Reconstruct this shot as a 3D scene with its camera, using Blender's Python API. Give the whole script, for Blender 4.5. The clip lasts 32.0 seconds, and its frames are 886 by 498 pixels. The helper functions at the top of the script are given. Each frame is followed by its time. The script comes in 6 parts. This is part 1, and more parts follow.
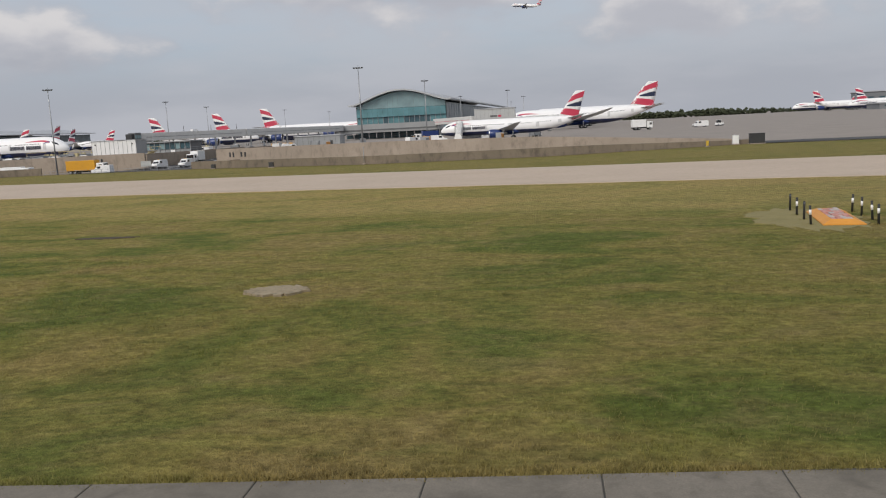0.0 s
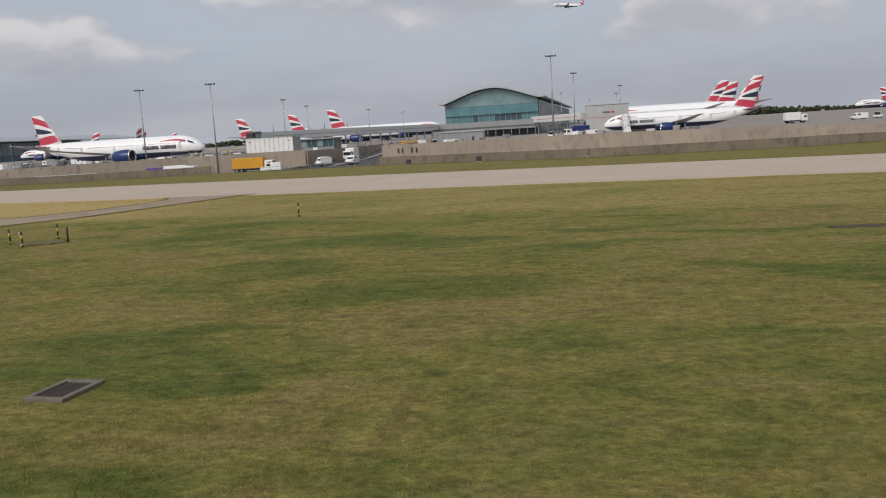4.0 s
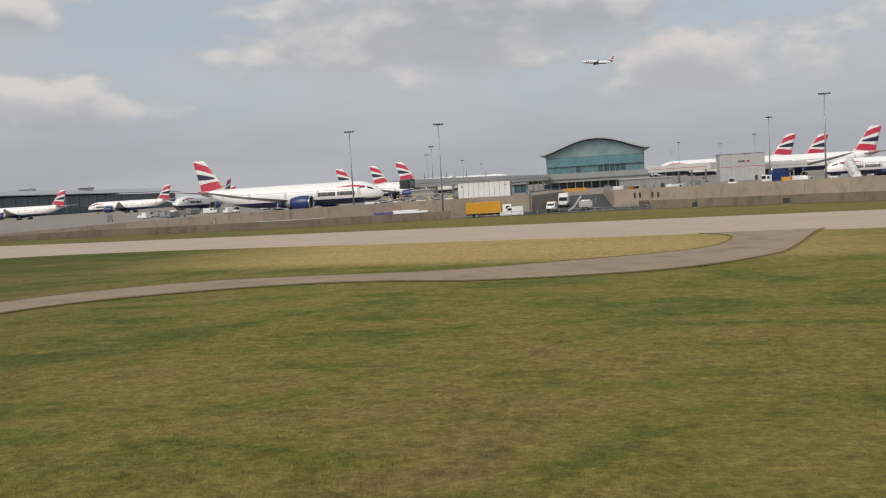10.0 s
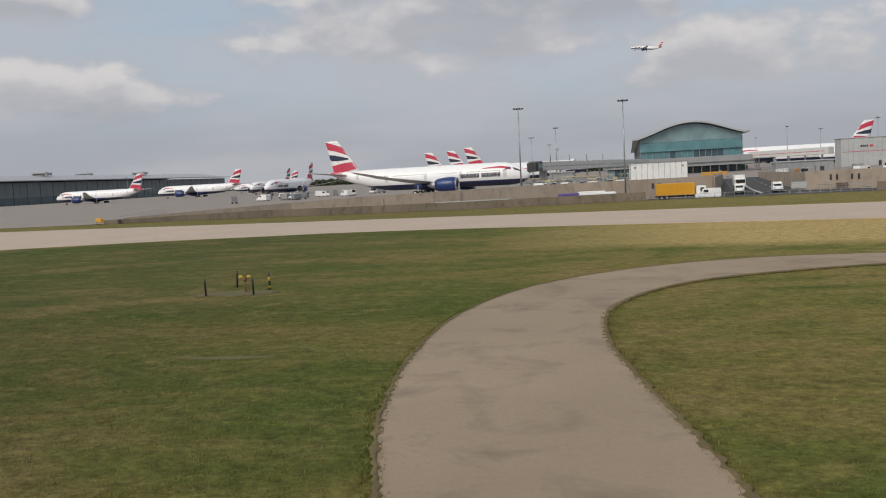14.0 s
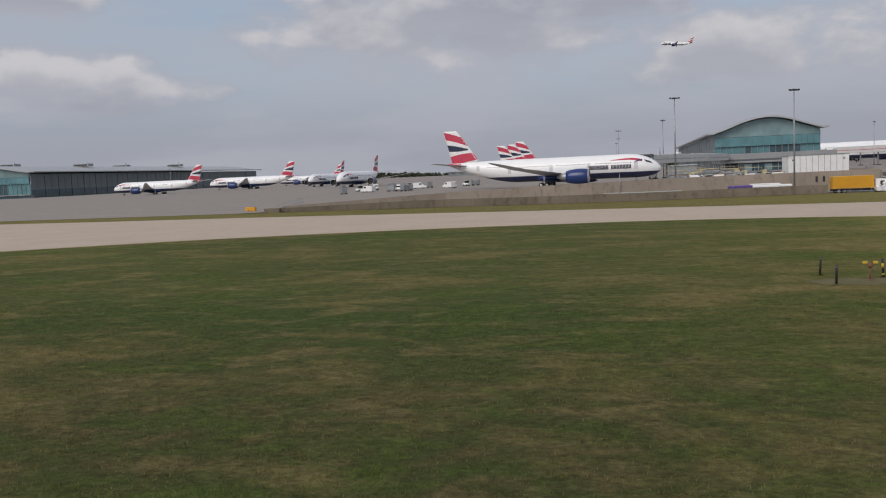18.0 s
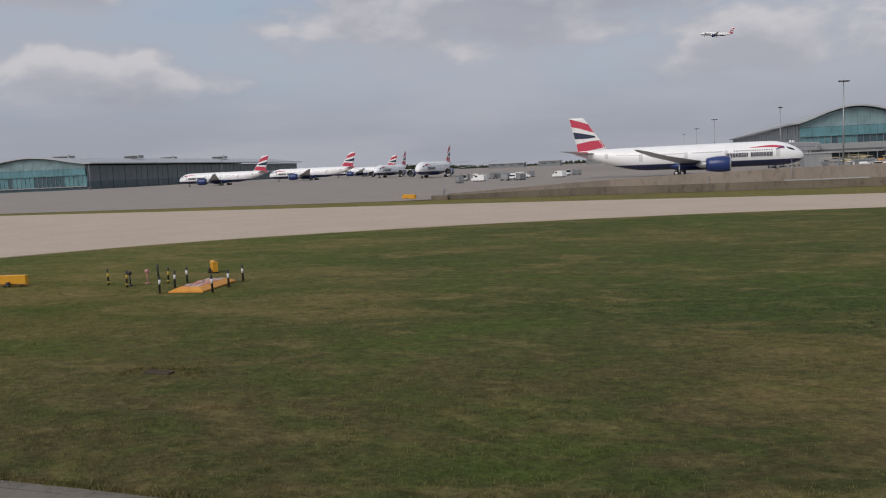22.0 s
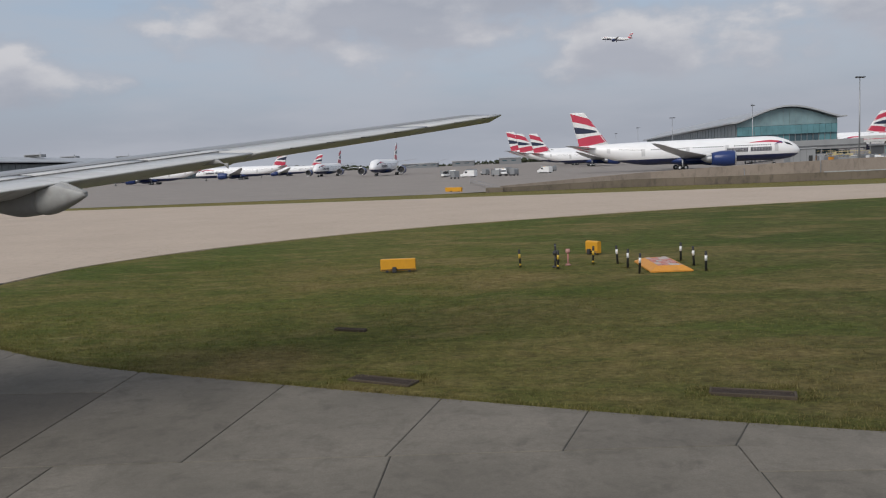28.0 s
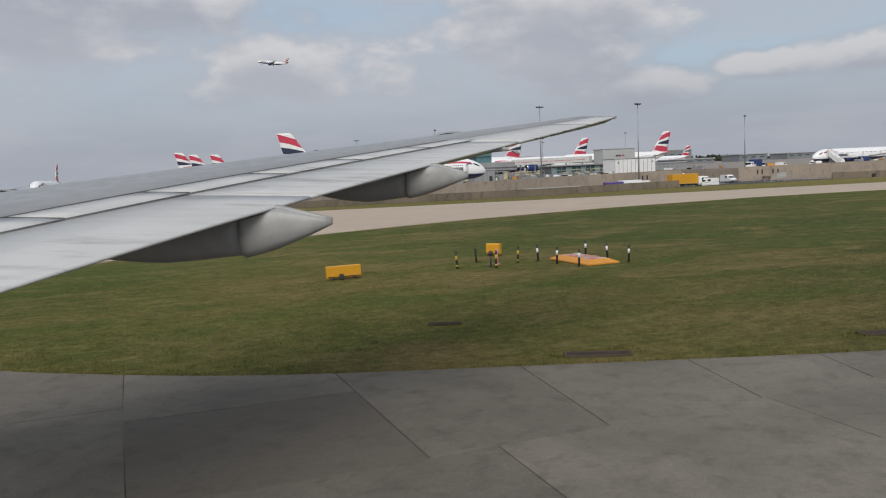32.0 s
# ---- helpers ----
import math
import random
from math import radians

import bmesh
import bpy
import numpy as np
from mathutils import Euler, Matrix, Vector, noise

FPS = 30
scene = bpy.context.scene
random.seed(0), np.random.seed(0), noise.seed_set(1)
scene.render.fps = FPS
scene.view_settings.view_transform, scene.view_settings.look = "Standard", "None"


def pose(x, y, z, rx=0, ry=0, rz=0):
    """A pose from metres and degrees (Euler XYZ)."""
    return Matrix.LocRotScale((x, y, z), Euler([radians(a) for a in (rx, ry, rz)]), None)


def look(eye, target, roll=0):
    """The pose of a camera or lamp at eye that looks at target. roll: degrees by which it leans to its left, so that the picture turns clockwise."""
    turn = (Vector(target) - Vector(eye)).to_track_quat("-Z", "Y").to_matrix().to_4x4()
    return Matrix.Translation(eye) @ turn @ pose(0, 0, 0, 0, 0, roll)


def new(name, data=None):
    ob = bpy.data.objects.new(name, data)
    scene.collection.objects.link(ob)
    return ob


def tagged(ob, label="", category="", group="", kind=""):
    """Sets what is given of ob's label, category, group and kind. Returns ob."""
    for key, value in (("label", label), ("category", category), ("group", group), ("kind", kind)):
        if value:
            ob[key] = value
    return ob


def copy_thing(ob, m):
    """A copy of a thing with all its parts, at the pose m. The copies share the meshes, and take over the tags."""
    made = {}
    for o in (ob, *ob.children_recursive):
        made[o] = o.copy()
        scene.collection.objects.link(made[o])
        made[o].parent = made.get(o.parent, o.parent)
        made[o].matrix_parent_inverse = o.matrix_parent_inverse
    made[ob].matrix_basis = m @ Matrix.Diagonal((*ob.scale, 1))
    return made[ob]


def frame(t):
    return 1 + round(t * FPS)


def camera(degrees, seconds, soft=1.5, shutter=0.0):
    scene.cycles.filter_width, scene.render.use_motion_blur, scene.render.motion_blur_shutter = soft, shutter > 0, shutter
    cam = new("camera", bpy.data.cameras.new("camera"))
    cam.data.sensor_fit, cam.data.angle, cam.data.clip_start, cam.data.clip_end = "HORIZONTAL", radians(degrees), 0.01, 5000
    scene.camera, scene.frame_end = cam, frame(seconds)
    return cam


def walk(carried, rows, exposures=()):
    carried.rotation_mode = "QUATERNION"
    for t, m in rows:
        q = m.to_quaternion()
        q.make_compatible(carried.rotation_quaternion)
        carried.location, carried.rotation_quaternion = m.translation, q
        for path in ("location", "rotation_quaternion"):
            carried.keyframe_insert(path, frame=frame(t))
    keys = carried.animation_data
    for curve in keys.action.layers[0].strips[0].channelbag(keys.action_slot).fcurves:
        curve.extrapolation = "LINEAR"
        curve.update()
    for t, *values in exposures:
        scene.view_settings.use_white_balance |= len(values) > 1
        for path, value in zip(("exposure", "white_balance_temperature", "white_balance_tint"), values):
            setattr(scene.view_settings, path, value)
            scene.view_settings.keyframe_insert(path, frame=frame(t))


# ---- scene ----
cam = camera(56.8, 32.0, 1.15)
PATH = [
    (0, (15.417, 5.656, 5.634), (15.156, 7.617, 5.339), -3.0),
    (0.5, (10.565, 6.491, 5.543), (10.3, 8.452, 5.252), -3.1),
    (1, (5.812, 7.155, 5.516), (5.538, 9.113, 5.219), -3.2),
    (1.5, (0.849, 7.862, 5.537), (0.569, 9.82, 5.243), -3.4),
    (2, (-4.226, 8.612, 5.475), (-4.515, 10.569, 5.182), -3.4),
    (2.5, (-9.432, 9.988, 5.488), (-9.735, 11.943, 5.192), -3.5),
    (3, (-14.567, 11.069, 5.484), (-14.878, 13.023, 5.191), -3.7),
    (3.5, (-19.711, 11.71, 5.5), (-20.027, 13.664, 5.208), -3.6),
    (5.5, (-39.839, 14.821, 5.13), (-40.117, 16.785, 4.873), -3.1),
    (6, (-44.594, 15.308, 5.178), (-44.879, 17.27, 4.917), -3.1),
    (6.5, (-49.308, 15.749, 5.205), (-49.593, 17.712, 4.95), -3.0),
    (7, (-53.921, 16.108, 5.216), (-54.11, 18.093, 5.055), -2.3),
    (7.5, (-58.367, 16.362, 5.263), (-58.472, 18.354, 5.126), -1.5),
    (8, (-63.022, 16.713, 5.265), (-63.072, 18.709, 5.16), -1.1),
    (8.5, (-67.487, 17.167, 5.3), (-67.613, 19.161, 5.212), -2.4),
    (9, (-71.926, 17.331, 5.37), (-72.078, 19.323, 5.274), -2.4),
    (9.5, (-76.453, 17.304, 5.51), (-76.721, 19.281, 5.365), -3.0),
    (10, (-81.001, 17.845, 5.719), (-81.302, 19.817, 5.569), -3.4),
    (10.5, (-85.432, 18.084, 5.847), (-85.734, 20.054, 5.686), -3.1),
    (11, (-89.071, 17.773, 5.975), (-89.385, 19.742, 5.81), -3.0),
    (11.5, (-93.219, 17.616, 5.977), (-93.544, 19.582, 5.809), -3.0),
    (12, (-97.848, 18.152, 5.856), (-98.195, 20.115, 5.686), -3.0),
    (12.5, (-102.005, 19.362, 5.866), (-102.358, 21.323, 5.695), -3.1),
    (13, (-106.628, 20.13, 5.901), (-106.987, 22.09, 5.728), -3.0),
    (13.5, (-111.177, 21.052, 5.865), (-111.535, 23.011, 5.691), -3.1),
    (14, (-115.582, 21.961, 5.815), (-115.943, 23.92, 5.64), -3.1),
    (14.5, (-119.946, 22.454, 5.625), (-120.307, 24.414, 5.451), -3.2),
    (16.5, (-135.669, 21.406, 6.107), (-136.056, 23.359, 5.925), -3.0),
    (17, (-139.616, 21.329, 6.019), (-140.003, 23.282, 5.833), -2.9),
    (17.5, (-143.5, 21.355, 6.13), (-143.874, 23.311, 5.947), -2.8),
    (18, (-147.604, 21.335, 6.221), (-147.985, 23.29, 6.036), -2.6),
    (18.5, (-151.749, 21.581, 6.24), (-152.137, 23.533, 6.049), -2.6),
    (19, (-155.538, 21.361, 6.311), (-155.926, 23.314, 6.122), -2.5),
    (19.5, (-159.384, 21.245, 6.272), (-159.768, 23.199, 6.084), -2.5),
    (20, (-163.211, 21.248, 6.269), (-163.594, 23.202, 6.083), -2.4),
    (20.5, (-166.906, 21.096, 6.301), (-167.295, 23.049, 6.114), -2.4),
    (21, (-170.52, 21.113, 6.269), (-170.923, 23.063, 6.076), -2.5),
    (21.5, (-173.983, 21.199, 6.189), (-174.398, 23.146, 5.992), -2.5),
    (22, (-177.273, 21.405, 6.11), (-177.7, 23.348, 5.911), -2.6),
    (22.5, (-180.434, 21.506, 6.095), (-180.873, 23.447, 5.893), -2.6),
    (23, (-183.305, 21.253, 6.078), (-183.746, 23.193, 5.875), -2.7),
    (23.5, (-186.356, 21.512, 6.005), (-186.807, 23.449, 5.799), -2.7),
    (24, (-189.117, 21.553, 5.967), (-189.535, 23.499, 5.772), -2.7),
    (24.5, (-191.855, 22.033, 5.804), (-192.265, 23.981, 5.609), -2.6),
    (25, (-194.415, 22.033, 5.809), (-194.82, 23.981, 5.605), -2.5),
    (25.5, (-196.839, 21.547, 5.876), (-197.232, 23.498, 5.672), -2.7),
    (27.5, (-205.827, 21.932, 5.631), (-206.063, 23.907, 5.423), -2.6),
    (28, (-207.803, 21.8, 5.595), (-207.971, 23.783, 5.388), -2.6),
    (28.5, (-209.764, 21.662, 5.564), (-209.84, 23.65, 5.365), -2.6),
    (29, (-211.691, 21.513, 5.563), (-211.686, 23.503, 5.36), -2.6),
    (29.5, (-213.579, 21.513, 5.523), (-213.49, 23.5, 5.314), -2.5),
    (30, (-215.466, 21.446, 5.504), (-215.285, 23.427, 5.293), -2.5),
    (30.5, (-217.34, 21.523, 5.486), (-217.055, 23.492, 5.276), -2.7),
    (31, (-219.207, 21.584, 5.501), (-218.795, 23.531, 5.3), -2.8),
    (31.5, (-221.027, 21.896, 5.444), (-220.488, 23.812, 5.247), -2.5),
    (32, (-222.839, 22.26, 5.408), (-222.19, 24.142, 5.219), -2.6),
]
walk(cam, [(t, look(eye, target, roll)) for t, eye, target, roll in PATH], [
    (0, 0.12, 6350, 12), (1, 0.09, 6350, 12), (3.5, 0.05, 6250, 13), (5.5, 0.10, 6600, 11), (13, 0.10, 6550, 11), (14.5, 0.02, 6350, 12),
    (16.5, -0.10, 6220, 14), (26, -0.10, 6220, 14), (28, -0.02, 6120, 12), (32, 0.05, 6200, 11)])

# ---- light and sky ----
SUN_EL, SUN_AZ = 37.0, 208.5          # degrees; azimuth clockwise from +y
world = bpy.data.worlds.new("sky")
scene.world = world
world.use_nodes = True
wt = world.node_tree
for n in list(wt.nodes):
    wt.nodes.remove(n)


sky = wt.nodes.new("ShaderNodeTexSky")
sky.sky_type = "NISHITA"
sky.sun_disc = False
sky.sun_elevation = radians(SUN_EL)
sky.sun_rotation = radians(SUN_AZ)
sky.air_density, sky.dust_density, sky.ozone_density = 1.3, 2.5, 1.2
dirn = wt.nodes.new("ShaderNodeTexCoord")
sep = wt.nodes.new("ShaderNodeSeparateXYZ")
wt.links.new(dirn.outputs["Generated"], sep.inputs[0])


def wmath(op, a, b=None, clamp=False):
    n = wt.nodes.new("ShaderNodeMath")
    n.operation, n.use_clamp = op, clamp
    for i, v in enumerate((a, b)):
        if v is None:
            continue
        if isinstance(v, (int, float)):
            n.inputs[i].default_value = v
        else:
            wt.links.new(v, n.inputs[i])
    return n.outputs[0]


az = wmath("MULTIPLY", wmath("ARCTAN2", sep.outputs[0], sep.outputs[1]), 57.2958)
el = wmath("MULTIPLY", wmath("ARCSINE", sep.outputs[2]), 57.2958)


def wsmooth(v, lo, hi, to_lo=0.0, to_hi=1.0):
    r = wt.nodes.new("ShaderNodeMapRange")
    r.interpolation_type = "SMOOTHSTEP"
    for k, x in zip(("From Min", "From Max", "To Min", "To Max"), (lo, hi, to_lo, to_hi)):
        r.inputs[k].default_value = x
    wt.links.new(v, r.inputs["Value"])
    return r.outputs[0]


def wnoise(u, v, su, sv, detail, rough, z):
    c = wt.nodes.new("ShaderNodeCombineXYZ")
    wt.links.new(wmath("MULTIPLY", u, su), c.inputs[0])
    wt.links.new(wmath("MULTIPLY", v, sv), c.inputs[1])
    c.inputs[2].default_value = z
    n = wt.nodes.new("ShaderNodeTexNoise")
    n.inputs["Scale"].default_value, n.inputs["Detail"].default_value, n.inputs["Roughness"].default_value = 1.0, detail, rough
    wt.links.new(c.outputs[0], n.inputs["Vector"])
    return n.outputs[0]


# cumulus heaps: bearing and height of the middle, half width, half height, in degrees
HEAPS = [(-8, 11.4, 17, 4.4), (9.5, 7.2, 8.5, 2.7), (-35, 6.6, 9, 2.3), (27, 9.4, 10, 4.2), (40, 6.0, 4.0, 1.2), (47, 6.2, 6, 1.6), (33, 5.2, 7, 1.6), (-37, 12.2, 7, 1.6)]


def heap_density(v):
    best = None
    for a, e, w, h in HEAPS:
        du, dv = wmath("MULTIPLY", wmath("SUBTRACT", az, a), 1.0 / w), wmath("MULTIPLY", wmath("SUBTRACT", v, e), 1.0 / h)
        r = wmath("SQRT", wmath("ADD", wmath("MULTIPLY", du, du), wmath("MULTIPLY", dv, dv)))
        k = wmath("SUBTRACT", 1.0, r)
        best = k if best is None else wmath("MAXIMUM", best, k)
    # the sky overhead goes on half covered
    over = wmath("MULTIPLY", wmath("SUBTRACT", wnoise(az, v, 0.05, 0.07, 3, 0.5, 7.3), 0.44), wsmooth(v, 12.0, 18.0, 0.0, 5.0))
    best = wmath("MAXIMUM", wmath("MAXIMUM", best, -0.6), wmath("ADD", over, wsmooth(v, 12.0, 18.0, -1.0, 0.0)))
    rag = wmath("SUBTRACT", wnoise(az, v, 0.20, 0.38, 6, 0.53, 2.2), 0.5)
    return wmath("ADD", best, wmath("MULTIPLY", rag, 2.1))


dens = heap_density(el)
above = heap_density(wmath("ADD", el, 1.3))
cover = wsmooth(dens, -0.22, 0.46)
tops = wmath("MULTIPLY", wsmooth(above, 0.75, -0.10), wsmooth(dens, -0.05, 0.45))
veil = wnoise(az, el, 0.05, 0.22, 5, 0.55, 4.4)


def wmix(f, a, b):
    n = wt.nodes.new("ShaderNodeMixRGB")
    for i, v in enumerate((f, a, b)):
        if isinstance(v, (int, float)):
            n.inputs[i].default_value = v
        elif isinstance(v, tuple):
            n.inputs[i].default_value = (*v, 1)
        else:
            wt.links.new(v, n.inputs[i])
    return n.outputs[0]


SKY_GAIN = 0.085
gain = wt.nodes.new("ShaderNodeVectorMath")
gain.operation = "SCALE"
gain.inputs["Scale"].default_value = SKY_GAIN
wt.links.new(sky.outputs[0], gain.inputs[0])
blue = wmix(0.65, gain.outputs[0], (0.435, 0.53, 0.635))
blue = wmix(wsmooth(veil, 0.35, 0.62, 0.10, 0.68), blue, (0.45, 0.465, 0.49))
grey = wmix(wsmooth(veil, 0.3, 0.7), (0.375, 0.385, 0.415), (0.435, 0.44, 0.465))
lit = wmix(wmath("MULTIPLY", tops, 0.9), grey, (0.64, 0.62, 0.60))
sky_mix = wmix(wmath("MULTIPLY", cover, 0.93), blue, lit)
haze = wmix(wsmooth(veil, 0.35, 0.65), (0.36, 0.375, 0.405), (0.42, 0.43, 0.455))
sky_mix = wmix(wsmooth(el, 1.5, 8.0, 0.97, 0.0), sky_mix, haze)
back = wt.nodes.new("ShaderNodeBackground")
wt.links.new(sky_mix, back.inputs[0])
back.inputs[1].default_value = 1.0
wout = wt.nodes.new("ShaderNodeOutputWorld")
wt.links.new(back.outputs[0], wout.inputs[0])

sun_data = bpy.data.lights.new("sun", "SUN")
sun_data.energy, sun_data.angle, sun_data.color = 2.1, radians(38), (1.0, 0.93, 0.82)
sun = new("sun", sun_data)
sx, sy = math.sin(radians(SUN_AZ)), math.cos(radians(SUN_AZ))
sun.matrix_world = look((sx * 300, sy * 300, 300 * math.tan(radians(SUN_EL))), (0, 0, 0))

# ---- materials ----


def material(name):
    m = bpy.data.materials.new(name)
    m.use_nodes = True
    return m, m.node_tree, m.node_tree.nodes["Principled BSDF"]


def rgb(c):
    return (*c, 1.0)


def noise_node(nt, vec, scale, detail=4.0, rough=0.55, dist=0.0):
    n = nt.nodes.new("ShaderNodeTexNoise")
    n.inputs["Scale"].default_value, n.inputs["Detail"].default_value = scale, detail
    n.inputs["Roughness"].default_value, n.inputs["Distortion"].default_value = rough, dist
    nt.links.new(vec, n.inputs["Vector"])
    return n.outputs[0]


def ramp(nt, val, lo, hi, to_lo=0.0, to_hi=1.0):
    r = nt.nodes.new("ShaderNodeMapRange")
    r.inputs["From Min"].default_value, r.inputs["From Max"].default_value = lo, hi
    r.inputs["To Min"].default_value, r.inputs["To Max"].default_value = to_lo, to_hi
    nt.links.new(val, r.inputs["Value"])
    return r.outputs[0]


def blend(nt, f, a, b, how="MIX"):
    n = nt.nodes.new("ShaderNodeMixRGB")
    n.blend_type = how
    for i, v in enumerate((f, a, b)):
        if isinstance(v, (int, float)):
            n.inputs[i].default_value = v
        elif isinstance(v, tuple):
            n.inputs[i].default_value = rgb(v)
        else:
            nt.links.new(v, n.inputs[i])
    return n.outputs[0]


def place(nt, stretch=(1, 1, 1), local=False):
    """World position, or the object's own coordinates, stretched."""
    if local:
        src = nt.nodes.new("ShaderNodeTexCoord").outputs["Object"]
    else:
        src = nt.nodes.new("ShaderNodeNewGeometry").outputs["Position"]
    v = nt.nodes.new("ShaderNodeVectorMath")
    v.operation = "MULTIPLY"
    v.inputs[1].default_value = stretch
    nt.links.new(src, v.inputs[0])
    return v.outputs[0]


def bump(nt, p, height, strength=0.3, distance=0.02):
    b = nt.nodes.new("ShaderNodeBump")
    b.inputs["Strength"].default_value, b.inputs["Distance"].default_value = strength, distance
    nt.links.new(height, b.inputs["Height"])
    nt.links.new(b.outputs[0], p.inputs["Normal"])


def surface(name, c1, c2, rough=0.6, metal=0.0, big=0.3, small=6.0, relief=0.2, dist=0.01, local=True, dirt=None, dirt_amount=0.35, stretch=(1, 1, 1)):
    """Two colours mixed at two scales, with stains and fine relief."""
    m, nt, p = material(name)
    v = place(nt, stretch, local)
    a = noise_node(nt, v, big, 4)
    b = noise_node(nt, v, small, 5)
    col = blend(nt, ramp(nt, a, 0.3, 0.7), c1, c2)
    col = blend(nt, ramp(nt, b, 0.25, 0.75, 0.0, 0.35), col, tuple(x * 0.75 for x in c1))
    if dirt:
        s = noise_node(nt, v, big * 3.1, 6, 0.65)
        col = blend(nt, ramp(nt, s, 0.52, 0.72, 0.0, dirt_amount), col, dirt)
    nt.links.new(col, p.inputs["Base Color"])
    p.inputs["Metallic"].default_value = metal
    nt.links.new(ramp(nt, b, 0.2, 0.8, max(0.02, rough - 0.1), min(1.0, rough + 0.1)), p.inputs["Roughness"])
    if relief:
        bump(nt, p, b, relief, dist)
    return m


def times(nt, a, b):
    m = nt.nodes.new("ShaderNodeMath")
    m.operation = "MULTIPLY"
    nt.links.new(a, m.inputs[0])
    if isinstance(b, float):
        m.inputs[1].default_value = b
    else:
        nt.links.new(b, m.inputs[1])
    return m.outputs[0]


def valued(nt, col, v):
    """The same hue, lighter or darker."""
    hsv = nt.nodes.new("ShaderNodeHueSaturation")
    nt.links.new(v, hsv.inputs["Value"])
    nt.links.new(col, hsv.inputs["Color"])
    return hsv.outputs[0]


def grass_colour(nt):
    """Green, olive and straw in patches from thirty metres down to a hand's width."""
    v = place(nt)
    e = noise_node(nt, place(nt, (0.7, 1.0, 1.0)), 0.022, 4, 0.55)
    a = noise_node(nt, place(nt, (0.30, 1.0, 1.0)), 0.075, 5, 0.6)
    f = noise_node(nt, place(nt, (0.6, 1.0, 1.0)), 0.17, 6, 0.62, 0.8)
    b = noise_node(nt, place(nt, (0.55, 1.0, 1.0)), 0.6, 6, 0.66, 0.6)
    c = noise_node(nt, place(nt, (0.7, 1.0, 1.0)), 2.2, 5, 0.62, 0.3)
    t = noise_node(nt, place(nt, (0.75, 1.0, 1.0)), 6.5, 4, 0.60, 0.2)
    s = nt.nodes.new("ShaderNodeSeparateXYZ")
    nt.links.new(v, s.inputs[0])
    px, py = s.outputs[0], s.outputs[1]
    col = blend(nt, ramp(nt, e, 0.42, 0.60), (0.082, 0.108, 0.024), (0.142, 0.134, 0.037))
    col = blend(nt, ramp(nt, a, 0.46, 0.64, 0.0, 0.8), col, (0.190, 0.158, 0.056))
    col = blend(nt, ramp(nt, a, 0.46, 0.32, 0.0, 0.65), col, (0.066, 0.100, 0.020))
    # the mown grass round the link road is yellowed, with sunshine painted in as brightness
    sunlit_lawn = times(nt, ramp(nt, px, -135.0, -95.0), ramp(nt, px, 120.0, -15.0))
    sunlit_lawn_col = blend(nt, ramp(nt, f, 0.40, 0.60), (0.185, 0.190, 0.046), (0.325, 0.258, 0.078))
    col = blend(nt, times(nt, sunlit_lawn, 0.74), col, sunlit_lawn_col)
    # towards the bend: greener sward with cloud shade painted in; trodden brown beside the concrete
    shaded_bend = times(nt, ramp(nt, px, -125.0, -150.0), ramp(nt, px, -212.0, -190.0))
    col = blend(nt, times(nt, shaded_bend, 0.55), col, (0.052, 0.074, 0.024))
    worn = times(nt, times(nt, shaded_bend, ramp(nt, py, 56.0, 41.0)), ramp(nt, b, 0.36, 0.58, 0.05, 0.65))
    col = blend(nt, worn, col, (0.105, 0.079, 0.038))
    col = blend(nt, ramp(nt, f, 0.51, 0.66, 0.0, 0.6), col, (0.230, 0.172, 0.072))
    col = blend(nt, ramp(nt, f, 0.48, 0.34, 0.0, 0.6), col, (0.078, 0.116, 0.022))
    col = blend(nt, ramp(nt, b, 0.52, 0.70, 0.0, 0.55), col, (0.250, 0.195, 0.085))
    col = blend(nt, ramp(nt, b, 0.48, 0.32, 0.0, 0.5), col, (0.070, 0.098, 0.020))
    # the dry strip between the link road and the second taxiway
    m = nt.nodes.new("ShaderNodeMath")
    m.operation = "MULTIPLY_ADD"
    nt.links.new(px, m.inputs[0])
    nt.links.new(py, m.inputs[2])
    m.inputs[1].default_value = 0.211
    dry = times(nt, times(nt, ramp(nt, m.outputs[0], 58.0, 62.5), ramp(nt, px, -125.0, -104.0)), ramp(nt, m.outputs[0], 95.0, 91.0))
    dry = times(nt, times(nt, dry, ramp(nt, px, -56.0, -70.0, 0.35, 1.0)), ramp(nt, a, 0.25, 0.5, 0.6, 0.95))
    col = blend(nt, dry, col, (0.47, 0.350, 0.145))
    # thin yellowish growth on the verge before the low wall
    verge = times(nt, ramp(nt, m.outputs[0], 104.0, 112.0), ramp(nt, f, 0.25, 0.55, 0.25, 0.75))
    col = blend(nt, verge, col, (0.215, 0.180, 0.062))
    # light and shade of the tufts, put into the colour as tone noise
    col = valued(nt, col, times(nt, ramp(nt, c, 0.30, 0.70, 0.70, 1.30), ramp(nt, t, 0.30, 0.70, 0.70, 1.30)))
    return col, c, t


def make_grass():
    m, nt, p = material("grass")
    col, c, t = grass_colour(nt)
    d = noise_node(nt, place(nt), 16.0, 4, 0.7, 0.2)
    # the finest tuft shading is coloured in too, beside the bump
    col = valued(nt, col, ramp(nt, d, 0.30, 0.70, 0.82, 1.18))
    nt.links.new(col, p.inputs["Base Color"])
    p.inputs["Roughness"].default_value = 0.95
    p.inputs["Specular IOR Level"].default_value = 0.1
    bump(nt, p, blend(nt, 0.4, blend(nt, 0.6, c, t), d), 0.9, 0.25)
    return m


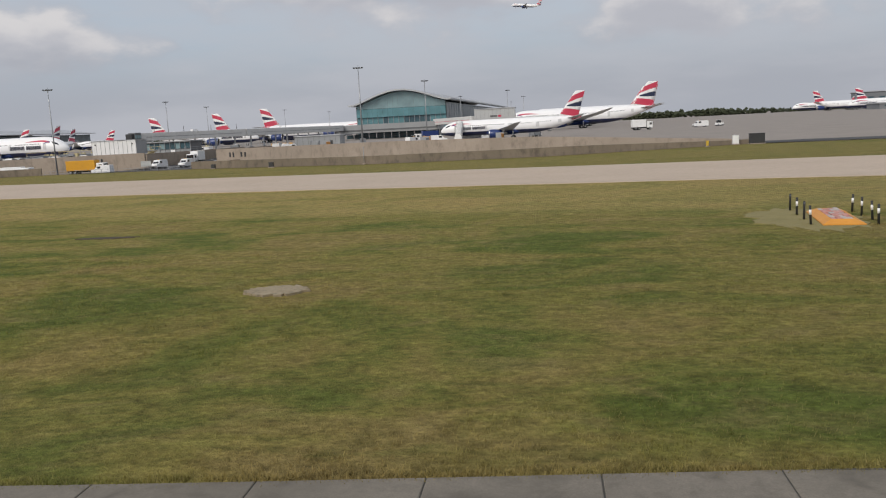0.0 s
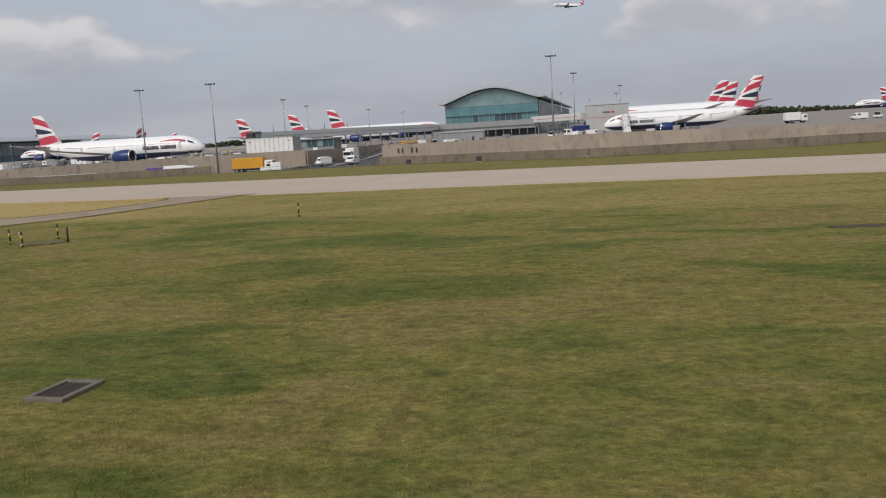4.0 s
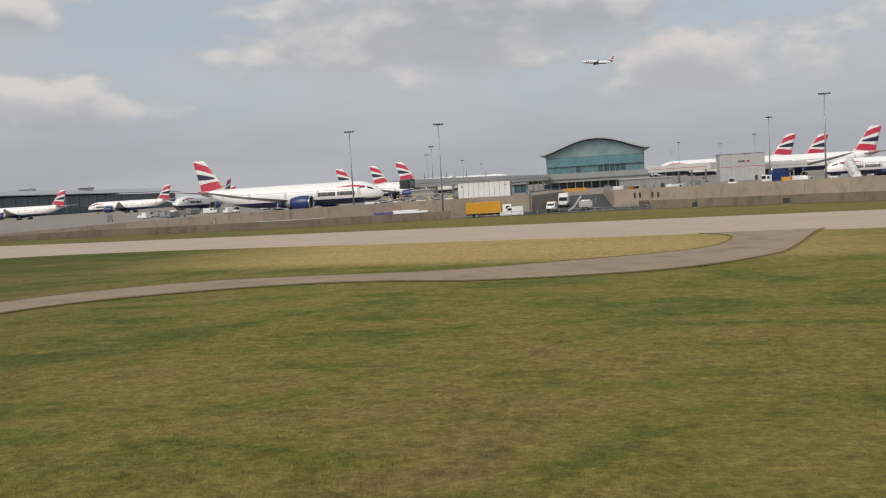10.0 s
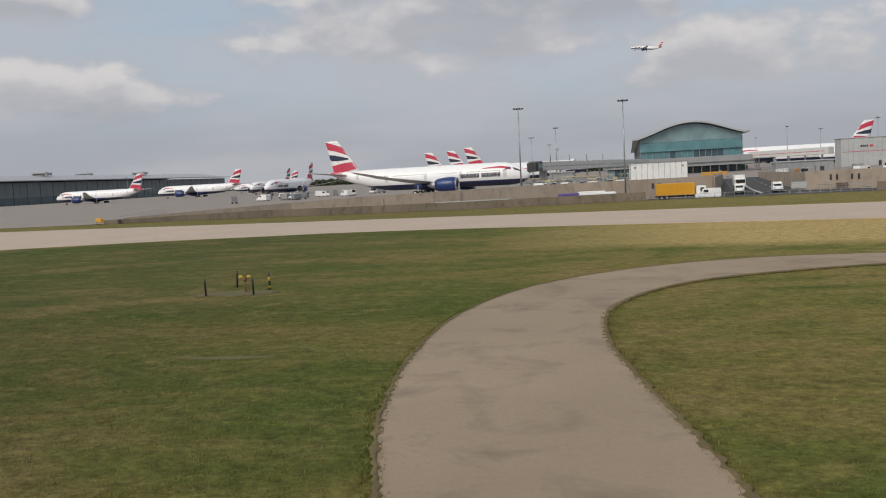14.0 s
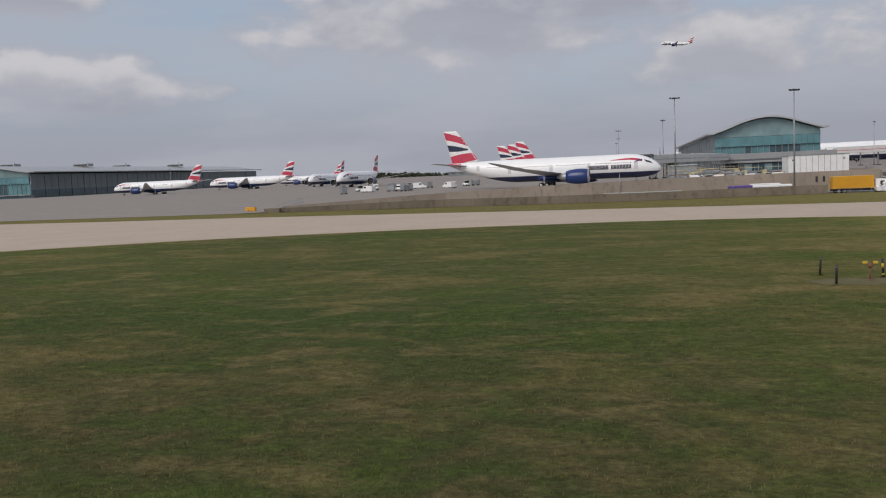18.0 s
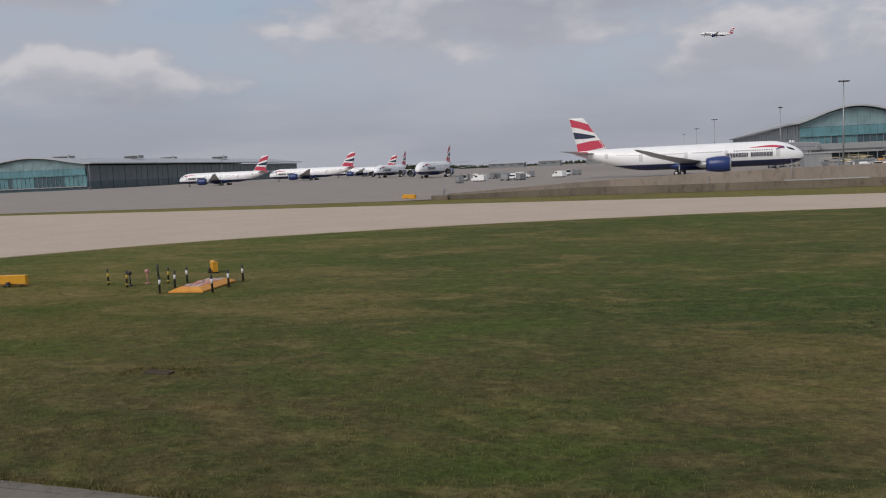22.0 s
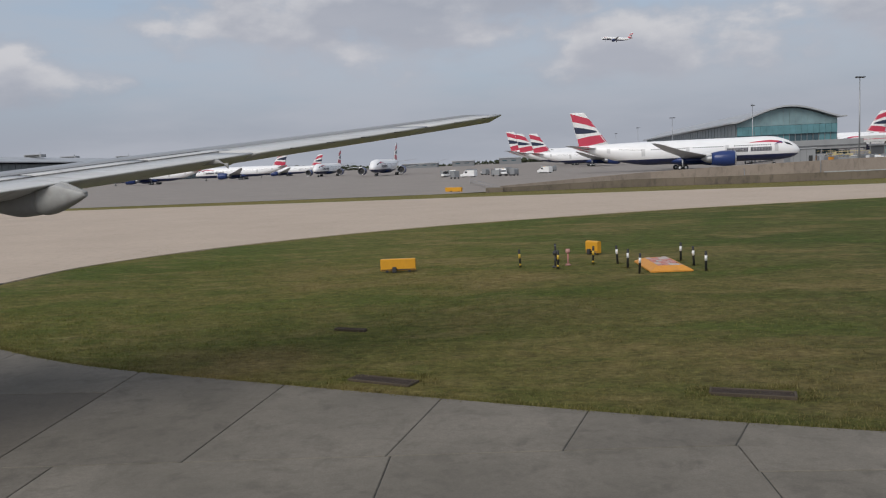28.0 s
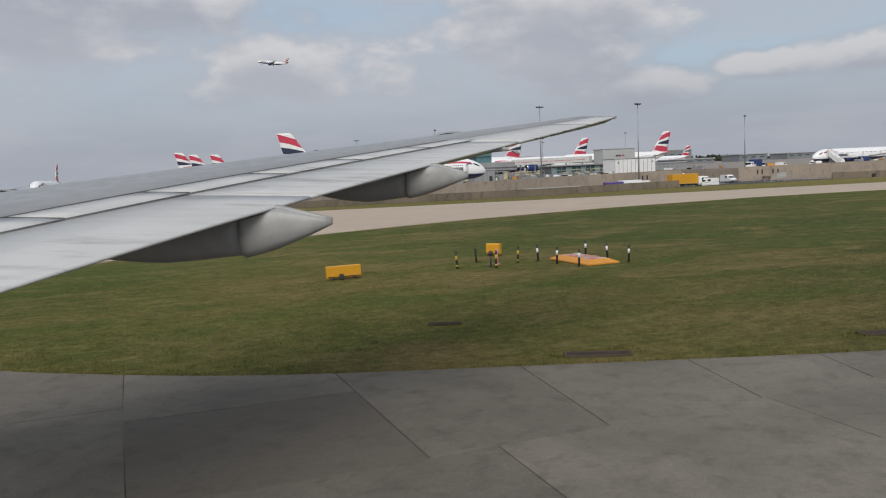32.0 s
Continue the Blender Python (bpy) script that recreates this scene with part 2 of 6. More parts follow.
def make_blades():
    """Thin leaves: light shines through as well as off them."""
    m, nt, p = material("grass_blades")
    col, c, t = grass_colour(nt)
    geo = nt.nodes.new("ShaderNodeNewGeometry")
    k = geo.outputs["Random Per Island"]
    col = blend(nt, ramp(nt, k, 0.55, 0.95, 0.0, 0.55), col, (0.30, 0.25, 0.11))
    col = valued(nt, col, ramp(nt, k, 0.0, 0.5, 0.95, 1.35))
    nt.links.new(col, p.inputs["Base Color"])
    p.inputs["Roughness"].default_value = 0.8
    p.inputs["Specular IOR Level"].default_value = 0.15
    lit = nt.nodes.new("ShaderNodeBsdfTranslucent")
    nt.links.new(col, lit.inputs["Color"])
    mix = nt.nodes.new("ShaderNodeMixShader")
    mix.inputs[0].default_value = 0.5
    nt.links.new(p.outputs[0], mix.inputs[1])
    nt.links.new(lit.outputs[0], mix.inputs[2])
    nt.links.new(mix.outputs[0], nt.nodes["Material Output"].inputs["Surface"])
    return m


def make_concrete(name, c1, c2, stain, streak=0.35, big=0.12, vary=0.1, blot=1.4):
    m, nt, p = material(name)
    v = place(nt)
    a = noise_node(nt, v, big, 5, 0.6)
    b = noise_node(nt, v, blot, 6, 0.65, 0.4)
    c = noise_node(nt, v, 30.0, 4, 0.7)
    col = blend(nt, ramp(nt, a, 0.32, 0.68), c1, c2)
    col = blend(nt, ramp(nt, b, 0.5, 0.75, 0.0, streak), col, stain)
    f = noise_node(nt, v, 6.0, 6, 0.8)
    col = blend(nt, ramp(nt, f, 0.35, 0.65, 0.0, 0.4), col, tuple(x * 0.72 for x in c1))
    col = blend(nt, ramp(nt, c, 0.3, 0.7, 0.0, 0.45), col, tuple(x * 0.6 for x in c1))
    info = nt.nodes.new("ShaderNodeObjectInfo")
    hsv = nt.nodes.new("ShaderNodeHueSaturation")
    nt.links.new(ramp(nt, info.outputs["Random"], 0, 1, 1 - vary, 1 + vary), hsv.inputs["Value"])
    nt.links.new(col, hsv.inputs["Color"])
    nt.links.new(hsv.outputs[0], p.inputs["Base Color"])
    p.inputs["Roughness"].default_value = 0.88
    bump(nt, p, c, 0.25, 0.01)
    return m


def make_wall(name, c1, c2, streak, amount):
    """Weathered concrete with rain streaks and dark growth."""
    m, nt, p = material(name)
    v = place(nt)
    s = place(nt, (0.55, 0.55, 0.30))
    a = noise_node(nt, v, 0.10, 4)
    b = noise_node(nt, s, 1.3, 6, 0.7)
    c = noise_node(nt, v, 9.0, 5, 0.7)
    col = blend(nt, ramp(nt, a, 0.3, 0.7), c1, c2)
    col = blend(nt, ramp(nt, b, 0.50, 0.74, 0.0, amount), col, streak)
    col = blend(nt, ramp(nt, c, 0.45, 0.75, 0.0, 0.4), col, (0.12, 0.105, 0.085))
    info = nt.nodes.new("ShaderNodeObjectInfo")
    hsv = nt.nodes.new("ShaderNodeHueSaturation")
    nt.links.new(ramp(nt, info.outputs["Random"], 0, 1, 0.93, 1.05), hsv.inputs["Value"])
    nt.links.new(col, hsv.inputs["Color"])
    nt.links.new(hsv.outputs[0], p.inputs["Base Color"])
    p.inputs["Roughness"].default_value = 0.9
    bump(nt, p, c, 0.3, 0.02)
    return m


def make_livery():
    """White upper fuselage, dark blue belly below a level line, faint grime."""
    m, nt, p = material("airliner_paint")
    v = place(nt, (1, 1, 1), True)
    uv = nt.nodes.new("ShaderNodeUVMap")
    s = nt.nodes.new("ShaderNodeSeparateXYZ")
    nt.links.new(uv.outputs[0], s.inputs[0])
    belly = ramp(nt, s.outputs[1], 0.245, 0.255)
    a = noise_node(nt, v, 0.5, 5, 0.6)
    col = blend(nt, belly, (0.018, 0.026, 0.085), (0.88, 0.88, 0.88))
    col = blend(nt, ramp(nt, a, 0.45, 0.8, 0.0, 0.12), col, (0.42, 0.40, 0.37))
    nt.links.new(col, p.inputs["Base Color"])
    p.inputs["Roughness"].default_value = 0.3
    return m


def make_glass(name, tint, rough=0.08):
    m, nt, p = material(name)
    v = place(nt)
    a = noise_node(nt, v, 0.18, 3)
    col = blend(nt, ramp(nt, a, 0.3, 0.7), tint, tuple(x * 1.5 for x in tint))
    nt.links.new(col, p.inputs["Base Color"])
    p.inputs["Roughness"].default_value = rough
    p.inputs["Specular IOR Level"].default_value = 0.8
    return m


GRASS = make_grass()
BLADES = make_blades()
CONCRETE = make_concrete("taxiway_concrete", (0.525, 0.424, 0.330), (0.61, 0.498, 0.392), (0.29, 0.234, 0.180), 0.5)
SLAB = make_concrete("slab_concrete", (0.145, 0.130, 0.104), (0.240, 0.213, 0.174), (0.080, 0.071, 0.055), 0.8, 0.30, 0.14)
SLABDARK = make_concrete("darker_slab_concrete", (0.130, 0.113, 0.090), (0.165, 0.145, 0.117), (0.075, 0.065, 0.050), 0.6, 0.25, 0.05)
APRON = make_concrete("apron_concrete", (0.29, 0.256, 0.226), (0.345, 0.306, 0.27), (0.17, 0.15, 0.13))
ROAD2 = make_concrete("worn_road", (0.305, 0.235, 0.160), (0.385, 0.300, 0.207), (0.105, 0.084, 0.061), 0.85, 0.10, 0.1, 0.36)
ASPHALT = make_concrete("road_asphalt", (0.055, 0.055, 0.058), (0.075, 0.073, 0.072), (0.035, 0.035, 0.036))
JOINT = surface("joint_sealant", (0.050, 0.048, 0.042), (0.075, 0.072, 0.062), 0.9)
WALL = make_wall("weathered_concrete", (0.405, 0.335, 0.268), (0.325, 0.268, 0.212), (0.165, 0.135, 0.106), 0.7)
LOWWALLMAT = make_wall("mossy_concrete", (0.225, 0.182, 0.136), (0.165, 0.136, 0.100), (0.065, 0.056, 0.042), 0.8)
PAINT = make_livery()
WHITE = surface("white_paint", (0.81, 0.81, 0.80), (0.86, 0.86, 0.85), 0.4, dirt=(0.45, 0.43, 0.40), relief=0.05)
WINGGREY = surface("wing_grey", (0.50, 0.51, 0.52), (0.58, 0.59, 0.60), 0.4, dirt=(0.30, 0.29, 0.28), relief=0.03)
DOORPAINT = surface("door_paint", (0.62, 0.62, 0.62), (0.68, 0.68, 0.68), 0.4, relief=0.03)
RED = surface("red_paint", (0.56, 0.050, 0.095), (0.50, 0.042, 0.080), 0.35, relief=0.02)
LETTER = surface("lettering_paint", (0.045, 0.045, 0.065), (0.06, 0.06, 0.08), 0.4, relief=0)
NAVY = surface("navy_paint", (0.018, 0.040, 0.150), (0.022, 0.046, 0.17), 0.3, relief=0.02)
FINBLUE = surface("fin_blue_paint", (0.022, 0.030, 0.062), (0.028, 0.036, 0.075), 0.3, relief=0.02)
CHROME = surface("bare_metal", (0.62, 0.62, 0.62), (0.7, 0.7, 0.7), 0.25, 1.0, relief=0.03)
STEEL = surface("galvanised_steel", (0.30, 0.31, 0.32), (0.38, 0.39, 0.40), 0.45, 0.6, relief=0.05)
DARK = surface("dark_metal", (0.03, 0.03, 0.032), (0.05, 0.05, 0.05), 0.5)
RUBBER = surface("tyre_rubber", (0.02, 0.02, 0.02), (0.03, 0.03, 0.03), 0.85)
PANE = make_glass("dark_window", (0.018, 0.020, 0.024))
TEAL = make_glass("teal_glazing", (0.082, 0.185, 0.205), 0.15)
TEALDARK = make_glass("dark_glazing", (0.035, 0.070, 0.085), 0.15)
FROST = make_glass("frosted_glazing", (0.150, 0.225, 0.238), 0.3)
ROOF = surface("metal_roof", (0.42, 0.43, 0.44), (0.50, 0.51, 0.52), 0.45, 0.3, big=0.05)
SIDECLAD = surface("blue_grey_cladding", (0.12, 0.15, 0.16), (0.17, 0.20, 0.21), 0.4, big=0.1)
GREY = surface("grey_cladding", (0.26, 0.27, 0.275), (0.32, 0.33, 0.335), 0.55, big=0.2)
LIGHTCLAD = surface("pale_cladding", (0.42, 0.43, 0.43), (0.49, 0.50, 0.495), 0.55, big=0.2, dirt=(0.28, 0.27, 0.26))
DARKGREY = surface("dark_cladding", (0.10, 0.105, 0.11), (0.14, 0.145, 0.15), 0.6, big=0.2)
YELLOW = surface("yellow_sign_paint", (0.62, 0.30, 0.012), (0.68, 0.34, 0.018), 0.45, dirt=(0.35, 0.2, 0.06))
ORANGE = surface("orange_paint", (0.62, 0.26, 0.030), (0.70, 0.31, 0.04), 0.55, dirt=(0.35, 0.16, 0.06))
FADED = surface("faded_yellow_paint", (0.50, 0.42, 0.22), (0.58, 0.51, 0.32), 0.6, dirt=(0.30, 0.26, 0.18))
BLACK = surface("black_paint", (0.018, 0.018, 0.018), (0.03, 0.03, 0.03), 0.55)
SOILBROWN = surface("rusty_brown_paint", (0.11, 0.075, 0.055), (0.16, 0.11, 0.08), 0.8, dirt=(0.06, 0.045, 0.035))
POSTYELLOW = surface("post_yellow", (0.55, 0.36, 0.03), (0.62, 0.42, 0.05), 0.5)
PINKISH = surface("faded_red_blocks", (0.45, 0.16, 0.13), (0.55, 0.36, 0.32), 0.8, big=3.0)
SOIL = surface("bare_soil", (0.055, 0.042, 0.028), (0.085, 0.066, 0.043), 0.95, big=1.0, local=False)
PURPLE = surface("purple_bus_paint", (0.10, 0.06, 0.25), (0.12, 0.08, 0.28), 0.4)
FOLIAGE = surface("far_foliage", (0.030, 0.040, 0.018), (0.050, 0.058, 0.028), 0.95, big=0.05, small=0.6)
HAZE = surface("far_building", (0.17, 0.18, 0.19), (0.24, 0.25, 0.26), 0.8, big=0.02)

# ---- mesh helpers ----


def mesh_of(name, verts, faces, mats, smooth=False, idx=None, uv=None):
    me = bpy.data.meshes.new(name)
    me.from_pydata(verts, [], faces)
    for m in mats if isinstance(mats, (list, tuple)) else [mats]:
        me.materials.append(m)
    if idx is not None:
        me.polygons.foreach_set("material_index", idx)
    if smooth:
        me.polygons.foreach_set("use_smooth", [True] * len(me.polygons))
    if uv is not None:
        lay = me.uv_layers.new(name="UVMap")
        loops = np.zeros(len(me.loops), dtype=np.int32)
        me.loops.foreach_get("vertex_index", loops)
        lay.data.foreach_set("uv", np.asarray(uv, dtype=np.float32)[loops].ravel())
    me.update()
    return me


def part(name, me, parent=None, label="", m=None):
    """Links a mesh (or a bmesh) as one object under a thing or a part."""
    ob = new(name, me)
    if parent is not None:
        ob.parent = parent
    if m is not None:
        ob.matrix_basis = m
    if label:
        ob["label"] = label
    return ob


def from_bm(name, bm, mat, smooth=False):
    me = bpy.data.meshes.new(name)
    bmesh.ops.recalc_face_normals(bm, faces=bm.faces)
    bm.to_mesh(me)
    bm.free()
    me.materials.append(mat)
    if smooth:
        me.polygons.foreach_set("use_smooth", [True] * len(me.polygons))
    return me


def box_mesh(name, sx, sy, sz, mat, bev=0.0, at=(0, 0, 0), taper=1.0):
    """A block standing on z = 0 at its base centre, bevelled."""
    bm = bmesh.new()
    bmesh.ops.create_cube(bm, size=1.0)
    for v in bm.verts:
        k = taper if v.co.z > 0 else 1.0
        v.co = Vector((v.co.x * sx * k + at[0], v.co.y * sy * k + at[1], (v.co.z + 0.5) * sz + at[2]))
    if bev:
        bmesh.ops.bevel(bm, geom=bm.edges[:], offset=bev, segments=1, affect="EDGES")
    return from_bm(name, bm, mat)


def tube_mesh(name, pts, radii, mat, seg=10, caps=True, smooth=True):
    """A round bar through pts with a radius at each."""
    verts, faces = [], []
    pts = [Vector(p) for p in pts]
    for i, p in enumerate(pts):
        d = (pts[min(i + 1, len(pts) - 1)] - pts[max(i - 1, 0)]).normalized()
        a = d.orthogonal().normalized() if abs(d.z) < 0.99 else Vector((1, 0, 0))
        b = d.cross(a).normalized()
        for k in range(seg):
            w = 2 * math.pi * k / seg
            verts.append(p + (a * math.cos(w) + b * math.sin(w)) * radii[i])
    for i in range(len(pts) - 1):
        for k in range(seg):
            j = (k + 1) % seg
            faces.append((i * seg + k, i * seg + j, (i + 1) * seg + j, (i + 1) * seg + k))
    if caps:
        faces.append(tuple(range(seg - 1, -1, -1)))
        faces.append(tuple(range((len(pts) - 1) * seg, len(pts) * seg)))
    return mesh_of(name, verts, faces, mat, smooth)


def loft_mesh(name, rings, mat, closed=True, caps=True, smooth=True, uv=None):
    n = len(rings[0])
    verts = [v for r in rings for v in r]
    faces = []
    for i in range(len(rings) - 1):
        for k in range(n if closed else n - 1):
            j = (k + 1) % n
            faces.append((i * n + k, i * n + j, (i + 1) * n + j, (i + 1) * n + k))
    if caps and closed:
        faces.append(tuple(range(n - 1, -1, -1)))
        faces.append(tuple(range((len(rings) - 1) * n, len(rings) * n)))
    return mesh_of(name, verts, faces, mat, smooth, uv=uv)


def prism_mesh(name, outline, z0, z1, mat):
    """An upright prism over a plan outline."""
    n = len(outline)
    verts = [(x, y, z0) for x, y in outline] + [(x, y, z1) for x, y in outline]
    faces = [tuple(range(n - 1, -1, -1)), tuple(range(n, 2 * n))]
    faces += [(k, (k + 1) % n, n + (k + 1) % n, n + k) for k in range(n)]
    return mesh_of(name, verts, faces, mat)


def along(pts, x):
    """Piecewise line through (x, value) pairs."""
    xs, ys = zip(*sorted(pts))
    return float(np.interp(x, xs, ys))


def smooth_curve(pts, per=6):
    """Catmull-Rom through plan points."""
    out = []
    p = [np.array(q, float) for q in pts]
    p = [2 * p[0] - p[1]] + p + [2 * p[-1] - p[-2]]
    for i in range(1, len(p) - 2):
        for k in range(per):
            t = k / per
            a, b, c, d = p[i - 1:i + 3]
            out.append(tuple(0.5 * (2 * b + (c - a) * t + (2 * a - 5 * b + 4 * c - d) * t * t + (3 * b - a - 3 * c + d) * t ** 3)))
    out.append(tuple(p[-2]))
    return out

# ---- plan lines ----
# near edge of the grass along the camera's own taxiway
NEAR = [(600, 60), (200, 31), (40, 19.7), (20, 18.5), (6, 17.7), (-3, 17.6), (-12, 19.0), (-25, 21.6), (-45, 24.8), (-58, 26.3), (-75, 28.6), (-105, 31.0), (-120, 33.0), (-150, 33.8), (-175, 34.4), (-184, 34.9), (-188, 35.35), (-191.5, 35.8), (-195, 36.5), (-199.5, 37.6), (-204.4, 39.0), (-210.7, 41.2), (-214.9, 42.75), (-219.6, 44.55), (-223.2, 46.45), (-227.8, 49.7), (-231.5, 53.3), (-234.5, 58.5), (-236.5, 65.5)]
# far side of the same grass, along the second taxiway
FARNEAR = [(-236.5, 65.5), (-235.5, 72.5), (-231, 81), (-224, 88.5), (-216, 94.8), (-205, 100.5), (-190, 106.5), (-165, 112), (-135, 112.5), (-100, 104.5), (-60, 95), (-20, 88.5), (40, 75.5), (200, 42), (600, -40)]
FAREDGE = [(-520, 205), (-330, 176), (-262, 163), (-234, 157.5), (-208, 154), (-160, 143.5), (-100, 132), (-44, 121.5), (17, 108.5), (60, 101), (200, 72), (600, -10)]
LOWWALL = [(-209.4, 172.7), (-179, 181.5), (-143, 187.0), (-105, 189.0), (-64.5, 183.0), (-21, 168.0), (18, 158.8), (48, 153.5)]
FARWALL = [(-209.4, 174.6), (-179.4, 190.5), (-143.8, 198.0), (-123, 207.0), (-91.9, 210.0), (-70, 211.0), (-40, 197.0), (-21, 186.0), (20, 166.0), (48, 155.5)]
FARTOP = [(-209.4, 1.0), (-190, 1.75), (-165, 2.45), (-140, 2.8), (-92, 2.9), (-70, 2.8), (-20, 3.05), (13, 2.8), (48, 0.9)]
BASE = [(-240, 0), (-209, 0.0), (-165, -0.75), (-140, -1.0), (-64, -0.9), (-20, -1.05), (15, -0.8), (48, 0), (80, 0)]
ROADZ = [(-209, -0.1), (-170, -2.0), (-130, -2.4), (-100, -1.5), (-64, -1.15), (-20, -1.9), (20, -1.2), (48, -0.1)]


def low_wall_y(x):
    return along(LOWWALL + [(-900, 225), (-520, 205.5), (-262, 178), (300, 104), (900, -20)], x)


def far_wall_y(x):
    return along(FARWALL + [(-900, 224.4), (-520, 204.8), (-262, 177.3), (-212.5, 172.5), (51.5, 152.3), (300, 103.3), (900, -20.6)], x)


def swale(x, y):
    """The shallow hollow round the two drains near the start."""
    return 0.55 * np.exp(-((x + 3.7) / 7.0) ** 2 - ((y - 23.2) / 3.4) ** 2)


def ground_z(x, y):
    """Level grass that falls a little towards the low wall."""
    e, w = along(FAREDGE, x) + 3, low_wall_y(x)
    f = min(1.0, max(0.0, (y - e) / max(1.0, w - e)))
    return along(BASE, x) * f * f * (3 - 2 * f)


def apron_z(x, y):
    w = far_wall_y(x)
    inside = min(1.0, max(0.0, min((x + 212) / 26, (51 - x) / 24)))
    f = min(1.0, max(0.0, (y - w) / 60.0))
    return 1.1 * (inside + (1 - inside) * f)


# ---- ground ----
def build_ground():
    xs = [-5000, -2500, -1200, -700] + list(np.arange(-520, -20, 4.0)) + list(np.arange(-20, 16, 2.0)) + list(np.arange(16, 300.1, 4.0)) + [450, 600, 1000, 2500, 5000]
    verts, faces = [], []
    rows = None
    for x in xs:
        w = low_wall_y(x)
        ys = [-5000, -1200, -300, -120] + list(np.linspace(-40, 14, 12)) + list(np.linspace(15, 33, 16)) + list(np.linspace(35.5, w, 44)) + [w + 0.25, w + 40, 1500, 5000]
        rows = len(ys)
        for y in ys:
            if y <= w + 1e-6:
                z = ground_z(x, y) + 0.05 * noise.noise(Vector((x * 0.11, y * 0.11, 3.0))) * (1 if -40 < y < w - 1 else 0) - 0.03 - swale(x, y)
            else:
                z = -3.6
            verts.append((x, y, z))
    for i in range(len(xs) - 1):
        for k in range(rows - 1):
            a = i * rows + k
            faces.append((a, a + rows, a + rows + 1, a + 1))
    ob = part("ground", mesh_of("ground", verts, faces, GRASS, True))
    tagged(ob, "mown airfield grass, green with straw-coloured dry patches", "grass", kind="structure")


def sheet(name, near, far, z_of, mat, across=6, label="", category="pavement", lift=0.03, xs=None):
    """Paving between two lines y(x), following the given height."""
    verts, faces = [], []
    for x in xs:
        a, b = near(x), far(x)
        for k in range(across + 1):
            y = a + (b - a) * (k / across) ** (1.0 if across < 12 else 2.2)
            verts.append((x, y, z_of(x, y) + lift))
    n = across + 1
    for i in range(len(xs) - 1):
        for k in range(across):
            a = i * n + k
            faces.append((a, a + n, a + n + 1, a + 1))
    ob = part(name, mesh_of(name, verts, faces, mat, True))
    tagged(ob, label, category, kind="structure")
    return ob


def flat_patch(name, outline, z, mat, label, category, kind="structure", thick=0.12):
    me = prism_mesh(name, outline, z - thick, z, mat)
    ob = part(name, me)
    tagged(ob, label, category, kind=kind)
    return ob


build_ground()
near_c = smooth_curve(NEAR, 5)
far_c = smooth_curve(FARNEAR, 5)
# second taxiway: everything between the grass and its far edge, joined to the first one on the left
far_side = [(x, along(FAREDGE, x)) for x in (600, 300, 200, 110, 60, 17, -20, -44, -75, -100, -130, -160, -185, -208, -234, -262, -330, -520)]
flat_patch("taxiway_second", far_c + far_side + [(-520, -120), (-300, -120), (-300, 30), (-262, 52), (-245, 62)], 0.02, CONCRETE, "pale buff concrete taxiway with worn dark patches", "taxiway")
flat_patch("taxiway_first", near_c + [(-262, 52), (-300, 30), (-300, -60), (600, -60)], 0.02, SLAB, "grey concrete slab taxiway beside the grass", "taxiway")

# the oval link road and the island of grass it leaves
outer_l = smooth_curve([(-118.5, 31.5), (-119.6, 35.8), (-120.9, 41), (-121.6, 48), (-121.2, 56), (-118.5, 64), (-113, 70), (-106, 73.2), (-97.5, 73.5), (-90, 73.4), (-80, 76.7), (-72.5, 80.3), (-68.5, 86), (-66.9, 93), (-68.9, 97)], 4)
outer_r = smooth_curve([(-58.0, 96.0), (-60.0, 92.0), (-64.5, 80.5), (-67.9, 74.2), (-75.3, 68.2), (-85.6, 66.6), (-92, 68.2), (-98, 68.6), (-105, 66.8), (-111.1, 63.3), (-114.75, 57.0), (-115.2, 50.2), (-114.3, 43.8), (-113.3, 38.2), (-112.4, 31.5)], 4)
flat_patch("link_road", outer_l + outer_r, 0.03, ROAD2, "curved narrow concrete road across the grass", "road")
wedge = [(-61.2, 24.6), (-59.2, 26.9), (-57.4, 28.95), (-55.9, 30.45), (-54.9, 31.75), (-53.4, 31.95), (-51.75, 31.8), (-52.6, 30.7), (-53.45, 29.8), (-54.7, 28.95), (-55.8, 27.9), (-56.9, 26.3), (-58.2, 24.6)]
flat_patch("concrete_wedge", wedge, 0.028, ROAD2, "bare concrete wedge lying in the grass", "concrete slab")

# apron beyond the walls
ap_x = [-2500, -1200, -800, -520, -420, -330, -290, -262, -245, -230, -219, -210] + list(np.arange(-205, 50.1, 5.0)) + [60, 75, 90, 120, 170, 240, 300, 450, 700, 1200, 2500]
ap_x = sorted(set(float(x) for x in ap_x) - {-90.0, -85.0, -80.0, -75.0, -70.0} | {-89.32, -89.28, -70.02, -69.98})
sheet("apron", lambda x: 262.0 if -89.3 < x < -70 else far_wall_y(x) + (0.3 if -209 < x < 48 else 0.0), lambda x: 2600.0, apron_z, APRON, 14, "wide pale concrete aircraft apron", "apron", 0.0, ap_x)
sheet("service_road", lambda x: low_wall_y(x) + 0.2, lambda x: far_wall_y(x) - 0.1, lambda x, y: along(ROADZ, x), ASPHALT, 2, "dark asphalt service road below the apron", "road", 0.0, list(np.arange(-209, 48.1, 4.0)))


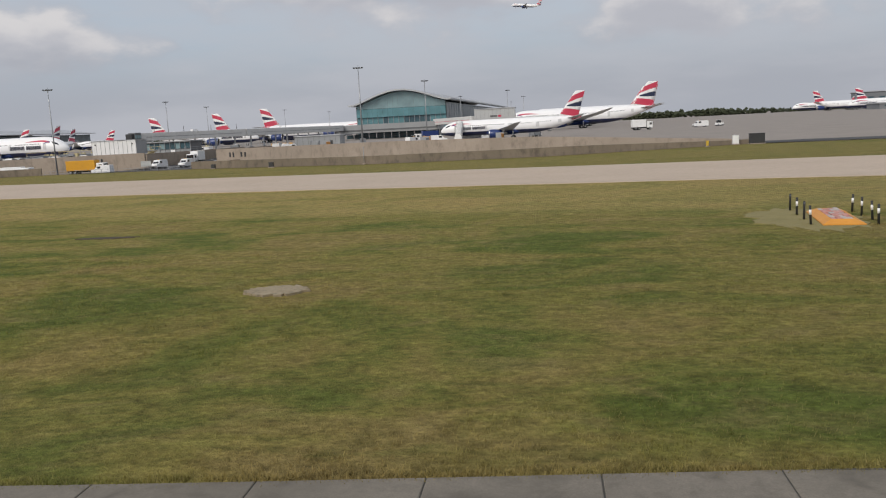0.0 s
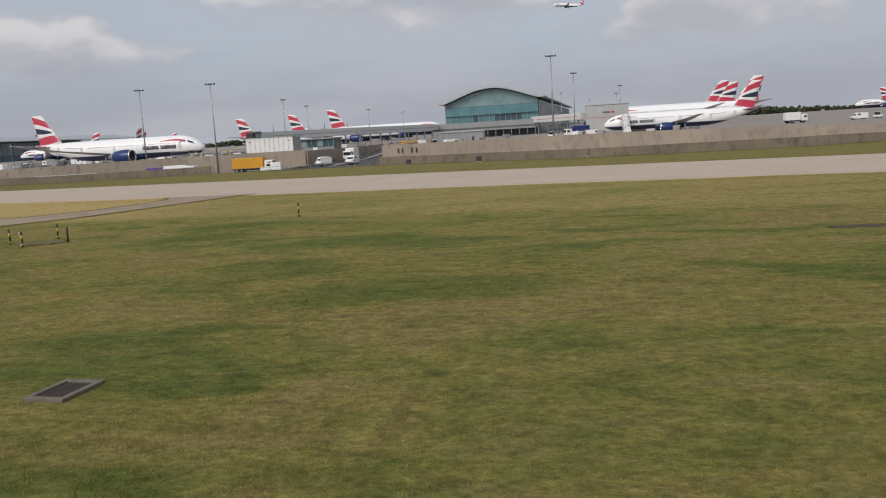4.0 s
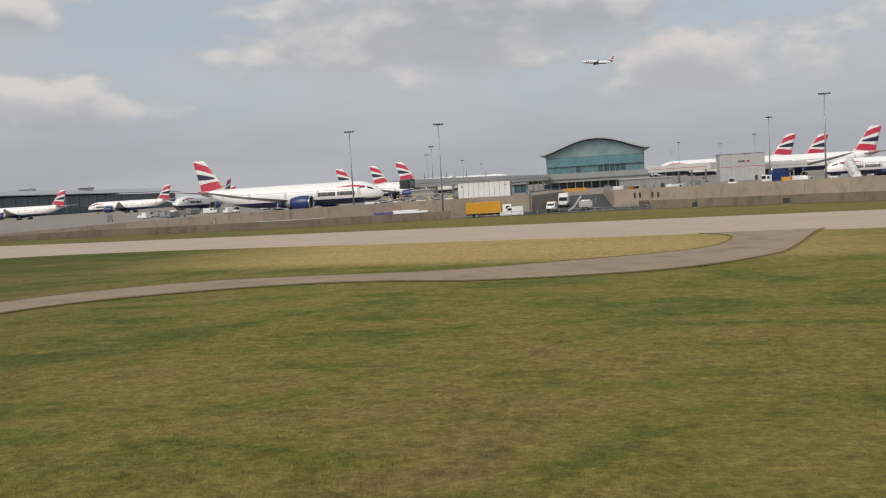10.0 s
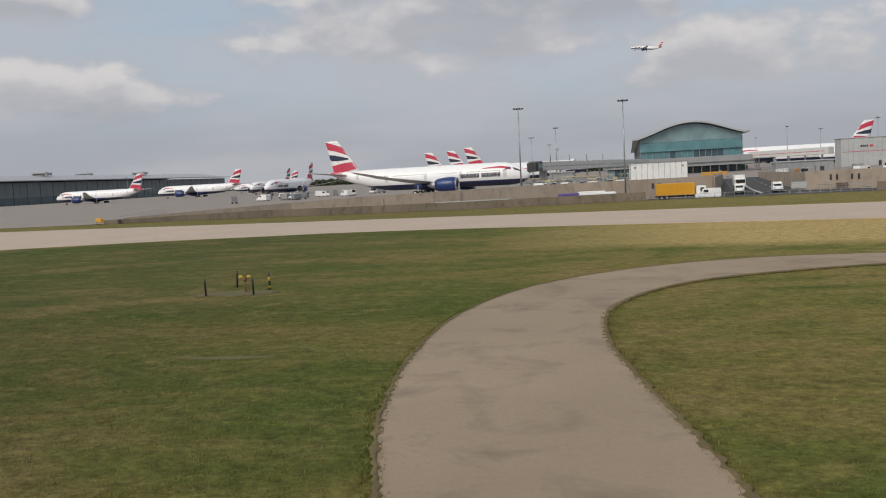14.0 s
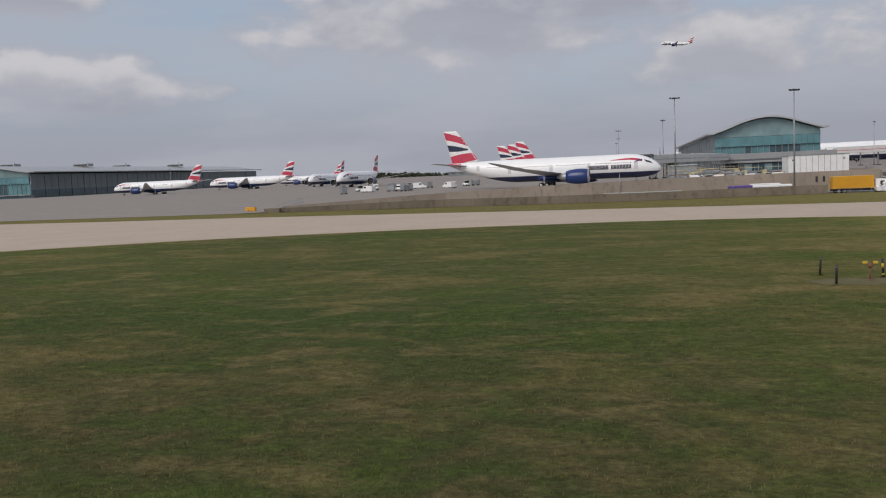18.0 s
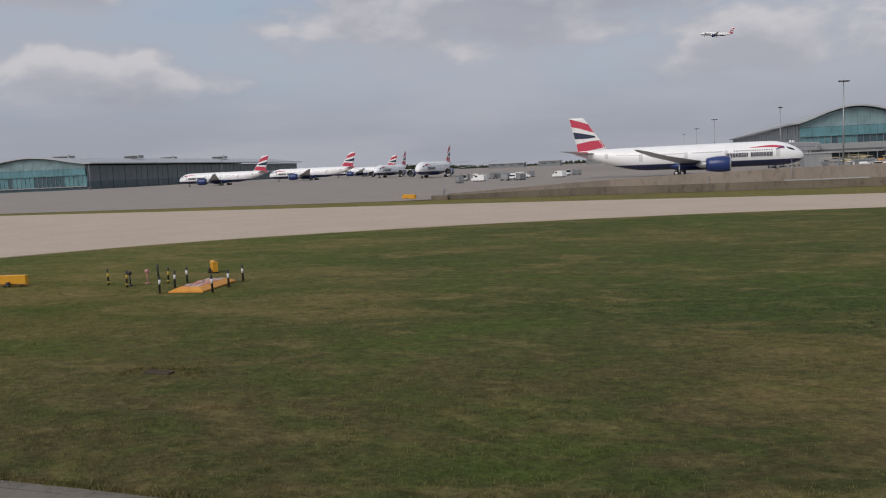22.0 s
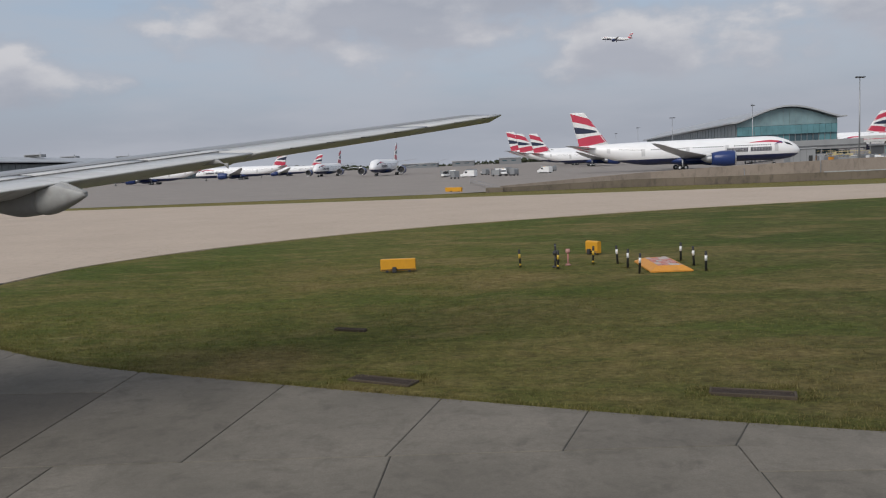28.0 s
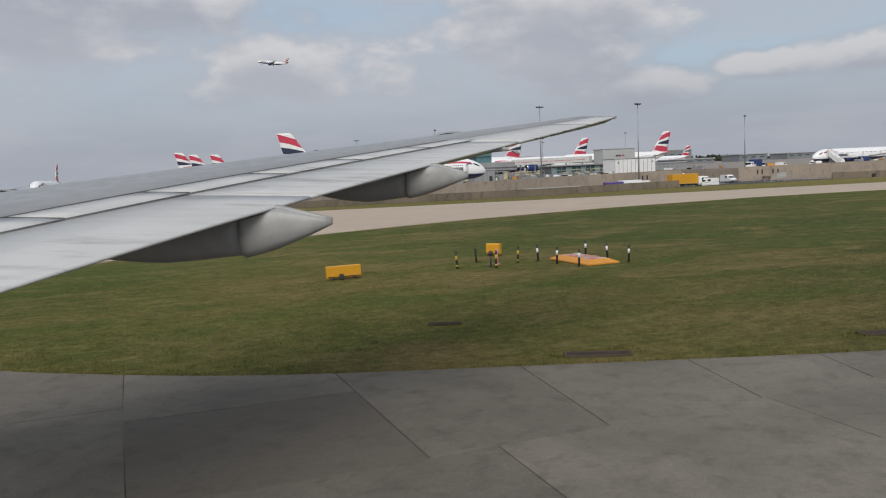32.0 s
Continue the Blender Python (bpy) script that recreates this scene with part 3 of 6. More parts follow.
def wall_run(name, line, top, bottom, thick, step, a, b, label, mat=WALL):
    """A concrete wall cast in panels between x = a and x = b, each panel a piece of its own."""
    root = tagged(new(name), label, "wall", kind="structure")
    n = max(1, round((b - a) / step))
    for i in range(n):
        x0, x1 = a + (b - a) * i / n, a + (b - a) * (i + 1) / n
        p0, p1 = Vector((x0, line(x0), 0)), Vector((x1, line(x1), 0))
        d = (p1 - p0).normalized()
        p0, p1 = p0 + d * 0.012, p1 - d * 0.012
        nrm = Vector((-d.y, d.x, 0)) * thick
        verts = []
        for p, x in ((p0, x0), (p1, x1)):
            for off in (Vector(), nrm):
                q = p + off
                verts += [(q.x, q.y, bottom(x)), (q.x, q.y, top(x))]
        faces = [(0, 4, 5, 1), (4, 6, 7, 5), (6, 2, 3, 7), (2, 0, 1, 3), (1, 5, 7, 3), (0, 2, 6, 4)]
        part("panel", mesh_of("panel", verts, faces, mat), root)
    return root


lowtop = lambda x: along(BASE, x) + along([(-209, 0.75), (-185, 1.45), (-105, 1.65), (-64, 1.65), (20, 1.6), (48, 0.7)], x)
lowbot = lambda x: along(BASE, x) - 2.2
wall_run("wall_parapet_west", low_wall_y, lowtop, lowbot, 0.35, 6.0, -209.4, -105, "stained low concrete wall along the service road", LOWWALLMAT)
wall_run("wall_parapet_east", low_wall_y, lowtop, lowbot, 0.35, 6.0, -64.5, 48, "stained low concrete wall along the service road", LOWWALLMAT)
for k in range(5):
    xa, xb = -147.0 + 3.0 * k, -144.05 + 3.0 * k
    q = [(xa, low_wall_y(xa) - 0.06), (xb, low_wall_y(xb) - 0.06), (xb, low_wall_y(xb) + 0.41), (xa, low_wall_y(xa) + 0.41)]
    zc = lowtop(xa)
    ob = part("coping_stone", prism_mesh("coping_stone", q, zc - 0.02, zc + 0.16, LIGHTCLAD))
    tagged(ob, "new pale coping stone on the low wall", "coping stone", "coping stones", kind="structure")
fartop = lambda x: along(FARTOP, x)
farbot = lambda x: -3.6
wall_run("wall_retaining_west", far_wall_y, fartop, farbot, 0.5, 7.5, -209.4, -89.3, "tall weathered concrete retaining wall below the apron")
wall_run("wall_retaining_east", far_wall_y, fartop, farbot, 0.5, 7.5, -70, 48, "tall weathered concrete retaining wall below the apron")

# ramp from the service road up to the apron, between two side walls
rz = lambda x, y: along([(205, -1.2), (225, -0.9), (262, 1.1)], y)
sheet("ramp_road", lambda x: 205.0, lambda x: 262.2, rz, ASPHALT, 10, "dark asphalt ramp rising to the apron", "road", 0.0, [-91.9, -81, -70])
flat_patch("apron_corner", [(-89.3, 210.6), (-82.4, 244.7), (-81.9, 262.3), (-89.3, 262.3)], 1.1, APRON, "pale concrete corner of the apron beside the ramp", "apron")


def road_line(xa, xb, dash, wide, high, label):
    """A painted line or a low kerb up the ramp, from (xa, 204) to (xb, 258)."""
    for k in range(9):
        ya = 204.0 + 6.0 * k
        v = []
        for y in (ya, ya + dash):
            x = xa + (xb - xa) * (y - 204.0) / 54.0
            v += [(x - wide, y, rz(x, y) - 0.02), (x + wide, y, rz(x, y) - 0.02), (x + wide, y, rz(x, y) + high), (x - wide, y, rz(x, y) + high)]
        me = mesh_of("lane_line", v, [(0, 1, 2, 3), (7, 6, 5, 4), (3, 2, 6, 7), (0, 3, 7, 4), (1, 5, 6, 2)], LIGHTCLAD)
        tagged(part("lane_line", me), label, "road marking", kind="structure")


road_line(-80.3, -76.5, 5.98, 0.28, 0.10, "pale concrete kerb dividing the ramp")
road_line(-84.6, -79.4, 2.4, 0.07, 0.012, "worn white lane line on the ramp")
road_line(-74.6, -72.4, 2.4, 0.07, 0.012, "worn white lane line on the ramp")
for nm, q in (("wall_ramp_west", [(-89.3, 210.6), (-88.8, 210.3), (-81.9, 244.7), (-81.4, 262), (-81.9, 262), (-82.4, 244.8)]), ("wall_ramp_east", [(-70.0, 210.9), (-69.5, 210.9), (-69.5, 262), (-70.0, 262)])):
    tagged(part(nm, prism_mesh(nm, q, -3.5, 2.6, WALL)), "concrete side wall of the ramp", "wall", kind="structure")

# plain concrete blocks that close the ends of the sunken road
for x, y, w, d in ((-210.6, 173.4, 3.2, 3.0), (49.6, 154.2, 3.4, 3.2)):
    ob = part("wall_end", box_mesh("wall_end", w, d, 1.7, LOWWALLMAT, 0.05, (x, y, -0.9)))
    tagged(ob, "stained concrete end block of the low wall", "wall", kind="structure")

sheet("apron_shoulder", lambda x: low_wall_y(x) - 0.2, lambda x: low_wall_y(x) + 7.0, lambda x, y: apron_z(x, y), ASPHALT, 3, "dark asphalt shoulder between grass and apron", "pavement", 0.06, list(np.arange(52, 305, 4.0)))

# ---- aircraft ----


def foil(chord, thick, n=7):
    """Points round an aerofoil, nose at 0, tail at -chord."""
    up, dn = [], []
    for k in range(n + 1):
        s = k / n
        t = thick * (2.2 * math.sqrt(s) * (1 - s) + 0.02)
        up.append((-s * chord, t * 0.62))
        dn.append((-s * chord, -t * 0.38))
    return up + dn[::-1][:-1]


def wing_mesh(name, stations, mat):
    """stations: (nose x, y, z, chord, thickness)."""
    rings = []
    for x, y, z, c, t in stations:
        rings.append([(x + dx, y, z + dz) for dx, dz in foil(c, t)])
    return loft_mesh(name, rings, mat)


def fin_surface(spec, u, v, side, lift=0.0):
    x0, z0, x1, z1, c0, c1, t = spec
    x = x0 + (x1 - x0) * v - (c0 + (c1 - c0) * v) * u
    z = z0 + (z1 - z0) * v
    th = t * (1 - 0.6 * v) * 2.2 * math.sqrt(max(u, 0)) * (1 - u) * 0.5 + 0.01
    return (x, side * (th + lift), z)


def fin_mesh(spec):
    rings = []
    for v in (0, 0.35, 0.7, 0.95, 1.0):
        k = 0.0 if v < 1 else 0.06
        us = [0, 0.05, 0.15, 0.3, 0.5, 0.75, 1.0]
        ring = [fin_surface(spec, u + k * (1 - u), v, 1) for u in us] + [fin_surface(spec, u + k * (1 - u), v, -1) for u in us[::-1]]
        rings.append(ring)
    return loft_mesh("tail_fin", rings, WHITE)


def stripe_mesh(name, spec, lo, hi, u0, u1, mat):
    verts, faces = [], []
    n, rows = 9, 3
    for side in (1, -1):
        base = len(verts)
        for i in range(n + 1):
            u = u0 + (u1 - u0) * i / n
            for k in range(rows + 1):
                v = lo(u) + (hi(u) - lo(u)) * k / rows
                verts.append(fin_surface(spec, u, v, side, 0.02))
        for i in range(n):
            for k in range(rows):
                a = base + i * (rows + 1) + k
                q = (a, a + 1, a + rows + 2, a + rows + 1)
                faces.append(q if side > 0 else q[::-1])
    return mesh_of(name, verts, faces, mat, True)


class Hull:
    """Fuselage surface: nose tip at x = 0, tail at x = -length."""

    def __init__(self, length, width, height, zc, nose, tail):
        self.l, self.w, self.h, self.zc, self.nose, self.tail = length, width / 2, height / 2, zc, nose, tail

    def ring(self, s):
        """Half width, half height and centre height at s metres behind the nose."""
        if s < self.nose:
            q = 1 - s / self.nose
            k = math.sqrt(max(0.0, 1 - q ** 2.1)) ** 1.12
            return self.w * k, self.h * k, self.zc - self.h * 0.30 * q ** 1.6
        t = max(0.0, (s - (self.l - self.tail)) / self.tail)
        k = 1 - 0.93 * t ** 1.55
        return self.w * k, self.h * k, self.zc + self.h * 0.80 * t ** 1.5

    def at(self, s, ang, lift=0.0):
        """ang: degrees up from the horizontal on the port side (+y)."""
        w, h, z = self.ring(s)
        a = radians(ang)
        return (-s, math.cos(a) * (w + lift), z + math.sin(a) * (h + lift))

    def mesh(self, seg=28):
        ss = [0.02, 0.12, 0.35, 0.8, 1.5, 2.4, 3.5, 5.0, 6.5, 8.5]
        ss = [s for s in ss if s < self.nose] + list(np.linspace(self.nose, self.l - self.tail, 12)) + list(np.linspace(self.l - self.tail, self.l, 12))[1:]
        rings, uv = [], []
        for s in ss:
            w, h, z = self.ring(s)
            ring = [self.at(s, 360 * k / seg) for k in range(seg)]
            rings.append(ring)
            for p in ring:
                uv.append((s / self.l, (p[2] - (self.zc - self.h)) / (2 * self.h)))
        return loft_mesh("fuselage", rings, PAINT, uv=uv)

    def patch(self, name, s0, s1, a0, a1, mat, sides=(1, -1), n=4, lift=0.025, skew=0.0):
        verts, faces = [], []
        for side in sides:
            base = len(verts)
            for i in range(n + 1):
                for k in range(4):
                    a = a0 + (a1 - a0) * k / 3
                    s = s0 + (s1 - s0) * i / n + skew * k / 3
                    x, y, z = self.at(s, a, lift)
                    verts.append((x, side * y, z))
            for i in range(n):
                for k in range(3):
                    a = base + i * 4 + k
                    faces.append((a, a + 1, a + 5, a + 4))
        return mesh_of(name, verts, faces, mat, True)

    def window_rows(self, spans, ang, mat):
        verts, faces = [], []
        for side in (1, -1):
            for a, b, gap in spans:
                for i in range(int((b - a) / gap)):
                    s = a + i * gap
                    base = len(verts)
                    for ds, da in ((0, -2.4), (0.27, -2.4), (0.27, 2.4), (0, 2.4)):
                        x, y, z = self.at(s + ds, ang + da, 0.02)
                        verts.append((x, side * y, z))
                    faces.append((base, base + 1, base + 2, base + 3))
        return mesh_of("cabin_windows", verts, faces, mat)

    def title_bars(self, s0, s1, ang, height, words, mat, sides):
        """Lettering turned into plain upright bars of its size."""
        verts, faces = [], []
        total = sum(words) + 0.8 * (len(words) - 1)
        for side in sides:
            pos = 0.0
            seq = words if side < 0 else words[::-1]
            for wi, count in enumerate(seq):
                for i in range(count):
                    for a, b in ((0.03, 0.40), (0.50, 0.88)):
                        base = len(verts)
                        for da in (-height, 0.0, height):
                            for f in (a, b):
                                s = s0 + (s1 - s0) * (pos + f) / total
                                x, y, z = self.at(s, ang + da, 0.06)
                                verts.append((x, side * y, z))
                        faces += [(base, base + 1, base + 3, base + 2), (base + 2, base + 3, base + 5, base + 4)]
                    pos += 1
                pos += 0.8
        return mesh_of("title_bars", verts, faces, mat)

    def ribbon(self, s0, s1, sides, mat, a_of, wide):
        verts, faces = [], []
        n = 14
        for side in sides:
            base = len(verts)
            for i in range(n + 1):
                f = i / n
                s = s1 + (s0 - s1) * f
                for k in (0, 1):
                    x, y, z = self.at(s, a_of(f) + (k - 0.5) * wide(f), 0.05)
                    verts.append((x, side * y, z))
            for i in range(n):
                a = base + i * 2
                faces.append((a, a + 1, a + 3, a + 2))
        return mesh_of("ribbon", verts, faces, mat, True)


def engine(parent, x, y, z, r, length, mat=None):
    """A turbofan: cowl, bright lip, fan, core nozzle and cone, each a part."""
    mat = mat or NAVY
    prof = [(0.0, 0.90), (-0.06, 1.0), (-0.25, 1.08), (-0.55, 1.06), (-0.85, 0.93), (-1.0, 0.80)]
    seg = 24

    def rev(name, pr, m):
        rings = [[(x + a * length, y + r * b * math.cos(2 * math.pi * k / seg), z + r * b * math.sin(2 * math.pi * k / seg)) for k in range(seg)] for a, b in pr]
        return loft_mesh(name, rings, m, caps=False)
    cowl = part("engine", rev("engine", prof + [(-0.98, 0.74), (-0.6, 0.72)], mat), parent, "dark blue engine nacelle")
    part("intake_lip", rev("intake_lip", [(-0.05, 0.82), (0.0, 0.88), (0.012, 0.93), (0.0, 0.985), (-0.05, 1.01)], CHROME), cowl, "polished metal lip")
    part("fan", rev("fan", [(0.0, 0.86), (-0.18, 0.84), (-0.2, 0.3), (-0.1, 0.02)], DARK), cowl)
    part("nozzle", rev("nozzle", [(-0.8, 0.62), (-1.12, 0.52), (-1.28, 0.42), (-1.27, 0.36), (-1.42, 0.08), (-1.44, 0.01)], STEEL), cowl)


def gear_leg(parent, x, y, top, wheels, wr, name="main_gear"):
    leg = part(name, tube_mesh(name, [(x, y, top), (x, y, wr * 1.1)], [0.17, 0.14], WHITE, 10), parent)
    for dx, dy in wheels:
        rings = []
        for a, b in ((-0.19, 0.62), (-0.2, 0.9), (-0.12, 1.0), (0.12, 1.0), (0.2, 0.9), (0.19, 0.62)):
            rings.append([(x + dx + wr * b * math.cos(2 * math.pi * k / 16), y + dy + a * wr * 1.9, wr + wr * b * math.sin(2 * math.pi * k / 16)) for k in range(16)])
        w = part("tyre", loft_mesh("tyre", rings, RUBBER), leg)
        part("rim", tube_mesh("rim", [(x + dx, y + dy - 0.4 * wr, wr), (x + dx, y + dy + 0.4 * wr, wr)], [wr * 0.5, wr * 0.5], WHITE, 12), leg)


def fin_spec(length, base_z, fin_top, wide):
    """Swept fin: front of the root, front of the tip, root and tip chord, thickness."""
    rise = fin_top - base_z
    return (-length * 0.826, base_z, -length * 0.826 - rise * 0.72, fin_top, length * 0.145, length * 0.0665, 0.9 if wide else 0.6)


def airliner(label, length, width, zc, fin_top, span, eng_r, eng_len, eng_y, sweep=0.62, windows=True, wide=True, titles=(1, -1), group="parked airliners", root_f=0.335, ahead=0.62):
    root = tagged(new("airliner"), label, "airliner", group)
    hull = Hull(length, width, width * 1.03, zc, width * 1.35, length * 0.34)
    part("fuselage", hull.mesh(), root)
    h = width * 0.515
    # wings
    root_x, chord = -length * root_f, length * 0.19
    semi = span / 2
    wz = zc - h * 0.62
    for side, nm in ((1, "wing"), (-1, "wing")):
        st = []
        for f, c, dz in ((0.02, 1.0, 0.0), (0.33, 0.60, 0.045), (0.7, 0.36, 0.125), (0.94, 0.20, 0.20), (1.0, 0.07, 0.225)):
            y = semi * f
            st.append((root_x - y * sweep - (0.9 if f == 1.0 else 0), side * y, wz + dz * semi * 0.62, chord * c, chord * c * 0.045))
        part(nm, wing_mesh(nm, st if side > 0 else st[::-1], WINGGREY), root, "pale grey swept wing")
        tx = -length * 0.885
        ts = [(tx - semi * 0.30 * f * 0.75, side * semi * 0.31 * f + side * width * 0.12, zc + h * 0.62 + f * 0.9, length * 0.085 * (1 - 0.62 * f), 0.30 * (1 - 0.6 * f)) for f in (0.0, 0.5, 1.0)]
        part("tailplane", wing_mesh("tailplane", ts if side > 0 else ts[::-1], WINGGREY), root, "pale grey tailplane")
        ex = root_x - eng_y * sweep + eng_len * ahead
        ez = max(eng_r * 1.12 + 0.55, wz - eng_r * 0.75)
        engine(root, ex, side * eng_y, ez, eng_r, eng_len)
        part("pylon", box_mesh("pylon", eng_len * 0.9, 0.35, max(0.4, wz + 0.6 - ez), WHITE, 0.05, (ex - eng_len * 0.75, side * eng_y, ez + eng_r * 0.35)), root)
        wr = 0.66 if wide else 0.56
        gy = width * 0.86
        gear_leg(root, -length * 0.515, side * gy, wz, [(dx, dy) for dx in ((-0.75, 0.75) if wide else (0,)) for dy in (-0.5, 0.5)], wr)
    gear_leg(root, -width * (1.05 if wide else 1.3), 0, zc - h * 0.8, [(0, -0.3), (0, 0.3)], 0.5, "nose_gear")
    # wing box fairing
    rings = []
    for s, k in ((0.30, 0.15), (0.34, 0.8), (0.42, 1.0), (0.52, 0.95), (0.60, 0.15)):
        rings.append([(-length * s, width * 0.58 * k * math.cos(a), zc - h * 0.72 + h * 0.42 * k * math.sin(a)) for a in np.linspace(0, 2 * math.pi, 16, endpoint=False)])
    part("belly_fairing", loft_mesh("belly_fairing", rings, NAVY), root)
    # fin
    base_z = zc + h * 0.72
    fh = fin_top - base_z
    spec = fin_spec(length, base_z, fin_top, wide)
    fin = part("tail_fin", fin_mesh(spec), root, "white tail fin with red and blue waves")
    part("stripe", stripe_mesh("stripe", spec, lambda u: 0.55 + 0.20 * u + 0.03 * math.sin(3.1 * u), lambda u: 0.81 + 0.17 * u + 0.015 * math.sin(3.1 * u), 0.01, 0.985, RED), fin, "red band")
    part("stripe", stripe_mesh("stripe", spec, lambda u: 0.44 - 0.03 * u - 0.02 * math.sin(3.1 * u), lambda u: 0.45 + 0.15 * u + 0.02 * math.sin(3.1 * u), 0.10, 0.985, FINBLUE), fin, "dark blue wedge")
    part("stripe", stripe_mesh("stripe", spec, lambda u: 0.14 * (1 - u) + 0.01, lambda u: 0.35 - 0.10 * u + 0.02 * math.sin(3.1 * u), 0.01, 0.985, RED), fin, "red lower band")
    part("tail_cone", hull.patch("tail_cone", length * 0.925, length * 0.992, -35, 75, RED, (1, -1), 5, 0.03), root, "red-painted tail cone")
    # cockpit glazing and cabin windows
    cw = width
    for sd in (1, -1):
        part("cockpit_window", hull.patch("cockpit_window", cw * 0.34, cw * 0.62, 28, 41, PANE, (sd,), 4, skew=cw * 0.10), root, "dark cockpit window")
    if windows:
        d = [(cw * 1.25, length * 0.30, 0.56), (length * 0.335, length * 0.47, 0.56), (length * 0.50, length * 0.66, 0.56), (length * 0.69, length * 0.80, 0.56)]
        part("cabin_glazing", hull.window_rows(d, 17, PANE), root)["kind"] = "stuff"
        for s in (cw * 0.96, length * 0.31, length * 0.48, length * 0.675, length * 0.83):
            for sd in (1, -1):
                part("door", hull.patch("door", s, s + 0.95, -14, 22, DOORPAINT, (sd,), 2), root)
    for sd in titles:
        part("title", hull.title_bars(cw * 1.24, cw * 1.24 + length * 0.19, -2.5, 9.8, (7, 7), LETTER, (sd,)), root, "dark grey row of plain bars")["kind"] = "stuff"
        part("ribbon", hull.ribbon(cw * 0.82, cw * 2.12, (sd,), RED, lambda f: 30 + 2 * f + 4 * math.sin(f * 2.6), lambda f: 1.5 + 20 * f * (1 - 0.45 * f)), root, "red ribbon mark")
        part("ribbon", hull.ribbon(cw * 0.78, cw * 1.12, (sd,), NAVY, lambda f: 16 + 18 * math.sin(f * 1.6), lambda f: 2 + 13 * f), root, "dark blue ribbon mark")
    return root


def stand(ob, x, y, yaw, z=None):
    """Parks a thing with its nose at (x, y), heading yaw degrees from +x."""
    return pose(x, y, apron_z(x, y) if z is None else z, 0, 0, yaw)


def park(ob, label, x, y, yaw, z=None, size=1.0):
    c = copy_thing(ob, stand(ob, x, y, yaw, z) @ Matrix.Scale(size, 4))
    c["label"] = label
    return c


WIDE = airliner("white wide-body airliner with dark blue belly and red-banded tail", 58.7, 6.1, 4.75, 16.6, 60.1, 1.85, 5.9, 9.9, 0.66, root_f=0.312, ahead=1.2)
WIDE.matrix_basis = stand(WIDE, -131.7, 245.2, -5.5)
SMALL = airliner("white narrow-body airliner parked nose-in behind the wall", 40.2, 4.2, 3.75, 12.6, 34.1, 1.15, 3.6, 5.8, 0.5, wide=False)
SMALL.matrix_basis = stand(SMALL, -14.8, 242.0, 180.5)


def by_tail(label, tx, ty, yaw, size):
    """Parks a copy of the wide-body whose fin tip stands at (tx, ty)."""
    back = 57.2 * size
    return park(WIDE, label, tx + back * math.cos(radians(yaw)), ty + back * math.sin(radians(yaw)), yaw, None, size)


for label, tx, ty, yaw, size in (
        ("white airliner parked beyond the narrow-body one", 70.4, 448.5, 180, 1.34),
        ("white airliner in the middle of the row of tails", 81.9, 569, 182, 1.46),
        ("very large white airliner by the satellite terminal", 107.9, 744, 180, 1.94),
        ("white airliner far across the apron", 299.5, 935, 0, 1.30),
        ("white airliner beside another far across the apron", 351, 960, 0, 1.36),
        ("white airliner behind two others, only its nose showing", 372, 1010, 180, 1.3),
        ("white airliner among low sheds, its dark red tail showing", 380, 855, 180, 1.3),
        ("white airliner behind the wide-body one, its banded tail showing", -195.5, 430, 0, 1.03),
        ("white airliner in the row behind, its banded tail showing", -201.0, 530, 0, 1.24),
        ("very large white airliner at the back of the row", -206.0, 639, 0, 1.55),
        ("white airliner parked near the main terminal", -384, 480, 180, 1.0),
        ("white airliner parked second near the main terminal", -356, 560, 180, 1.08),
        ("white airliner parked third near the main terminal", -362, 690, 180, 1.0)):
    by_tail(label, tx, ty, yaw, size)
park(WIDE, "white airliner taxiing across the apron, seen head-on", -271, 400, 266)
park(WIDE, "white airliner further back on the apron, seen head-on", -322, 500, 266)
climb = copy_thing(SMALL, pose(-40, 1500, 206, 0, 0, 0) @ pose(0, 0, 0, 0, -7, 174) @ Matrix.Scale(1.3, 4))
climb["label"] = "small far airliner climbing away in the sky"
del climb["group"]

# ---- terminal buildings ----


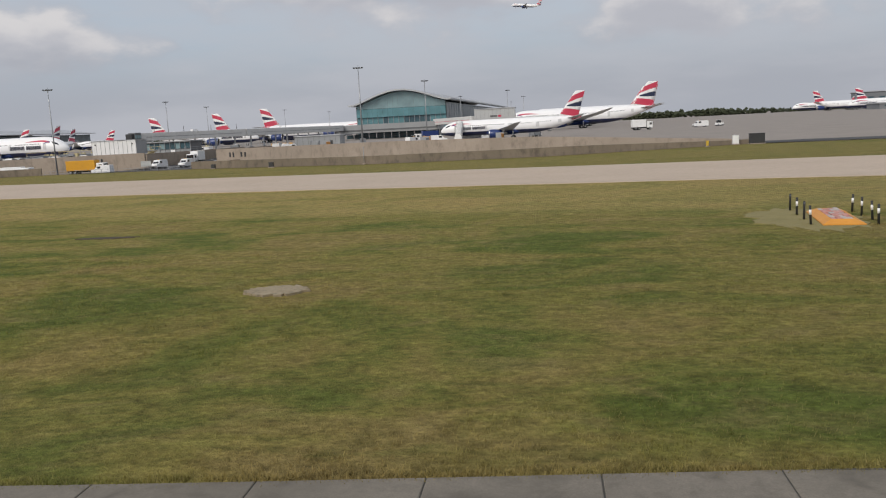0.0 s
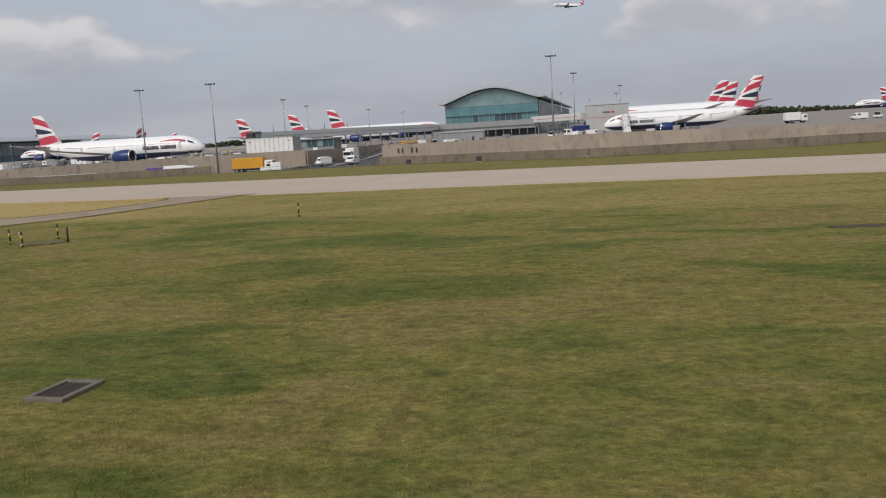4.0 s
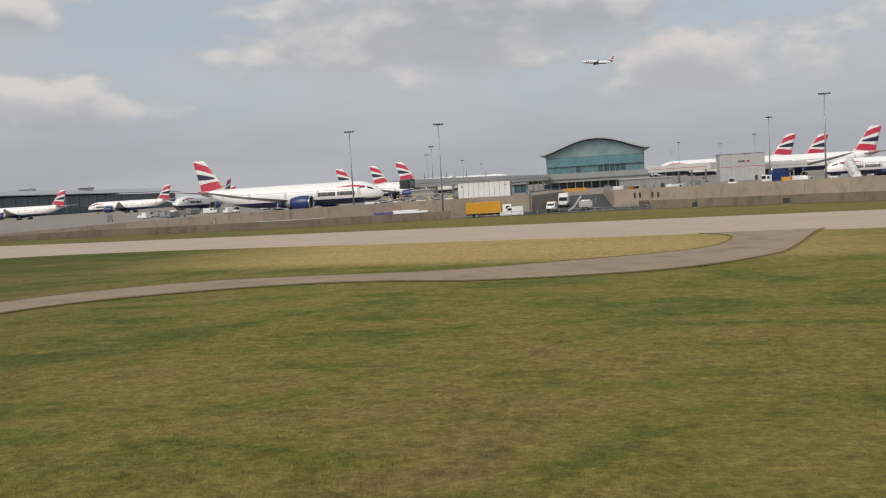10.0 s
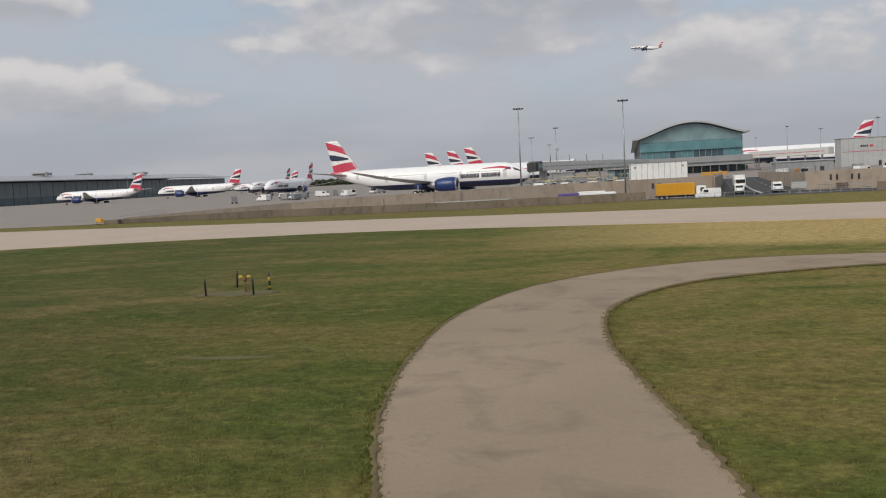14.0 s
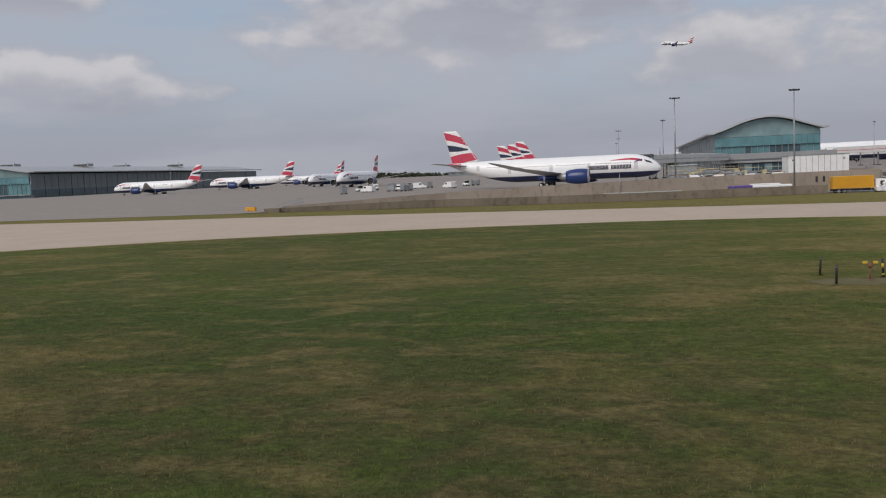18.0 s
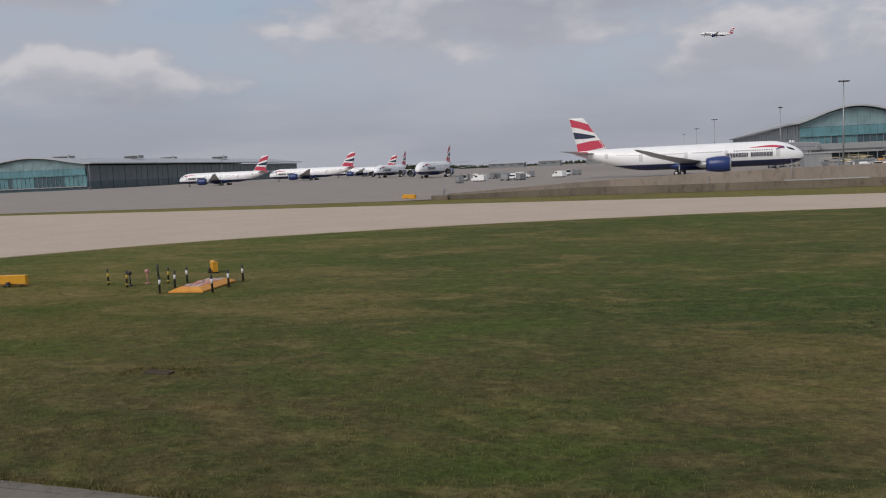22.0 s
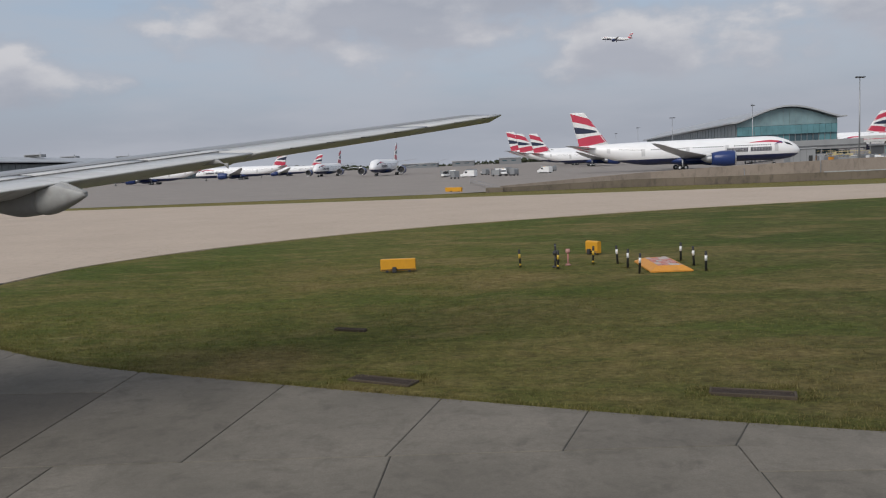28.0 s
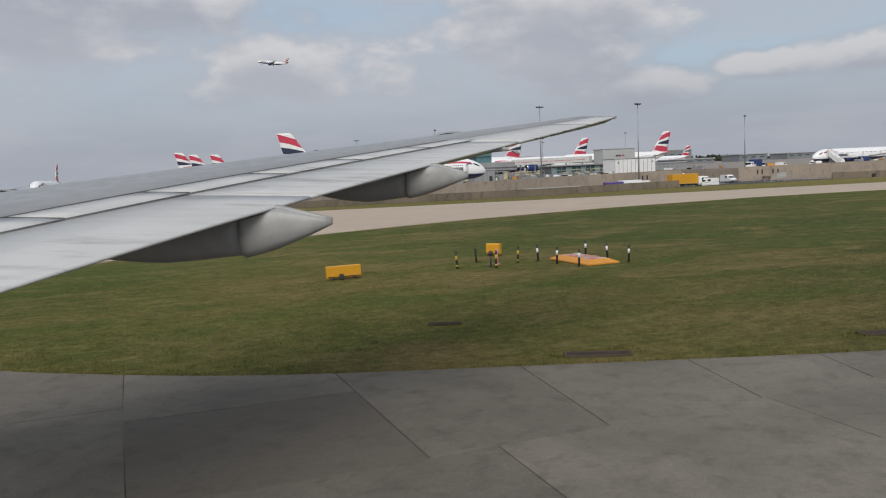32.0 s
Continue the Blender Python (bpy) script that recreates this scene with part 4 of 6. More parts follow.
def terminal(label, corner, width, length, lean, z_edge, rise, z_floor, bays, side_glass):
    """A long hall with a waved barrel roof: glazed gable at the front, clad sides, each pane a piece."""
    root = tagged(new("terminal_building"), label, "terminal")
    x0, y0 = corner
    prof = lambda f: z_edge + rise * math.sin(math.pi * min(1, max(0, f))) ** 1.25 + 1.0 * (f - 0.5)
    wall = prism_mesh("wall", [(x0, y0 + 0.6), (x0 + width, y0 + 0.6), (x0 + width + lean * length, y0 + length), (x0 + lean * length, y0 + length)], 0.5, z_edge - 0.4, side_glass)
    part("wall", wall, root, "dark glazed long side wall")
    # roof: outer skin with overhang and a thick pale edge
    n = 20
    rings = []
    for d in (-4.0, length + 2):
        ring = []
        for k in range(n + 1):
            f = -0.075 + 1.15 * k / n
            z = prof(f) + (1.2 if 0 <= f <= 1 else 0.9)
            ring.append((x0 + width * f + lean * d, y0 + d, z))
        ring += [(x, y, z - 0.8) for x, y, z in ring[::-1]]
        rings.append(ring)
    part("roof", loft_mesh("roof", rings, ROOF, smooth=False), root, "pale curved metal roof")
    # gable: panes in rows between mullions
    z1, z2 = z_floor + (z_edge - z_floor) * 0.51, z_floor + (z_edge - z_floor) * 0.84
    rows = [(z_floor, z1, "low"), (z1, z2, "mid"), (z2, None, "top")]
    for k in range(bays):
        f0, f1 = k / bays, (k + 1) / bays
        xa, xb = x0 + width * f0 + 0.04, x0 + width * f1 - 0.04
        for za, zb, kind in rows:
            ta = (zb - 0.08 if zb else prof(f0) - 0.1)
            tb = (zb - 0.08 if zb else prof(f1) - 0.1)
            off = 0.0 if kind == "top" else -0.6 if kind == "mid" else 0.5
            m = {"top": FROST, "mid": TEAL, "low": TEALDARK if 0.25 < f0 < 0.32 or 0.5 < f0 < 0.78 else TEAL}[kind]
            y = y0 + off
            verts = [(xa, y, za + 0.08), (xb, y, za + 0.08), (xb, y, tb), (xa, y, ta)]
            verts += [(x, y + 0.12, z) for x, y, z in verts]
            faces = [(0, 1, 2, 3), (4, 7, 6, 5), (0, 4, 5, 1), (1, 5, 6, 2), (2, 6, 7, 3), (3, 7, 4, 0)]
            part("pane", mesh_of("pane", verts, faces, m), root)
        part("mullion", box_mesh("mullion", 0.22, 0.3, min(prof(f0), prof(f1)) - z_floor, STEEL, 0, (x0 + width * f0, y0 + 0.3, z_floor)), root)
    part("sill_band", box_mesh("sill_band", width, 1.3, 0.7, GREY, 0.05, (x0 + width / 2, y0 - 0.2, z_floor - 0.7)), root)
    part("floor_slab", box_mesh("floor_slab", width + 3, 3.0, z_floor - 1.6, DARKGREY, 0, (x0 + width / 2, y0 + 2.2, 0.9)), root)
    for side in (0, 1):
        xa = x0 + (width + 0.02 if side else -0.42)
        for nm, za, zb, mt in (("side_wall", z_floor + 3.5, z_edge - 0.5, SIDECLAD), ("side_glazing", 1.2, z_floor + 3.5, TEALDARK)):
            for j in range(int(length / 18)):
                d0, d1 = 18.0 * j + 0.3, 18.0 * j + 17.9
                q = [(xa + lean * d0, y0 + d0 + 0.5), (xa + lean * d1, y0 + d1), (xa + lean * d1 + 0.4, y0 + d1), (xa + lean * d0 + 0.4, y0 + d0 + 0.5)]
                part(nm, prism_mesh(nm, q, za, zb, mt), root)
    # side bays
    for side in (0, 1):
        for k in range(int(length / 18)):
            d = 9 + 18 * k
            xs = x0 + (width + 0.5 if side else -0.5) + lean * d
            part("side_fin", box_mesh("side_fin", 0.16, 0.2, z_edge - 2.0, SIDECLAD, 0.02, (xs, y0 + d, 1.0)), root)
    return root


terminal("satellite terminal with waved roof and teal glass gable", (-89.8, 461), 50.2, 380, 0.045, 19.6, 6.6, 5.4, 17, TEALDARK)
terminal("long main terminal with waved roof and dark side wall", (-690, 598), 100, 470, -0.03, 20.5, 6.5, 4.0, 25, TEALDARK)


def roof_plant(x, y, z, w, d, h, label):
    root = tagged(new("roof_plant"), label, "roof plant", "rooftop equipment")
    part("casing", box_mesh("casing", w, d, h, GREY, 0.15), root)
    part("louvre", box_mesh("louvre", w * 0.8, 0.2, h * 0.5, DARK, 0, (0, -d / 2 - 0.1, h * 0.25)), root)
    part("stack", tube_mesh("stack", [(w * 0.3, 0, h - 0.1), (w * 0.3, 0, h + 1.6)], [0.35, 0.35], STEEL, 10), root)
    root.matrix_basis = pose(x, y, z)


for i, (x, y) in enumerate(((-640, 640), (-625, 720), (-648, 820), (-630, 900))):
    roof_plant(x, y, 27.3, 16, 8, 2.6, "grey rooftop plant box on the terminal")


def canopy(x0, x1, y, depth, z, label):
    """The low covered way in front of the satellite: roof, posts, glazing."""
    root = tagged(new("covered_walkway"), label, "walkway")
    part("roof", box_mesh("roof", x1 - x0, depth, 4.4, GREY, 0.1, ((x0 + x1) / 2, y + depth / 2, z)), root)
    part("fascia", box_mesh("fascia", x1 - x0, 0.3, 0.6, DARKGREY, 0.03, ((x0 + x1) / 2, y - 0.16, z + 1.2)), root)
    n = int((x1 - x0) / 4)
    for k in range(n + 1):
        x = x0 + 0.3 + (x1 - x0 - 0.6) * k / n
        part("post", box_mesh("post", 0.28, 0.28, z - 1.1, STEEL, 0.02, (x, y + 0.6, 1.1)), root)
    for k in range(n):
        x = x0 + (x1 - x0) * (k + 0.5) / n
        part("pane", box_mesh("pane", (x1 - x0) / n - 0.5, 0.1, z - 2.4, TEALDARK, 0, (x, y + depth * 0.6, 1.6)), root)


canopy(-92, -40, 425, 30, 4.4, "low grey covered walkway before the satellite terminal")


TUNNEL = surface("tunnel_cladding", (0.58, 0.58, 0.57), (0.66, 0.66, 0.64), 0.5, big=0.3, dirt=(0.3, 0.29, 0.27))


def jet_bridge(label, a, b, z, w, h, stripe=GREY, cab=False):
    """A boarding bridge tunnel from a to b on legs."""
    root = tagged(new("boarding_bridge"), label, "boarding bridge", "boarding bridges")
    a, b = Vector((*a, 0)), Vector((*b, 0))
    length, yaw = (b - a).length, math.degrees(math.atan2(b.y - a.y, b.x - a.x))
    part("tunnel", box_mesh("tunnel", length, w, h, TUNNEL, 0.12, (length / 2, 0, z)), root, "pale ribbed tunnel")
    part("stripe", box_mesh("stripe", length * 0.9, w + 0.06, 0.22, stripe, 0, (length / 2, 0, z + h * 0.42)), root, "narrow band")
    n = max(2, int(length / 9))
    for k in range(n):
        x = length * (k + 0.5) / n
        part("rib", box_mesh("rib", 0.25, w + 0.16, h + 0.14, TUNNEL, 0.03, (x, 0, z - 0.1)), root)
        part("leg", box_mesh("leg", 0.5, 0.5, z, STEEL, 0.04, (x, 0, 0)), root)
        part("footing", box_mesh("footing", 1.6, 1.6, 0.4, DARKGREY, 0.05, (x, 0, 0)), root)
    if cab:
        head = part("cab", box_mesh("cab", 3.0, w + 0.9, h + 0.4, DARKGREY, 0.2, (length + 1.4, 0, z - 0.2)), root, "dark glazed cab")
        for s in (1, -1):
            for k in range(3):
                part("cab_window", box_mesh("cab_window", 0.7, 0.05, 1.2, FROST, 0.02, (length + 0.55 + 0.9 * k, s * (w / 2 + 0.47), z + 1.0)), head)
        for k in range(5):
            part("bellows", box_mesh("bellows", 0.22, w + 0.5 - 0.1 * (k % 2), h - 0.1, DARK, 0.05, (length + 3.0 + 0.24 * k, 0, z - 0.1)), root, "black folding bellows")
        part("drive_column", box_mesh("drive_column", 0.9, 2.6, z - 0.6, STEEL, 0.05, (length - 3.5, 0, 0.6)), root)
        for s in (1, -1):
            part("drive_wheel", box_mesh("drive_wheel", 1.1, 0.45, 1.1, DARK, 0.2, (length - 3.5, s * 1.0, 0)), root)
        for k in range(9):
            part("stair_tread", box_mesh("stair_tread", 0.5, 1.0, 0.06, STEEL, 0, (length - 0.4 - 0.5 * k, -w / 2 - 0.8, z * (1 - (k + 1) / 10.0))), root)
        part("stair_rail", tube_mesh("stair_rail", [(length, -w / 2 - 1.3, z + 1.0), (length - 4.6, -w / 2 - 1.3, 1.4)], [0.05, 0.05], STEEL, 6), root)
        for k in range(4):
            part("lamp_post", tube_mesh("lamp_post", [(length * (0.1 + 0.26 * k), w / 2, z + h), (length * (0.1 + 0.26 * k), w / 2, z + h + 2.2)], [0.10, 0.08], DARKGREY, 6), root)
        part("roof_unit", box_mesh("roof_unit", 2.4, 1.4, 0.7, WHITE, 0.08, (length * 0.5, 0, z + h)), root, "white roof unit")
    root.matrix_basis = pose(a.x, a.y, apron_z(a.x, a.y), 0, 0, yaw)
    return root


def stand_head(label, x, y, w, d, h, bars=False):
    """The grey head house of a stand: clad body, panel joints, roof rail, side stair."""
    root = tagged(new("stand_head_house"), label, "service building", "stand buildings")
    part("body", box_mesh("body", w, d, h, LIGHTCLAD if bars else GREY, 0.08), root, "grey ribbed cladding")
    part("roof", box_mesh("roof", w + 0.5, d + 0.5, 0.35, ROOF, 0.05, (0, 0, h)), root)
    for k in range(int(w / 1.8)):
        part("panel_joint", box_mesh("panel_joint", 0.06, 0.04, h - 0.2, GREY if bars else DARKGREY, 0, (-w / 2 + 0.9 + 1.8 * k, -d / 2 - 0.02, 0.1)), root)
    part("door", box_mesh("door", 1.1, 0.08, 2.1, DARK, 0.02, (w * 0.3, -d / 2 - 0.05, 0)), root)
    if bars:
        for k in range(4):
            part("letter_bar", box_mesh("letter_bar", 0.55, 0.05, 0.8, DARK, 0, (-1.6 + 0.75 * k, -d / 2 - 0.03, h * 0.68)), root)
        part("sign_mark", box_mesh("sign_mark", 1.4, 0.05, 0.8, RED, 0, (2.2, -d / 2 - 0.03, h * 0.68)), root)
        part("stripe", box_mesh("stripe", w * 0.98, 0.05, 0.18, RED, 0, (0, -d / 2 - 0.035, h * 0.52)), root)
    root.matrix_basis = pose(x, y, apron_z(x, y))
    return root


jet_bridge("long white boarding bridge with red band by the satellite", (-41, 428), (-17.5, 386), 5.6, 3.2, 3.0, RED)
stand_head("grey ribbed stand building with a plain sign", -7.5, 380, 18, 9, 11.2, True)
jet_bridge("white boarding bridge at the eastern stand", (0, 384), (22, 392), 4.2, 2.8, 2.8)
jet_bridge("white boarding bridge reaching the wide-body nose", (-110, 338), (-132.4, 291), 5.0, 2.9, 2.9, GREY, True)
jet_bridge("long pale grey boarding bridge leading to the satellite terminal", (-90, 424), (-110, 338), 5.0, 3.0, 2.9)


def holding_room(label, x0, x1, y, d, h):
    """A dark glazed gate room: posts, panes, flat roof, pale wire panels before it."""
    root = tagged(new("gate_room"), label, "gate room", "stand buildings")
    part("body", box_mesh("body", x1 - x0, d, h, DARKGREY, 0.05, ((x0 + x1) / 2, y + d / 2 + 0.3, 1.1)), root)
    part("roof", box_mesh("roof", x1 - x0 + 1.0, d + 1.2, 0.4, GREY, 0.06, ((x0 + x1) / 2, y + d / 2, 1.1 + h)), root)
    n = 12
    for k in range(n + 1):
        part("post", box_mesh("post", 0.16, 0.16, h, STEEL, 0.02, (x0 + (x1 - x0) * k / n, y + 0.1, 1.1)), root)
    for k in range(n):
        xc, w = x0 + (x1 - x0) * (k + 0.5) / n, (x1 - x0) / n - 0.2
        part("pane", box_mesh("pane", w, 0.08, h * 0.42, TEALDARK if k % 3 else FROST, 0, (xc, y + 0.22, 1.1 + h * 0.52)), root)
        part("low_panel", box_mesh("low_panel", w, 0.08, h * 0.44, GREY if k % 4 else WHITE, 0, (xc, y + 0.2, 1.15)), root)


holding_room("dark glazed gate room with pale low panels", -111.0, -91.5, 243.5, 8.0, 4.1)
stand_head("small grey stand office near the wall", -124, 268, 7, 6, 4.0)
stand_head("low pale service building east of the ramp", -57.5, 266, 15, 6, 3.6)


def site_cabin(x0, x1, y, d, z0, h):
    root = tagged(new("site_cabin"), "large white panelled cabin on the wall top", "cabin")
    n = int((x1 - x0) / 1.25)
    part("body", box_mesh("body", x1 - x0, d, h, WHITE, 0.04, ((x0 + x1) / 2, y + d / 2, z0)), root)
    for k in range(n + 1):
        part("batten", box_mesh("batten", 0.07, 0.05, h, GREY, 0, (x0 + (x1 - x0) * k / n, y - 0.03, z0)), root)
    part("eave_board", box_mesh("eave_board", x1 - x0 + 0.3, d + 0.3, 0.14, GREY, 0.02, ((x0 + x1) / 2, y + d / 2, z0 + h)), root)
    part("end_panel", box_mesh("end_panel", 0.06, d - 0.3, h - 0.3, GREY, 0.01, (x1 + 0.03, y + d / 2, z0 + 0.15)), root, "grey end panel")
    for x in (x0 + 1, x1 - 1):
        part("lamp", box_mesh("lamp", 0.3, 0.15, 0.3, DARK, 0.02, (x, y - 0.1, z0 + h * 0.72)), root)
    for k in range(5):
        part("prop", box_mesh("prop", 0.3, 0.3, z0 - 1.1, STEEL, 0, (x0 + 0.8 + (x1 - x0 - 1.6) * k / 4, y + d * 0.7, 1.1)), root)


site_cabin(-106.6, -94.0, 215.2, 6.2, 2.55, 3.9)

# ---- light masts ----


def light_mast(height, label):
    root = tagged(new("light_mast"), label, "light mast", "apron light masts")
    part("pole", tube_mesh("pole", [(0, 0, 0), (0, 0, height * 0.5), (0, 0, height)], [0.20, 0.15, 0.09], STEEL, 10), root)
    part("base_plate", tube_mesh("base_plate", [(0, 0, 0), (0, 0, 0.4)], [0.5, 0.42], DARKGREY, 10), root)
    part("cross_arm", box_mesh("cross_arm", 2.2, 0.14, 0.12, STEEL, 0.02, (0, 0, height - 0.1)), root)
    for k in range(4):
        x = -0.96 + 0.64 * k
        part("floodlight", box_mesh("floodlight", 0.46, 0.42, 0.20, DARK, 0.04, (x, -0.15, height + 0.02)), root)
    part("spigot", tube_mesh("spigot", [(0, 0, height), (0, 0, height + 0.7)], [0.04, 0.02], STEEL, 6), root)
    return root


MAST = light_mast(19.0, "tall grey floodlight mast on the apron edge")
mast_at = [(-27.8, 196.9), (-131.2, 209.4), (-22.4, 266.2), (-126.8, 304.0), (-139.7, 372.0), (-137.3, 479.0), (-136.6, 577.0), (-8.9, 588.0), (2.7, 480.0), (-1.7, 379.0), (-27.0, 420.0), (-560, 560), (-520, 690)]
for k, (x, y) in enumerate(mast_at):
    if k == 0:
        MAST.matrix_basis = pose(x, y, apron_z(x, y))
    else:
        copy_thing(MAST, pose(x, y, apron_z(x, y), 0, 0, 17 * k % 60))

copy_thing(MAST, pose(-108.4, 200.9, along(ROADZ, -108.4), 0, 0, 20) @ Matrix.Diagonal((1, 1, 1.13, 1)))

# ---- distance: trees, sheds, haze-grey works ----


def tree_line(name, x0, x1, y, h, count, seed, label):
    """A far wood as one body of many small clumps with an uneven top."""
    rnd = random.Random(seed)
    verts, faces = [], []
    for i in range(count):
        x = rnd.uniform(x0, x1)
        hh = h * rnd.uniform(0.45, 1.0) * (0.75 + 0.35 * math.sin(x * 0.013 + seed))
        for j in range(6):
            cx, cy, cz = x + rnd.uniform(-5, 5), y + rnd.uniform(-15, 15), hh * rnd.uniform(0.25, 0.9)
            r = hh * rnd.uniform(0.14, 0.27)
            base = len(verts)
            for a in range(6):
                w = a * math.pi / 3 + rnd.random()
                verts.append((cx + r * 1.3 * math.cos(w), cy + r * math.sin(w), cz + r * rnd.uniform(-0.7, 0.5)))
            verts += [(cx, cy, cz + r), (cx, cy, cz - r)]
            for a in range(6):
                b = (a + 1) % 6
                faces += [(base + a, base + b, base + 6), (base + b, base + a, base + 7)]
    ob = part(name, mesh_of(name, verts, faces, FOLIAGE))
    tagged(ob, label, "trees", kind="stuff")


tree_line("far_wood", -1500, 150, 1500, 13, 1100, 3, "dark line of far trees beyond the apron")
tree_line("far_wood", 100, 1400, 1250, 12, 1100, 5, "dark line of far trees beyond the apron")
tree_line("far_wood", -2400, -900, 1100, 14, 400, 7, "dark line of far trees beyond the apron")


def far_shed(x, y, w, d, h, label):
    root = tagged(new("far_building"), label, "building", "far buildings")
    part("wall", box_mesh("wall", w, d, h, HAZE, 0.0), root)
    part("roof", box_mesh("roof", w + 2, d + 2, 1.2, ROOF, 0.2, (0, 0, h)), root)
    for k in range(max(2, int(w / 12))):
        part("window", box_mesh("window", 6.0, 0.3, h * 0.18, TEALDARK, 0, (-w / 2 + 7 + 12 * k, -d / 2 - 0.1, h * 0.55)), root)
    root.matrix_basis = pose(x, y, 1.1)


rnd = random.Random(12)
far_shed(420, 1000, 110, 40, 18, "large pale green hangar far behind the parked airliners")
for k in range(7):
    far_shed(330 + 95 * k + rnd.uniform(-15, 15), 760 + 30 * (k % 4) + rnd.uniform(-30, 60), rnd.uniform(30, 60), 30, rnd.uniform(4, 8), "low grey works building far across the airfield")
for k in range(6):
    far_shed(-330 + 62 * k, 1120 + rnd.uniform(-30, 40), rnd.uniform(25, 50), 25, rnd.uniform(5, 9), "low grey building on the far side of the apron")

# ---- vehicles ----


def wheels(root, xs, half, r, mat=RUBBER):
    for x in xs:
        for s in (1, -1):
            w = part("wheel", tube_mesh("wheel", [(x, s * (half - 0.28), r), (x, s * (half - 0.24), r), (x, s * (half - 0.03), r), (x, s * half, r)], [r * 0.9, r, r, r * 0.9], mat, 14), root)
            part("hub", tube_mesh("hub", [(x, s * half, r), (x, s * (half + 0.02), r)], [r * 0.55, r * 0.45], STEEL, 10), w)


def van(label, body=None, length=5.0, height=2.1):
    """A panel van: shaped body, windscreen, side glass, bumpers, lamps."""
    body = body or WHITE
    root = tagged(new("van"), label, "van", "airport vehicles")
    h, L = height, length
    side = [(-L / 2, 0.35), (L / 2 - 0.1, 0.35), (L / 2, 0.75), (L / 2 - 0.15, 1.05), (L / 2 - 0.95, 1.2), (L / 2 - 1.75, h - 0.05), (L / 2 - 2.2, h), (-L / 2 + 0.1, h), (-L / 2, h - 0.2)]
    rings = [[(x, y * (1.0 if z < 1.3 else 0.93), z) for x, z in side] for y in (-0.95, 0.95)]
    part("body", loft_mesh("body", rings, body, smooth=False), root)
    part("windscreen", mesh_of("windscreen", [(L / 2 - 0.98, -0.8, 1.26), (L / 2 - 0.98, 0.8, 1.26), (L / 2 - 1.70, 0.76, h - 0.12), (L / 2 - 1.70, -0.76, h - 0.12)], [(0, 1, 2, 3)], PANE), root)
    for s in (1, -1):
        part("side_window", box_mesh("side_window", 0.9, 0.03, 0.5, PANE, 0, (L / 2 - 2.1, s * 0.925, 1.32)), root)
        part("headlight", box_mesh("headlight", 0.08, 0.3, 0.18, CHROME, 0.02, (L / 2 - 0.06, s * 0.7, 0.78)), root)
    part("bumper", box_mesh("bumper", 0.15, 1.85, 0.25, DARK, 0.04, (L / 2, 0, 0.35)), root)
    part("beacon", box_mesh("beacon", 0.16, 0.6, 0.10, YELLOW, 0.03, (L / 2 - 2.3, 0, h)), root, "amber roof beacon")
    wheels(root, (-L * 0.3, L * 0.3), 0.93, 0.34)
    return root


def lorry(label, box_mat, length=9.0, cab_mat=None):
    root = tagged(new("lorry"), label, "lorry", "airport vehicles")
    L = length
    part("chassis", box_mesh("chassis", L - 0.4, 0.9, 0.35, DARK, 0.02, (-0.2, 0, 0.6)), root)
    part("cargo_box", box_mesh("cargo_box", L - 2.4, 2.4, 2.5, box_mat, 0.06, (-1.1, 0, 0.95)), root)
    cab = part("cab", box_mesh("cab", 1.9, 2.3, 2.1, cab_mat or WHITE, 0.14, (L / 2 - 1.0, 0, 0.6)), root, "white cab")
    part("windscreen", box_mesh("windscreen", 0.06, 2.0, 0.85, PANE, 0.01, (L / 2 - 0.04, 0, 1.6)), cab)
    for s in (1, -1):
        part("side_window", box_mesh("side_window", 0.8, 0.04, 0.7, PANE, 0.01, (L / 2 - 0.8, s * 1.16, 1.65)), cab)
        part("headlight", box_mesh("headlight", 0.06, 0.3, 0.2, CHROME, 0.01, (L / 2 - 0.03, s * 0.9, 0.8)), cab)
    wheels(root, (-L / 2 + 1.2, -L / 2 + 2.3, L / 2 - 1.1), 1.15, 0.48)
    return root


def bus(label):
    root = tagged(new("bus"), label, "bus", "airport vehicles")
    part("body", box_mesh("body", 11.8, 2.5, 2.7, WHITE, 0.15, (0, 0, 0.35)), root)
    part("livery_panel", box_mesh("livery_panel", 4.4, 2.55, 2.74, PURPLE, 0.12, (-3.72, 0, 0.36)), root, "purple rear panel")
    part("roof_unit", box_mesh("roof_unit", 5.5, 1.9, 0.28, WHITE, 0.08, (1.0, 0, 3.05)), root)
    for k in range(6):
        for s in (1, -1):
            part("window", box_mesh("window", 1.4, 0.03, 0.9, PANE, 0.01, (-4.6 + 1.6 * k, s * 1.262, 1.75)), root)
    part("windscreen", box_mesh("windscreen", 0.04, 2.2, 1.4, PANE, 0.02, (5.9, 0, 1.2)), root)
    wheels(root, (-3.4, 3.9), 1.22, 0.48)
    return root


